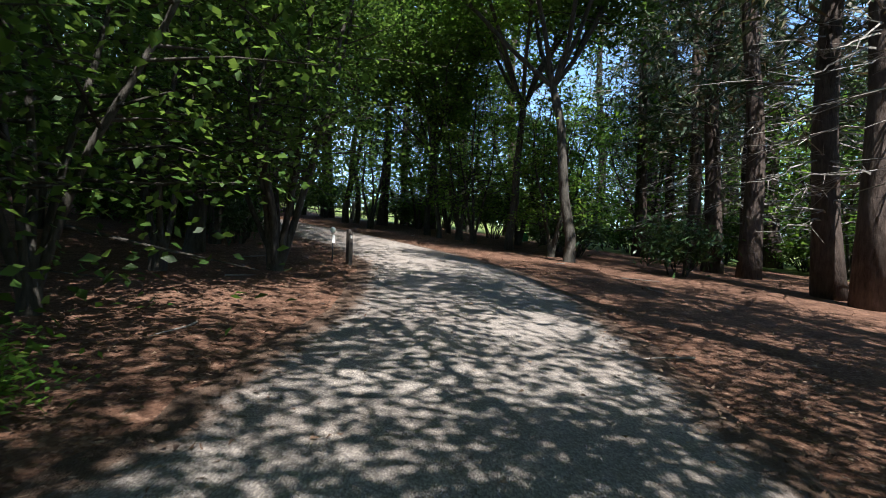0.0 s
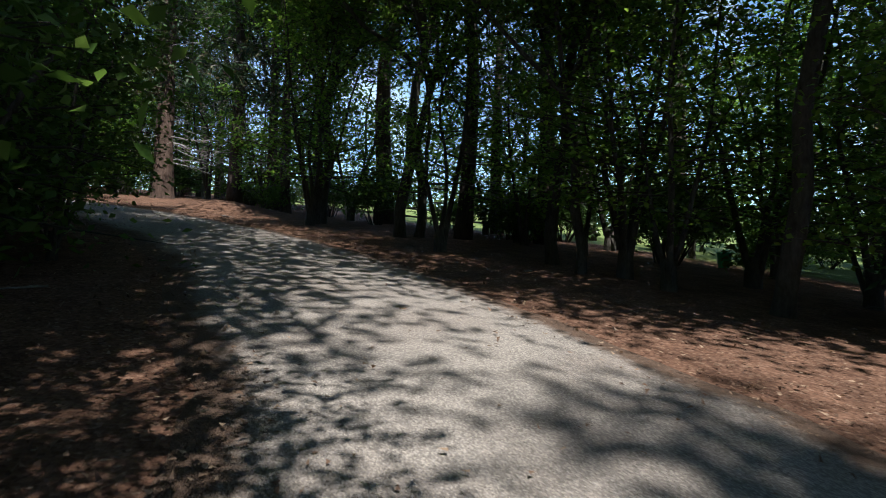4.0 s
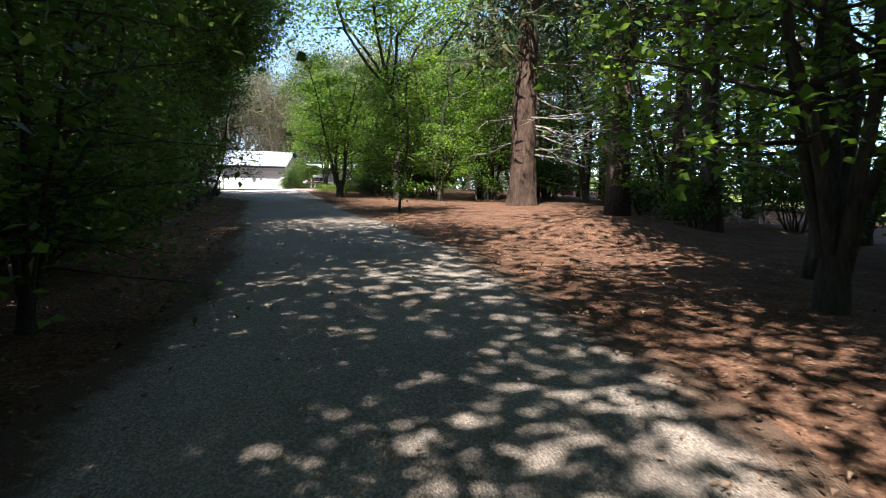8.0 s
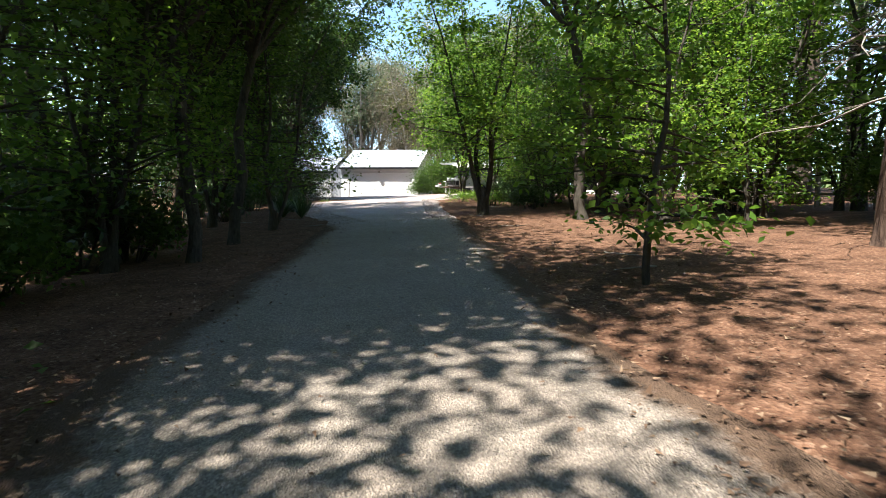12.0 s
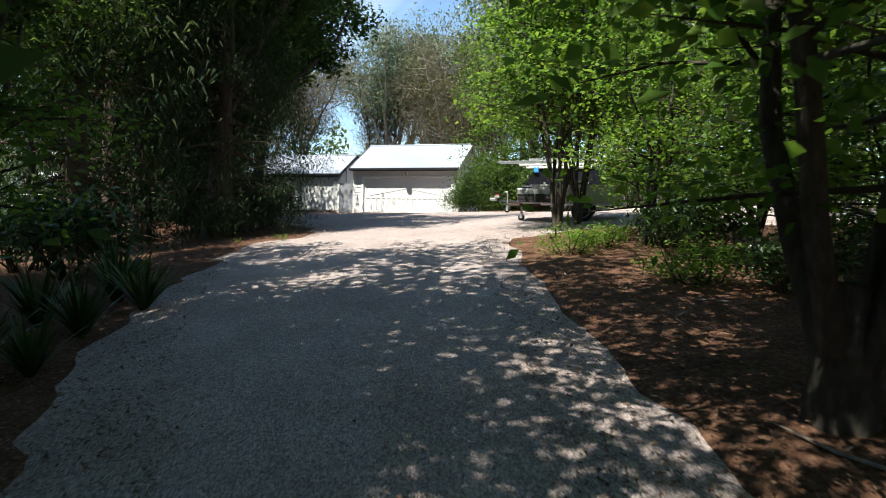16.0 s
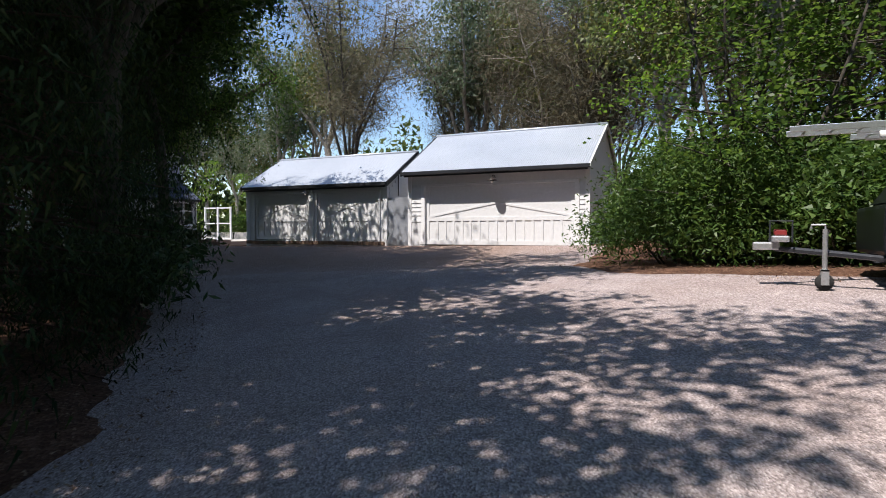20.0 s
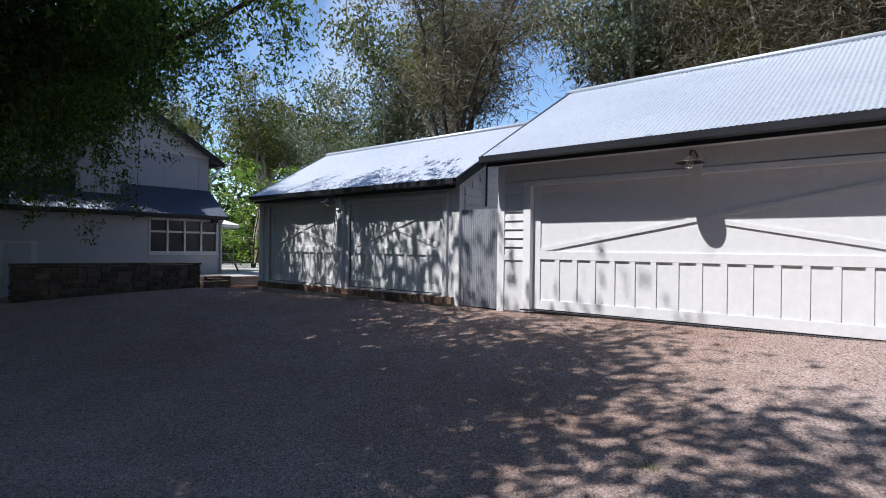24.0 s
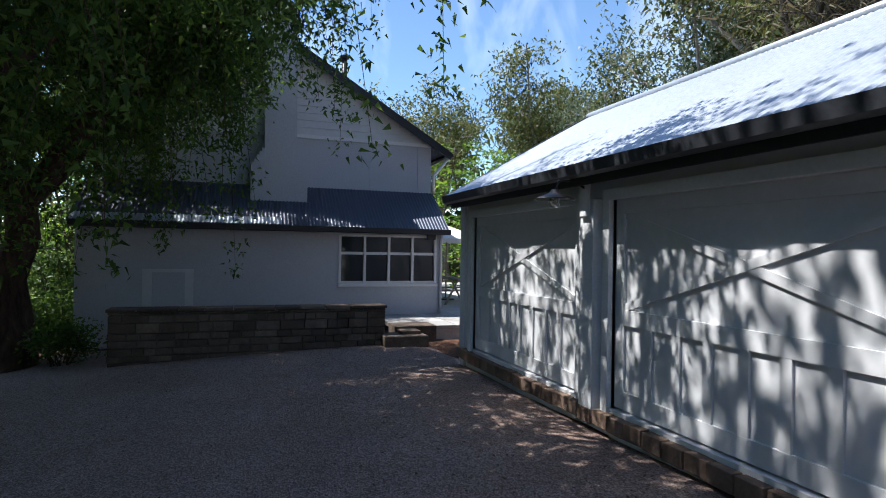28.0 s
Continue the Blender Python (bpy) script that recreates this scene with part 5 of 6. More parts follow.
CANOPY = [
    gum(25, 13, M_LEAF_GREEN, "tall broadleaf tree whose boughs meet over the drive", bark=M_GREY_BARK, clumps=140, size=0.17, aspect=0.66, droop=0.1, per=112, girth=0.13, wide=0.46, spread=0.75, flat=0.6, name="canopy_tree", limbs=7, fork_at=(0.34, 0.38)),
    gum(26, 12, M_LEAF_DARK, "tall dark-leaved tree added to shade the drive and yard", bark=M_GREY_BARK, clumps=140, size=0.17, aspect=0.66, droop=0.1, per=112, girth=0.12, wide=0.48, spread=0.75, flat=0.6, name="canopy_tree", limbs=7, fork_at=(0.34, 0.38)),
]
CLUMP = broadleaf(28, 9.0, 9, 3.2, M_LEAF_DARK, per=44, size=0.11, low=0.2, base=0.13, bole=0.5, fold=0.15, label="big clump of dark leaning stems beside the bollard")
DENSE = gum(27, 12.5, M_FROND_BACKLIT, "tall dense dark tree shading the yard", bark=M_GREY_BARK, clumps=240, size=0.21, aspect=0.62, droop=0.2, per=116, girth=0.2, wide=0.46, spread=0.42, flat=0.5, name="shade_tree", limbs=8, fork_at=(0.26, 0.32))
FORK = broadleaf(31, 7.6, 4, 2.4, base=0.15, bole=1.15, low=0.2, per=72, size=0.12, fold=0.15, label="forked broadleaf tree with a dark short bole by the drive")
WATTLE = broadleaf(32, 8.0, 7, 1.7, bark=M_GREY_BARK, base=0.09, bole=0.3, low=0.34, per=40, size=0.13, fold=0.15, label="many-stemmed grey-barked tree with fresh green leaves")
PINES = [
    pine(41, 19, 0.30, 4.5, "tall dark pine with dead lower boughs"),
    pine(42, 21, 0.36, 5.5, "tall pine with a bare furrowed trunk"),
    pine(43, 17, 0.24, 3.4, "slender pine with grey dead branches", dead=46),
]
BIGPINE = pine(51, 22, 0.50, 5.0, "massive old pine with red-brown furrowed bark", bark=M_RED_BARK, dead=70, tufts=150, furrows=40)
GUMS = [
    gum(61, 16, M_GUM, "tall eucalypt with grey-green hanging leaves", size=0.26, aspect=0.5, clumps=120, per=70, spread=0.5, droop=0.5),
    gum(62, 14, M_GUM_OLIVE, "olive-green eucalypt with a spreading crown", wide=0.36, size=0.26, aspect=0.5, clumps=120, per=70, spread=0.5, droop=0.5),
    gum(63, 18, M_GUM, "tall pale-trunked eucalypt behind the garages", size=0.27, aspect=0.5, clumps=120, per=70, spread=0.5, droop=0.5),
]
SHEOAKS = [
    gum(71, 14, M_SHEOAK, "brownish sheoak with fine wispy needles", clumps=170, size=0.36, aspect=0.09, droop=0.3, per=110, wide=0.24, spread=0.62, girth=0.16, limbs=7, bark=M_GREY_BARK, fork_at=(0.14, 0.2)),
    gum(72, 16, M_SHEOAK, "tall grey-green sheoak with a pale trunk", clumps=170, size=0.36, aspect=0.09, droop=0.3, per=110, wide=0.22, spread=0.66, girth=0.17, limbs=7, fork_at=(0.16, 0.22)),
]
CYPRESS = [
    cypress(81, 13, 3.6, "dense dark cypress with drooping sprays", n=620, per=96, size=0.125),
    cypress(82, 11, 3.4, "broad dark conifer shading the yard", n=620, per=96, size=0.125),
    cypress(83, 13, 3.8, "tall dark conifer behind the yard's edge", n=420, per=24),
]
PEPPER = gum(91, 11.5, M_FROND_BACKLIT, "large feathery tree with backlit-dark fronds hanging over the yard", bark=M_RED_BARK, clumps=260, size=0.14, aspect=0.5, droop=0.6, per=110, girth=0.26, wide=0.58, spread=0.5, limbs=8, name="feathery_tree", fork_at=(0.22, 0.27), hang=2.9)
BOUGH = gum(92, 8.2, M_FERNY, "old feathery tree with low boughs drooping over the yard", bark=M_RED_BARK, clumps=230, size=0.098, aspect=0.6, droop=0.6, per=190, girth=0.28, wide=0.78, spread=0.55, limbs=9, name="feathery_tree", fork_at=(0.30, 0.34), hang=3.0)
SHRUBS = [
    shrub(101, 2.2, 1.5, "green shrub with small dense leaves", M_SHRUB, n=200, per=26, size=0.13, aspect=0.45),
    shrub(102, 1.5, 1.2, "dark green understorey shrub", M_LEAF_DARK, n=130, per=15, size=0.14, aspect=0.5, fold=0.2),
    shrub(103, 1.6, 1.1, "laurel shrub with long pale-edged leaves", M_LAUREL, n=110, per=14, size=0.22, aspect=0.26, droop=0.15, fold=0.2),
]
FEATHER = shrub(111, 3.3, 2.3, "large feathery green shrub beside the garage", M_SHRUB, n=800, per=48, size=0.11, aspect=0.36, droop=0.3, flat=0.1)
FERN = shrub(112, 0.7, 0.8, "low bright green fern clump at the drive's edge", M_LEAF_GREEN, n=60, per=20, size=0.1, aspect=0.35, flat=0.6, fold=0.2)
FLAX = straps(121, 0.75, 70, "dark green strap-leaved clump on leaf litter", M_FLAX, 0.04)
WEED = straps(122, 0.28, 34, "small tuft of pale grass at the gravel's edge", M_GRASS, 0.014, "grass_tuft")
PROTOS = [DENSE, CLUMP] + BROAD + SHADE + FILL + CANOPY + [FORK, WATTLE, BIGPINE, PEPPER, BOUGH, FEATHER, FERN, FLAX, WEED] + PINES + GUMS + SHEOAKS + CYPRESS + SHRUBS

# trees whose boughs close over the drive
for i in range(0, len(LINE), 8):
    (x, y), (x1, y1) = LINE[i], LINE[min(i + 2, len(LINE) - 1)]
    if y > 8.0 or y < -56:
        continue
    ln = math.hypot(x1 - x, y1 - y)
    sx, sy = (y1 - y) / ln, -(x1 - x) / ln
    for k in (-1, 1):
        if (k < 0 and (i // 8) % 4 == 3) or (k < 0 and (i // 8) % 4 == 1 and y > -16) or (k > 0 and -40 < y < -24) or (k > 0 and -7 < y < 6):
            continue
        d = k * (4.2 + 2.0 * ((i * 0.37 + k * 0.21) % 1.0) + (3.0 if k < 0 and (i // 8) % 2 else 0.0))
        if k > 0 and -15 < y < -3 and (i // 8) % 2:
            continue
        if (x + sx * d - 7.55) ** 2 + (y + sy * d - 3.2) ** 2 < 6:
            continue
        set_down(CANOPY[(i // 8 + (k > 0)) % 2 if k > 0 else 1], x + sx * d, y + sy * d, size=(0.9 if k > 0 else 1.2) + 0.25 * ((i * 0.61) % 1.0))
# more canopy trees added for shade on drive and litter, some out of view
for x, y, s in ((-3.0, -43.0, 0.9), (-12.5, -37.5, 1.2), (-10.6, -34.6, 1.0), (-15.0, -41.5, 1.2), (9.6, -10.2, 1.35), (9.4, -15.4, 1.2), (11.4, -1.6, 1.2), (-3.6, 1.6, 0.85), (-1.9, -4.2, 0.85)):
    set_down(CANOPY[1], x, y, size=s)
# tall pines added out of view south of the bend, to stripe the drive with shade
for i, (x, y, s) in enumerate(((-0.4, -38.6, 1.3), (2.9, -38.6, 0.9), (0.6, -42.4, 1.3))):
    set_down(PINES[i % 3], x, y, size=s)
# pines on the east side of the first bend
for i, (x, y, s) in enumerate(((11.4, -31.8, 1.0), (12.3, -30.5, 0.8), (15.3, -28.6, 1.0), (8.8, -34.3, 1.05), (7.7, -35.3, 1.15), (18.6, -26.4, 1.0), (16.4, -26.1, 0.9), (22.4, -23.9, 1.0), (23.3, -22.8, 0.9), (18.8, -27.4, 1.0), (16.2, -30.4, 0.95), (13.2, -34.5, 1.0), (20.5, -30, 1.1), (25, -27, 1.0), (11.0, -38.0, 1.0), (27, -21, 1.0), (30, -25, 1.1), (17, -35, 1.0), (24, -33, 1.0), (29, -17, 1.0))):
    set_down(PINES[i % 3], x, y, size=s)
# scattered pines along the paddock
for i, (x, y, s) in enumerate(((13.6, -7.8, 1.05), (11.6, -15.3, 1.0), (13.8, -16.4, 0.9), (9.7, -1.0, 0.9), (10.3, -5.6, 0.9), (10.9, -2.3, 0.85), (9.5, 14.5, 1.0), (16.5, -11.5, 1.0), (18.0, -18.0, 1.0), (12.5, 8.0, 0.9), (15, 2, 0.9), (7.5, 18.5, 0.9), (20, -13, 1.0))):
    set_down(PINES[(i + 1) % 3], x, y, size=s)
set_down(BIGPINE, 7.55, 3.2, 40)
# single trees that stand out along the drive
set_down(FORK, -0.24, 10.6, 20)
set_down(BROAD[3], 3.45, -0.1, 10, 1.0)
set_down(BROAD[3], 6.1, 6.6, 80, 0.9)
for i, (x, y, s) in enumerate(((8.1, -12.7, 0.95), (9.0, -26.8, 0.85), (9.5, -23.1, 0.8), (9.9, -22.0, 1.0), (12.4, -19.0, 0.9), (12.6, -16.8, 0.8), (4.6, 7.6, 0.9), (3.2, 10.5, 1.0), (2.6, 14.5, 1.0), (6.5, 11.5, 1.0), (1.0, 16.0, 0.9), (8.6, -18.2, 0.85), (7.0, 9.0, 0.95), (-1.0, 18.4, 0.8), (3.6, 18.0, 1.0), (14.6, -22.6, 1.0), (11.8, -25.2, 0.9))):
    set_down(BROAD[i % 3], x, y, size=s)
set_down(CLUMP, -1.4, -28.3, 30, 0.9)
for i, (x, y, s) in enumerate(((-5.3, -30.7, 0.95), (-3.2, -28.0, 0.9), (-7.4, -31.8, 1.0), (-0.8, -24.6, 0.9), (0.4, -20.8, 0.85), (0.8, -17.6, 0.85), (1.5, -19.2, 0.62), (1.8, -16.2, 0.6), (1.5, -13.2, 0.58), (0.7, -14.6, 0.8), (0.0, -11.6, 0.8), (-1.0, -8.6, 0.8), (-2.2, -5.4, 0.8), (-3.5, -2.2, 0.8), (-4.4, 0.7, 0.9), (-5.9, 1.4, 1.0), (-0.5, 19.4, 0.55), (0.7, 17.9, 0.7), (1.3, 13.8, 0.55), (2.4, 11.9, 0.62), (0.7, 15.7, 0.5), (3.4, 13.2, 0.7), (-4.9, 6.5, 0.8), (-7.0, 7.0, 0.9), (-10.1, 3.3, 1.0), (-11.6, 8.9, 1.0), (-9.0, 11.5, 0.9), (-10.0, -33.6, 1.0))):
    set_down((SHADE + BROAD[:1])[i % 3 if i > 12 else i % 2], x, y, size=s)
# conifers along the west of the yard
for i, (x, y, s, k) in enumerate(((-12.0, 20.4, 0.9, 0), (-13.6, 23.4, 0.8, 1), (-14.6, 20.2, 1.1, 2), (-17.2, 26.6, 0.8, 0), (-21.6, 28.0, 1.0, 1), (-18.0, 22.5, 1.1, 2), (-13.2, 16.8, 0.95, 2), (-22.0, 25.0, 1.1, 2), (-25.5, 27.0, 1.0, 2))):
    set_down(CYPRESS[k], x, y, size=s)
# dense trees placed mainly for the shade they cast on yard and drive
for x, y, s in ((-12.4, 20.3, 0.9), (-17.2, 25.0, 0.8), (-18.9, 28.8, 0.76), (-15.0, 26.2, 0.96), (-26.4, 29.4, 0.95), (-22.8, 26.6, 0.95), (-10.4, 11.2, 0.62), (-8.7, 8.4, 0.98)):
    set_down(DENSE, x, y, size=s)
# trees added to dapple drive, yard and garage walls, some never in view
for x, y, s in ((-19.4, 31.0, 1.1), (-22.8, 32.3, 0.88), (-13.8, 16.4, 0.66), (-5.2, 1.8, 0.75), (-6.6, 5.2, 0.75), (-4.4, 4.0, 0.9), (7.8, -28.2, 1.15), (9.4, -21.4, 0.75), (-4.9, -1.5, 0.75), (-5.5, -41.5, 0.85)):
    set_down(CANOPY[1], x, y, size=s)
set_down(PEPPER, -22.9, 30.8, 200, 1.0)
for x, y, turn, s in ((-28.6, 33.3, 30, 1.05), (-24.8, 32.8, 100, 1.1)):
    set_down(BOUGH, x, y, turn, s)
set_down(WATTLE, -2.95, 20.6, 10, 1.0)
set_down(WATTLE, -2.6, 22.2, 150, 0.9)
# feathery shrub and trees beside the garage
set_down(FEATHER, -7.2, 33.4, 0, 1.0, sink=0.6)
set_down(FEATHER, -5.7, 33.5, 130, 1.1, sink=0.8)
for i, (x, y, s) in enumerate(((-4.8, 31.6, 1.0), (-3.2, 31.4, 1.0), (-1.4, 31.8, 1.1), (0.8, 31.4, 1.1), (2.8, 30.6, 1.1), (4.6, 27.5, 1.1), (-7.6, 36.0, 1.3))):
    set_down(SHRUBS[i % 2], x, y, size=s)
for i, (x, y, s) in enumerate(((-6.0, 32.8, 0.95), (-4.2, 33.4, 0.95), (-2.0, 33.0, 1.0), (0.5, 33.4, 0.95), (3.2, 32.0, 1.0), (5.6, 29.0, 1.0), (6.2, 25.0, 1.0), (4.5, 22.5, 0.9), (-6.6, 35.4, 1.05))):
    set_down((SHADE + BROAD[2:3])[i % 3], x, y, size=s)
for i, (x, y, s) in enumerate(((-5.6, 34.6, 0.85), (-3.0, 36.2, 0.9), (0.2, 36.4, 0.9), (3.4, 35.0, 1.0), (6.8, 32.5, 0.9), (8.5, 27.0, 0.9), (9.5, 35.5, 1.0), (-8.3, 42.5, 0.8))):
    set_down((GUMS[:2])[i % 2], x, y, size=s)
# tall trees behind the garages
for i in range(30):
    x, y = -26 + 40 * ((i * 0.618) % 1.0), 49 + 13 * ((i * 0.377) % 1.0)
    p = (SHEOAKS + SHEOAKS + GUMS)[(i * 5) % 7]
    set_down(p, x, y, size=rng.uniform(0.95, 1.2))
for x, y, h, k in ((-54, 50, 13, 1), (-58, 46, 12, 0), (-49, 54, 12, 1), (-45.6, 51.6, 12.5, 1), (-44, 55, 11, 0), (-41, 57, 10.5, 1), (-37.5, 56, 15, 0), (-36, 58.5, 15.5, 2), (-33, 57, 17, 1), (-51, 47, 10, 1), (-39, 53, 9, 0)):
    set_down(GUMS[k], x, y, size=h / (16, 14, 18)[k])
# gardens by the house
for x, y, s, k in ((-28.4, 34.1, 0.55, 1), (-29.6, 33.0, 0.75, 1), (-31.4, 33.2, 0.8, 1), (-32.5, 31.6, 0.9, 1), (-34.0, 33.0, 1.0, 0), (-29.5, 51.0, 1.0, 0), (-26.8, 50.2, 0.9, 0), (-32.5, 52.0, 1.1, 0), (-36, 50, 1.0, 0), (-24.5, 51, 1.0, 0), (-23.4, 45.6, 0.5, 0)):
    set_down(SHRUBS[k], x, y, size=s)
for x, y, s in ((-37, 46.5, 0.8), (-41, 44, 0.9), (-45, 40.5, 0.9), (-34.5, 51, 0.7), (-48, 36, 1.0), (-43, 48, 0.9)):
    set_down(FILL[1], x, y, size=s)
for x, y, s in ((-36, 29, 0.9), (-39, 32, 1.0), (-34, 27, 0.9), (-42, 28, 1.0), (-38, 24, 1.0), (-45, 34, 1.0), (-31, 26, 0.8)):
    set_down(BROAD[0], x, y, size=s)
# wood on both sides, filled in
placed = [(o.matrix_basis.translation.x, o.matrix_basis.translation.y) for o in scene.collection.objects if o.type == "EMPTY" and o.get("category") == "tree" and o not in PROTOS]
n_fill = 0
for _ in range(6000):
    x, y = rng.uniform(-36, 34), rng.uniform(-62, 30)
    d = off_drive(x, y)
    west = x < np.interp(y, LINE[:, 1], LINE[:, 0])
    if d < 5.2 or d > 30 or inside(x, y, YARD) or n_fill > 120:
        continue
    if west and -17 < y < 3 and d < 13:
        continue
    if (y > 12 and -30 < x < 10) or (4.5 < x < 10 and -8 < y < 5):
        continue
    if (not west and y > -24 and x > 13.2) or (not west and y < -26 and d < 13) or (west and d > 15 and y > -28):
        continue
    near = min((x - a) ** 2 + (y - b) ** 2 for a, b in placed) if placed else 99
    if near < (2.5 if west else 2.7) ** 2:
        continue
    if d < 7.5:
        p = (SHADE + BROAD[:1])[n_fill % 3] if west else (BROAD[:3] + SHADE[:1])[n_fill % 4] if y > -20 else PINES[n_fill % 3]
    elif west:
        p = (FILL[:1] * 3 + FILL[1:] * 2)[n_fill % 5]
    else:
        p = FILL[n_fill % 2] if y < -20 else (FILL + PINES[:1])[n_fill % 3]
    set_down(p, x, y, size=rng.uniform(0.8, 1.15))
    placed.append((x, y))
    n_fill += 1
# undergrowth behind the pines
for k in range(22):
    x, y = 17.5 + 9.0 * ((k * 0.618) % 1.0), -38 + 20 * (k + 0.5) / 22
    set_down((FILL + SHRUBS[:2])[k % 4], x, y, size=0.8 + 0.3 * ((k * 0.37) % 1.0))
# leafy belt between the drive and the paddock
for k in range(30):
    y = -24 + 42 * (k + 0.5) / 30
    x = float(np.interp(y, LINE[:, 1], LINE[:, 0])) + 8.0 + 5.5 * ((k * 0.618) % 1.0)
    if -8 < y < 5 and x < 10:
        continue
    set_down((FILL + SHRUBS[:2])[(k * 3) % 4], x, y, size=(0.7 if k % 2 else 0.9) + 0.2 * ((k * 0.37) % 1.0))
# understorey shrubs
n_fill = 0
for _ in range(3000):
    x, y = rng.uniform(-26, 24), rng.uniform(-50, 18)
    d = off_drive(x, y)
    west = x < np.interp(y, LINE[:, 1], LINE[:, 0])
    if d < (3.6 if west else 6.5) or d > 20 or inside(x, y, YARD) or n_fill > 34:
        continue
    if not west and n_fill % 3:
        n_fill += 1
        continue
    set_down(SHRUBS[1 if n_fill % 3 else 2], x, y, size=rng.uniform(0.6, 1.2))
    n_fill += 1
for k in range(26):
    y = -24.5 + 1.05 * k
    x = float(np.interp(y, LINE[:, 1], LINE[:, 0])) - 3.9 - 1.7 * ((k * 0.618) % 1.0)
    if y > -15 and k % 3 == 2:
        x -= 4.2
    set_down(SHRUBS[1 if k % 4 else 2], x, y, size=0.75 + 0.5 * ((k * 0.37) % 1.0))
for k in range(12):
    set_down((SHRUBS[2], SHRUBS[0], BROAD[3])[k % 3], -4.6 - 3.5 * ((k * 0.618) % 1.0) - 0.12 * k, -15 + 1.6 * k, size=0.7 + 0.3 * ((k * 0.37) % 1.0))
for x, y, s in ((1.7, 15.0, 0.7), (1.0, 12.5, 0.6), (0.3, 14.2, 0.5), (-13.0, 21.0, 0.9), (-14.6, 22.3, 1.1), (-12.0, 20.4, 0.7), (-15.5, 27.0, 1.0), (-14.0, 25.6, 0.9), (-17.6, 29.2, 1.0), (-0.7, 18.0, 0.6), (-0.2, 17.0, 0.7), (-8.0, 9.0, 0.8), (-10.2, 14.2, 1.0), (-12.4, 15.0, 1.0)):
    set_down(SHRUBS[2], x, y, size=s)
for x, y, s in ((-6.0, 10.2, 0.9), (-6.6, 11.2, 1.1), (-6.9, 12.3, 1.1), (-6.7, 10.3, 1.0), (-8.2, 13.2, 1.3), (-7.4, 11.4, 1.2), (-7.6, 12.6, 1.2)):
    set_down(FLAX, x, y, size=s)
for x, y, s in ((-2.3, 16.9, 0.75), (-1.8, 17.8, 0.7), (-0.6, 14.6, 0.9), (-6.2, -33.4, 0.8)):
    set_down(FERN, x, y, size=s)
for x, y, s in ((-9.2, 19.0, 1.0), (-9.6, 19.3, 0.8), (-12.6, 34.9, 0.6), (-8.9, 18.5, 0.7), (-10.2, 18.6, 0.8)):
    set_down(WEED, x, y, size=s)
for p in PROTOS:
    drop(p)

# far woods all round, thick enough to close the view
n = 140000
ang = rng.uniform(0, 2 * math.pi, n)
rad = rng.uniform(0, 1, n)
fx = -4 + np.cos(ang) * (62 + 26 * rad)
fy = 0 + np.sin(ang) * (78 + 26 * rad)
east = (fx > 14) & (fy > -30) & (fy < 40)
fx = np.where(east, fx + 4, fx)
top = np.array([7.5 + 4.5 * noise.noise((a * 9, 0.5, 0)) + 3.0 * noise.noise((a * 31, 1.5, 0)) for a in ang])
hgt = rng.uniform(0, 1, n) ** 1.1 * top * np.where((fx > 6) | (fy < -20), 2.1, 1.25)
at = np.stack([fx, fy, ground_z(fx, fy) + hgt], 1)
L = rng.uniform(0.4, 0.8, n) * np.where(hgt < 5.0, 1.5, 1.0)
woods = new("far_woods", leaf_mesh("far_woods", at, unit(n) + np.array([0, 0, -0.2]), unit(n), L, L * 0.6, M_FARLEAF, None))
tagged(woods, "distant green woods closing the view all round", "woods", kind="stuff")

# ---- trailers and small things ----


def rib_tyre(name, parent, at, r, w, label=""):
    """A tyre turned about the y axis."""
    s = r - 0.36 * r
    bm = lathe([(s, -w * 0.42), (s + 0.03, -w * 0.5), (r * 0.93, -w * 0.5), (r * 0.985, -w * 0.40), (r, -w * 0.2), (r, w * 0.2), (r * 0.985, w * 0.40), (r * 0.93, w * 0.5), (s + 0.03, w * 0.5), (s, w * 0.42)], 32, "y")
    bmesh.ops.translate(bm, verts=bm.verts[:], vec=at)
    return part(name, bm, M_TYRE, parent, label, True)


def wheel(parent, at, r, w, rim_mat):
    ty = rib_tyre("wheel", parent, at, r, w)
    q = r * 0.65
    bm = lathe([(0.0, -w * 0.3), (q, -w * 0.3), (q, w * 0.44), (q * 0.86, w * 0.40), (q * 0.8, w * 0.04), (q * 0.34, w * 0.06), (q * 0.28, w * 0.38), (0.0, w * 0.36)], 28, "y")
    bmesh.ops.translate(bm, verts=bm.verts[:], vec=at)
    part("rim", bm, rim_mat, ty, "bright alloy rim", True)
    for k in range(6):
        m = pose(*at) @ pose(0, 0, 0, 0, 60 * k, 0)
        bm = bmesh.new()
        box(bm, q * 0.22, q * 0.88, -w * 0.40, -w * 0.1, -q * 0.12, q * 0.12, m)
        part("spoke", bm, rim_mat, ty)
    return ty


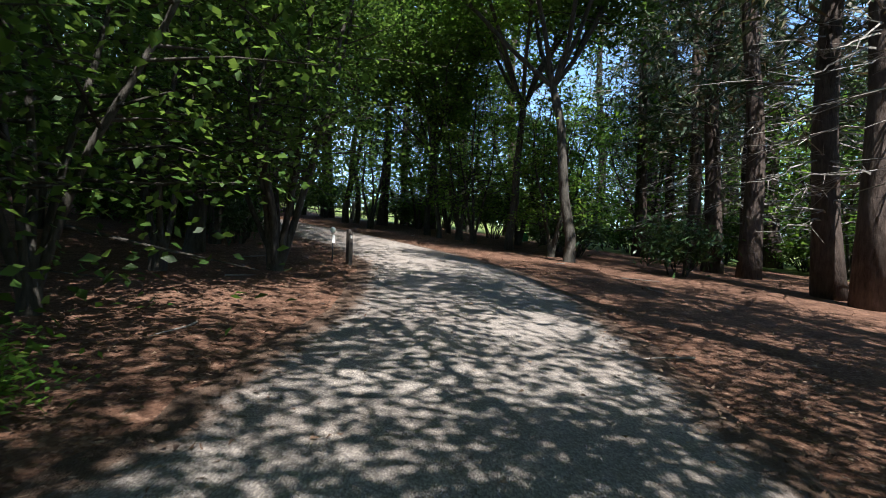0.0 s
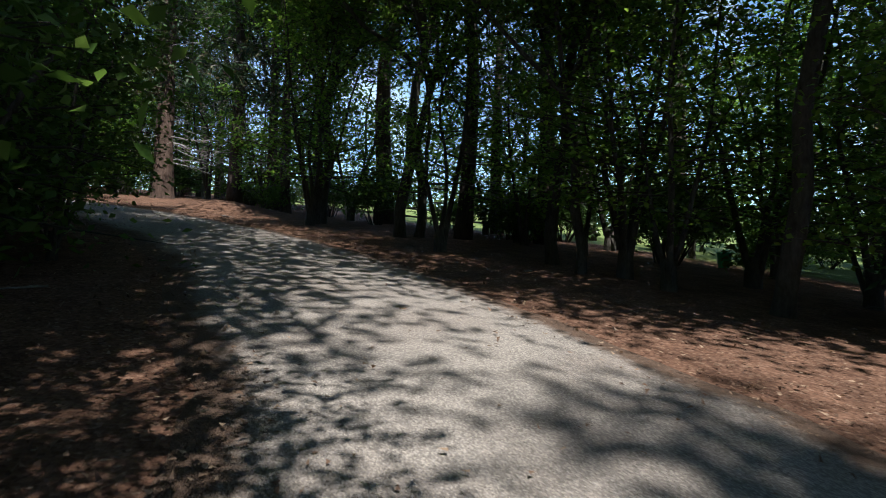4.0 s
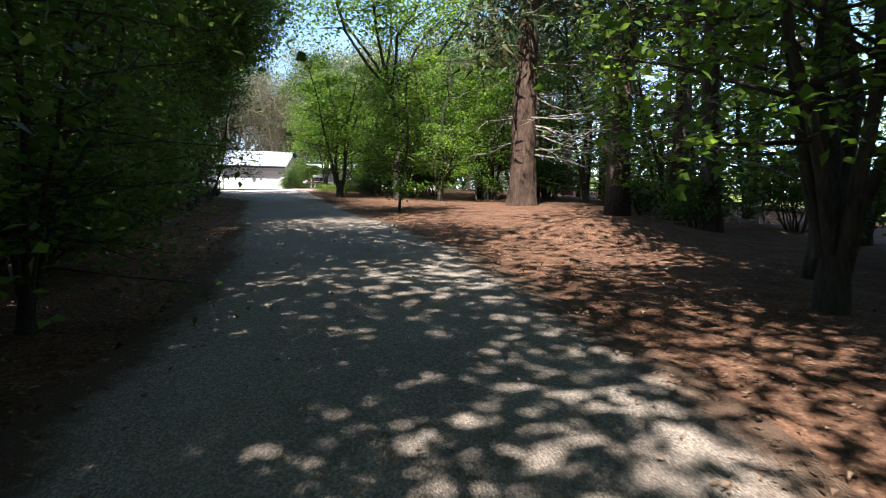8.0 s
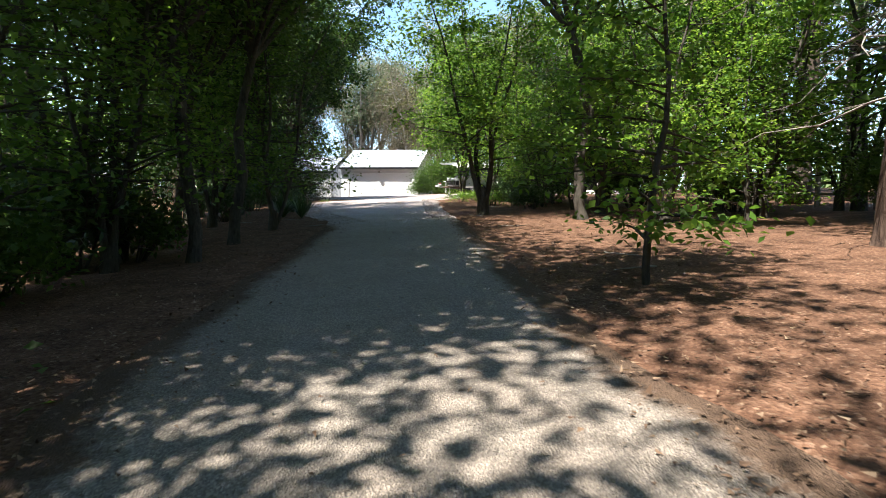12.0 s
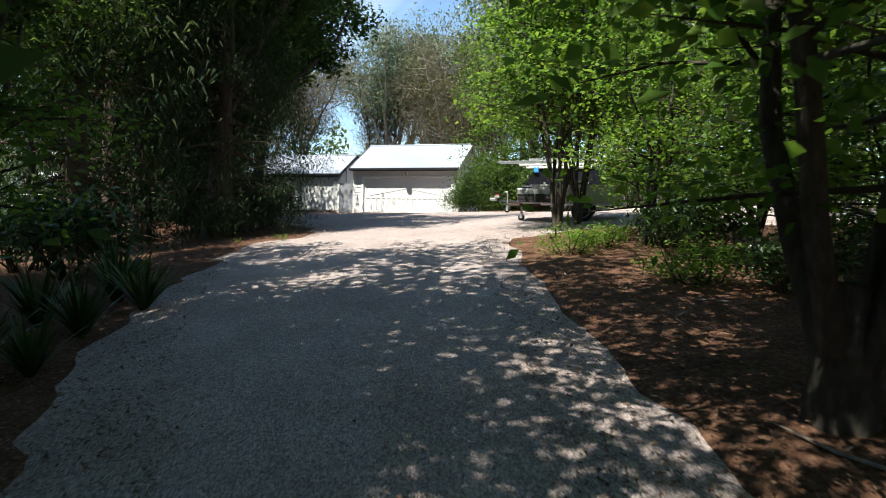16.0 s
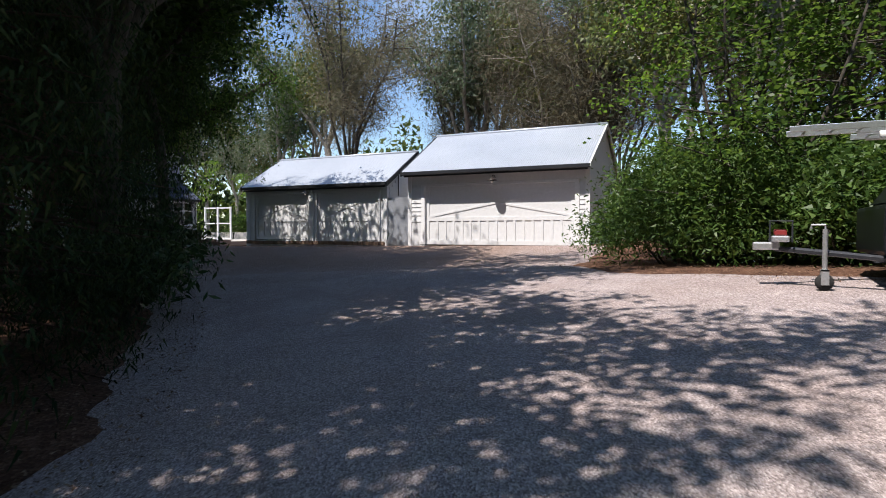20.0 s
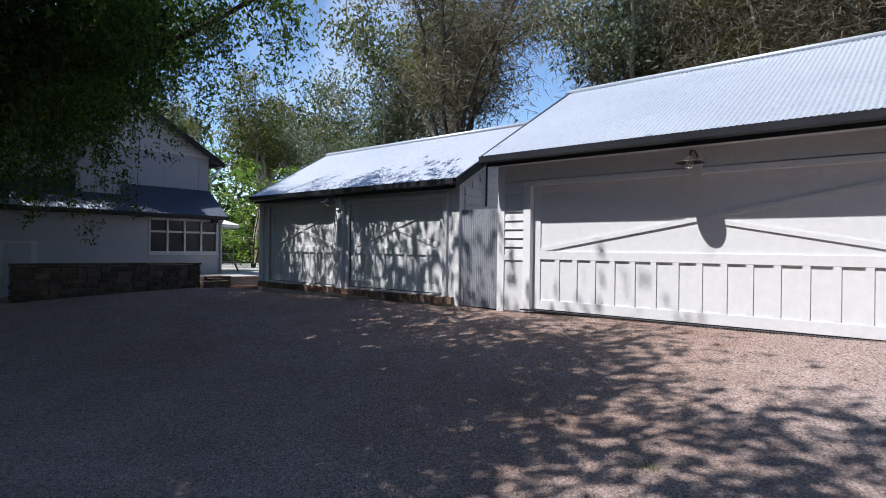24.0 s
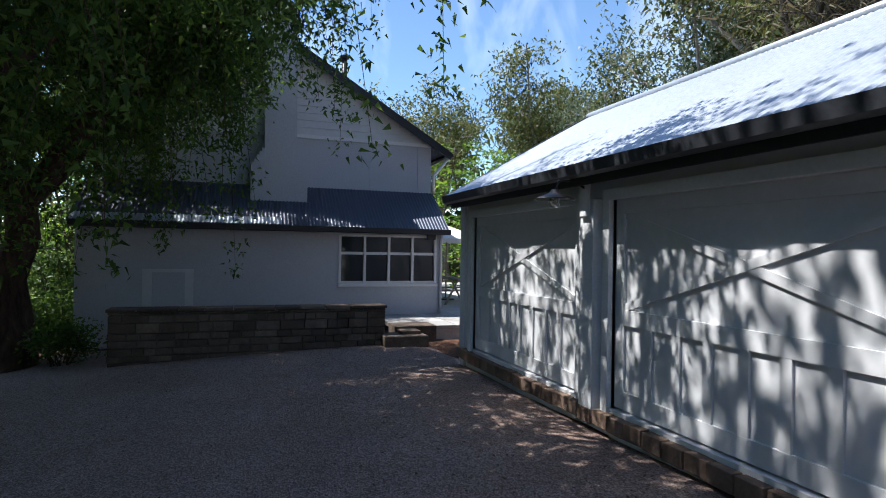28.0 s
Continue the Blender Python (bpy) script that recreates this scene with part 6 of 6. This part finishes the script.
def jockey(parent, x, y, top):
    z = gz(x, y) + 0.02
    j = part("jockey_post", rod([(x, y, z + 0.2), (x, y, top)], 0.028), M_STEEL, parent, "galvanised jockey post")
    part("crank", rod([(x, y, top), (x, y, top + 0.05), (x - 0.14, y, top + 0.05), (x - 0.14, y, top + 0.0)], 0.012), M_STEEL, j)
    part("fork", boxes((x - 0.04, x + 0.04, y - 0.06, y - 0.045, z + 0.06, z + 0.24), (x - 0.04, x + 0.04, y + 0.045, y + 0.06, z + 0.06, z + 0.24), (x - 0.04, x + 0.04, y - 0.06, y + 0.06, z + 0.22, z + 0.24)), M_STEEL, j)
    bm = lathe([(0.0, -0.03), (0.09, -0.035), (0.1, 0.0), (0.09, 0.035), (0.0, 0.03)], 18, "y")
    bmesh.ops.translate(bm, verts=bm.verts[:], vec=(x, y, z + 0.09))
    part("small_wheel", bm, M_TYRE, j, "", True)


# galvanised box trailer
bt = empty("box_trailer", Matrix(), "weathered galvanised box trailer parked on its jockey wheel", "trailer")
X0, X1, Y0, Y1, Z0, Z1 = -3.95, -1.5, 23.35, 24.75, -1.95, -1.47
for nm, d in (("floor_pan", (X0, X1, Y0, Y1, Z0, Z0 + 0.03)), ("side_panel", (X0, X1, Y0 - 0.02, Y0, Z0, Z1)), ("side_panel", (X0, X1, Y1, Y1 + 0.02, Z0, Z1)), ("front_panel", (X0 - 0.02, X0, Y0 - 0.02, Y1 + 0.02, Z0, Z1)), ("tailgate", (X1, X1 + 0.02, Y0 - 0.02, Y1 + 0.02, Z0, Z1))):
    part(nm, boxes(d, bevel=0.004), M_STEEL, bt)
for y in (Y0 - 0.04, Y1 + 0.01):
    part("top_rail", boxes((X0 - 0.04, X1 + 0.04, y, y + 0.04, Z1, Z1 + 0.035), bevel=0.006), M_STEEL, bt)
    for x in np.arange(X0 + 0.05, X1, 0.48):
        part("side_rib", boxes((x, x + 0.035, y + 0.004, y + 0.036, Z0, Z1 - 0.001)), M_STEEL, bt)
part("top_rail", boxes((X0 - 0.06, X0 - 0.02, Y0, Y1, Z1, Z1 + 0.035), bevel=0.006), M_STEEL, bt)
for s in (-0.5, 0.5):
    part("drawbar", rod([(-4.75, 24.05, Z0 - 0.03), (X0 + 0.2, 24.05 + s, Z0 - 0.05)], 0.035, 6), M_RUST, bt)
part("coupling", boxes((-4.9, -4.68, 24.02, 24.08, Z0 - 0.05, Z0 + 0.01), bevel=0.015), M_GUTTER, bt, "black coupling head")
jockey(bt, -4.35, 23.95, -1.55)
part("toolbox", boxes((X0 - 0.46, X0 - 0.03, 23.5, 24.6, Z0 + 0.02, Z1 - 0.06), bevel=0.03), M_STEEL, bt, "dented checker-plate toolbox")
for y in (Y0 - 0.16, Y1 + 0.16):
    wheel(bt, (-2.55, y, gz(-2.55, y) + 0.30), 0.30, 0.18, M_STEEL)
    bm = bmesh.new()
    for k in range(7):
        a0, a1 = math.pi * k / 7, math.pi * (k + 1) / 7
        m = pose(-2.55, y, gz(-2.55, y) + 0.32)
        v = [bm.verts.new(m @ Vector((0.37 * math.cos(a), s, 0.37 * math.sin(a)))) for a, s in ((a0, -0.11), (a1, -0.11), (a1, 0.11), (a0, 0.11))]
        bm.faces.new(v)
    mg = part("mudguard", bm, M_STEEL, bt)
    md = mg.modifiers.new("thick", "SOLIDIFY")
    md.thickness = 0.006
for k in range(2):
    x = -4.35 + 0.5 * k
    crate = empty("crate", Matrix(), "black plastic crate strapped to the box trailer's drawbar", "crate", "crates on the drawbar")
    for nm, d in (("base", (x, x + 0.44, 23.22, 23.5, -1.93, -1.91)), ("side", (x, x + 0.44, 23.22, 23.24, -1.91, -1.70)), ("side", (x, x + 0.44, 23.48, 23.5, -1.91, -1.70)), ("end", (x, x + 0.02, 23.24, 23.48, -1.91, -1.70)), ("end", (x + 0.42, x + 0.44, 23.24, 23.48, -1.91, -1.70)), ("rim", (x - 0.01, x + 0.45, 23.205, 23.22, -1.74, -1.71)), ("rim", (x - 0.01, x + 0.45, 23.205, 23.22, -1.84, -1.81))):
        part(nm, boxes(d), M_TYRE, crate)

# black canopy trailer with ladders on its rack
ct = empty("canopy_trailer", Matrix(), "black canopy trailer loaded with ladders and white pipes", "trailer")
U0, U1, V0, V1 = -5.14, -2.2, 28.35, 29.95
part("tub", boxes((U0, U1, V0, V1, -1.66, -1.08), bevel=0.05), M_BLACK, ct)
bm = bmesh.new()
pv = [[bm.verts.new((x, y, z)) for x, z in ((-5.02, -1.075), (-2.25, -1.075), (-2.4, -0.48), (-4.62, -0.48))] for y in (V0 + 0.05, V1 - 0.05)]
bm.faces.new(pv[0])
bm.faces.new(pv[1][::-1])
for k in range(4):
    bm.faces.new((pv[0][k], pv[1][k], pv[1][(k + 1) % 4], pv[0][(k + 1) % 4]))
bmesh.ops.bevel(bm, geom=bm.edges[:], offset=0.04, segments=2, affect="EDGES")
bmesh.ops.recalc_face_normals(bm, faces=bm.faces[:])
canopy = part("canopy", bm, M_BLACK, ct)
part("side_window", boxes((-4.2, -2.6, V0 + 0.035, V0 + 0.045, -0.98, -0.6)), M_GLASS, canopy, "dark tinted side window")
part("trim_strip", boxes((U0 + 0.05, U1 - 0.05, V0 - 0.012, V0 - 0.002, -1.12, -1.09)), M_ALU, ct)
for x in (-4.3, -2.75):
    part("latch", boxes((x, x + 0.07, V0 + 0.02, V0 + 0.05, -1.03, -0.97), bevel=0.008), M_ALU, canopy, "chrome latch")
part("chassis", boxes((U0 - 0.02, U1, 28.7, 28.78, -1.75, -1.665), (U0 - 0.02, U1, 29.5, 29.58, -1.75, -1.665)), M_GUTTER, ct)
for y in (V0 - 0.02, V1 + 0.02):
    for x in (-3.72, -2.86):
        wheel(ct, (x, y, gz(x, y) + 0.38), 0.38, 0.22, M_ALU)
bm = bmesh.new()
for xc in (-3.72, -2.86):
    for k in range(8):
        a0, a1 = math.pi * (0.06 + 0.88 * k / 8), math.pi * (0.06 + 0.88 * (k + 1) / 8)
        zc = gz(xc, V0) + 0.4
        bm.faces.new([bm.verts.new((xc + r * math.cos(a), V0 - 0.16 + s, zc + r * math.sin(a))) for a, r, s in ((a0, 0.46, 0), (a1, 0.46, 0), (a1, 0.47, 0.2), (a0, 0.47, 0.2))])
arch = part("wheel_arch", bm, M_BLACK, ct)
arch.modifiers.new("thick", "SOLIDIFY").thickness = 0.03
for s in (-0.45, 0.45):
    part("drawbar", rod([(-6.15, 28.9, -1.6), (U0 + 0.1, 28.9 + s, -1.7)], 0.035, 6), M_GUTTER, ct)
part("coupling", boxes((-6.4, -6.1, 28.85, 28.95, -1.62, -1.52), bevel=0.02), M_STEEL, ct)
jockey(ct, -5.66, 28.6, -1.36)
rack = part("roof_rack", boxes((-4.4, -4.36, V0 + 0.1, V1 - 0.1, -0.47, -0.25), (-2.6, -2.56, V0 + 0.1, V1 - 0.1, -0.47, -0.25), (-4.5, -2.4, V0 + 0.1, V0 + 0.14, -0.31, -0.27), (-4.5, -2.4, V1 - 0.14, V1 - 0.1, -0.31, -0.27)), M_GUTTER, ct)
for i, (xa, xb, y0, zz) in enumerate(((-6.05, -2.4, V0 + 0.1, -0.23), (-5.3, -2.2, V0 + 0.7, -0.23), (-4.9, -2.3, V0 + 0.25, -0.14))):
    lad = empty("ladder", Matrix(), "aluminium ladder lying on the trailer's roof rack", "ladder", "ladders on the rack")
    for y in (y0, y0 + 0.4):
        part("stile", boxes((xa, xb, y, y + 0.03, zz, zz + 0.07), bevel=0.006), M_ALU, lad)
    for x in np.arange(xa + 0.15, xb - 0.05, 0.28):
        part("rung", boxes((x, x + 0.03, y0 + 0.03, y0 + 0.4, zz + 0.02, zz + 0.05)), M_ALU, lad)
for i, (xa, xb, y, zz) in enumerate(((-5.2, -2.4, V0 + 0.02, -0.33), (-4.95, -2.6, V0 + 0.02, -0.42), (-5.1, -2.3, V1 - 0.3, -0.18))):
    p = mesh_object("plastic_pipe", rod([(xa, y, zz), (xb, y, zz)], 0.045, 12), M_PVC, smooth=True)
    tagged(p, "long white plastic pipe tied along the rack", "pipe", "pipes on the rack")
bm = bmesh.new()
grid = [[bm.verts.new((-4.66 + 0.045 * i + 0.02 * math.sin(j * 2.1), V0 - 0.02 - 0.012 * math.sin(i * 2 + j), -0.40 - 0.055 * j)) for i in range(5)] for j in range(5)]
for j in range(4):
    for i in range(4):
        bm.faces.new((grid[j][i], grid[j][i + 1], grid[j + 1][i + 1], grid[j + 1][i]))
rag = mesh_object("rag", bm, M_BLUE, smooth=True)
rag.modifiers.new("thick", "SOLIDIFY").thickness = 0.008
tagged(rag, "bright blue rag hanging from the rack", "cloth")
# clutter on the drawbar
M_RED = plain("red_plastic", (0.25, 0.03, 0.03), 0.4)
pump = empty("water_pump", Matrix(), "small red and grey engine pump on the drawbar", "pump")
part("tank", boxes((-6.2, -6.0, 28.75, 28.95, -1.52, -1.44), bevel=0.02), M_STEEL, pump)
part("engine", boxes((-6.17, -6.03, 28.78, 28.92, -1.44, -1.36), bevel=0.02), M_RED, pump, "red engine cover")
part("handle", rod([(-6.22, 28.73, -1.52), (-6.22, 28.73, -1.26), (-5.98, 28.73, -1.26), (-5.98, 28.73, -1.52)], 0.012), M_GUTTER, pump)

# bollard and globe at the first bend
z = gz(0.42, -27.9)
bo = empty("bollard", pose(0.42, -27.9, z), "dark weathered timber bollard with a small reflector", "bollard")
part("post", boxes((-0.05, 0.05, -0.05, 0.05, -0.3, 0.68), bevel=0.012), M_OLD_POST, bo)
part("reflector", boxes((-0.02, 0.02, -0.06, -0.05, 0.5, 0.56), bevel=0.004), M_PVC, bo, "small white reflector")
gl = empty("garden_light", pose(0.22, -27.62, gz(0.22, -27.62)), "small white globe above a white plate on a stem", "garden light")
part("stem", rod([(0, 0, -0.1), (0, 0, 0.58)], 0.012), M_GUTTER, gl)
part("plate", boxes((-0.035, 0.035, -0.03, -0.016, 0.38, 0.54), bevel=0.004), M_PVC, gl, "white plate")
part("globe", lathe([(0.012, 0.575), (0.038, 0.585), (0.052, 0.615), (0.054, 0.64), (0.045, 0.67), (0.025, 0.69), (0.0, 0.695)], 20), M_PVC, gl, "white globe", True)
gb = empty("bin", pose(15.6, -20.9, gz(15.6, -20.9)), "small bright green plastic bin under the pines", "bin")
part("tub", lathe([(0.13, 0.0), (0.17, 0.36), (0.185, 0.36), (0.185, 0.39), (0.16, 0.39), (0.15, 0.1), (0.0, 0.1)], 18), M_GREEN_PLASTIC, gb, "", True)
part("handle", rod([(-0.18, 0, 0.34), (-0.1, 0, 0.5), (0.1, 0, 0.5), (0.18, 0, 0.34)], 0.008), M_STEEL, gb)

# post and rail fence along the paddock
fence = empty("fence", Matrix(), "weathered grey post and rail fence along the paddock", "fence")
run = [(15.5, -14), (14.6, -9), (13.6, -4.5), (12.6, 0), (11.8, 4.5), (11, 9), (9.4, 12.5), (7.6, 16), (6.7, 18), (6.0, 20.5)]
posts = []
for (xa, ya), (xb, yb) in zip(run, run[1:]):
    n = max(1, round(math.hypot(xb - xa, yb - ya) / 2.4))
    posts += [(xa + (xb - xa) * k / n, ya + (yb - ya) * k / n) for k in range(n)]
for i, (x, y) in enumerate(posts):
    zz = gz(x, y)
    h = 1.15 + 0.05 * noise.noise((x, y, 0))
    part("post", boxes((x - 0.06, x + 0.06, y - 0.06, y + 0.06, zz - 0.3, zz + h), bevel=0.012), M_TIMBER, fence)
    if i + 1 < len(posts):
        xb, yb = posts[i + 1]
        zb = gz(xb, yb)
        for hh in (0.4, 0.72, 1.02):
            part("rail", rod([(x, y, zz + hh), ((x + xb) / 2, (y + yb) / 2, (zz + zb) / 2 + hh + 0.02), (xb, yb, zb + hh)], 0.04, 6), M_TIMBER, fence)

# white tube fence and low rail beyond the far end of the garages
wf = empty("tube_fence", Matrix(), "white tube and mesh fence at the yard's end", "fence")
for k in range(6):
    x, y = -38.5 + 1.7 * k, 30.0 + 0.2 * k
    zz = gz(x, y)
    part("post", rod([(x, y, zz - 0.2), (x, y, zz + 1.1)], 0.025), M_PVC, wf)
    if k < 5:
        for hh in (0.15, 0.6, 1.08):
            part("rail", rod([(x, y, zz + hh), (x + 1.7, y + 0.2, gz(x + 1.7, y + 0.2) + hh)], 0.016, 6), M_PVC, wf)

rw = empty("retaining_wall", Matrix(), "low pale curved garden wall beside the house", "garden wall")
prev = None
for k in range(9):
    a = radians(200 + 9 * k)
    q = (-36.0 + 4.2 * math.cos(a) + 3.0, 33.6 + 4.2 * math.sin(a))
    if prev:
        d = math.hypot(q[0] - prev[0], q[1] - prev[1])
        bm = boxes((0, d - 0.01, -0.12, 0.12, -0.4, 0.5), bevel=0.015)
        bm.transform(pose(prev[0], prev[1], gz(*prev), 0, 0, math.degrees(math.atan2(q[1] - prev[1], q[0] - prev[0]))))
        part("block", bm, M_RENDER, rw)
    prev = q
# fallen leaves, twigs and cones
n = 60000
i = rng.integers(0, len(LINE) - 1, n)
side = rng.choice((-1, 1), n)
off = np.where(rng.random(n) < 0.05, rng.uniform(0, 1.6, n), 1.35 + np.abs(rng.normal(0, 1.7, n)))
way = LINE[i + 1] - LINE[i]
way /= np.linalg.norm(way, axis=1, keepdims=True)
px = LINE[i, 0] + way[:, 1] * off * side + rng.uniform(-0.3, 0.3, n)
py = LINE[i, 1] - way[:, 0] * off * side + rng.uniform(-0.3, 0.3, n)
ok = (py > -44) & (py < 10) & (px > -18)
px, py, off = px[ok], py[ok], off[ok]
n = len(px)
lift = np.where(off < 1.7, 0.055 * (1 - (off / 1.85) ** 2) + 0.012, 0.02)
at = np.stack([px, py, ground_z(px, py) + lift + rng.uniform(0, 0.03, n)], 1)
al = unit(n)
al[:, 2] *= 0.25
no = unit(n) * 0.45 + np.array([0, 0, 1.0])
L = rng.uniform(0.022, 0.06, n)
litter = new("leaf_litter", leaf_mesh("leaf_litter", at, al, no, L, L * rng.uniform(0.35, 0.7, n), M_DEAD_LEAF, None))
tagged(litter, "dry brown leaves strewn along the drive's edges", "leaf litter", kind="stuff")
# leaves drifted along the margin of the yard
ring = [(Vector(p), Vector(q)) for p, q in zip(YARD, YARD[1:] + YARD[:1]) if max(p[1], q[1]) < 34.5 and p[0] > -24]
spots = []
for p, q in ring:
    for k in range(int((q - p).length * 560)):
        u = p.lerp(q, rng.random())
        out = Vector(((q - p).y, -(q - p).x)).normalized()
        if inside(*(u + out * 0.2), YARD):
            out = -out
        u = u + out * (abs(rng.normal(0, 1.5)) - 0.75)
        spots.append((u.x, u.y, gz(u.x, u.y) + 0.02 + 0.03 * rng.random()))
for k in range(13000):
    x, y = rng.uniform(-28, -10.5), 39.9 - abs(rng.normal(0, 2.6))
    spots.append((x, y, gz(x, y) + 0.016 + 0.006 * rng.random()))
at = np.array(spots)
n = len(at)
al = unit(n)
al[:, 2] *= 0.25
L = np.where(at[:, 1] > 30, rng.uniform(0.01, 0.038, n), rng.uniform(0.018, 0.046, n))
drift = new("leaf_drift", leaf_mesh("leaf_drift", at, al, unit(n) * 0.45 + np.array([0, 0, 1.0]), L, L * rng.uniform(0.35, 0.7, n), M_DEAD_LEAF, None))
tagged(drift, "dry brown leaves drifted along the yard's edge", "leaf litter", kind="stuff")
rt = random.Random(3)
for k in range(46):
    i = rt.randrange(20, len(LINE) - 8)
    sd = rt.choice((-1, 1)) * rt.uniform(1.7, 4.5)
    w = LINE[i + 1] - LINE[i]
    w = w / np.linalg.norm(w)
    x, y = LINE[i, 0] + w[1] * sd, LINE[i, 1] - w[0] * sd
    if inside(x, y, YARD) and k % 3:
        continue
    a, ln = rt.random() * 6.28, rt.uniform(0.25, 0.9)
    pts = [(x + math.cos(a) * ln * u + 0.05 * math.sin(u * 5 + k), y + math.sin(a) * ln * u, gz(x, y) + 0.02 + (gz(x + math.cos(a) * ln, y + math.sin(a) * ln) - gz(x, y)) * u) for u in (0, 0.35, 0.7, 1)]
    bm = bmesh.new()
    tube(bm, pts, [0.012, 0.011, 0.008, 0.004], 5)
    tube(bm, [pts[1], (pts[1][0] + 0.12, pts[1][1] + 0.1, pts[1][2] + 0.02)], [0.007, 0.003], 4)
    tagged(mesh_object("twig", bm, M_TWIG), "dry grey twig fallen on the ground", "twig", "fallen twigs")
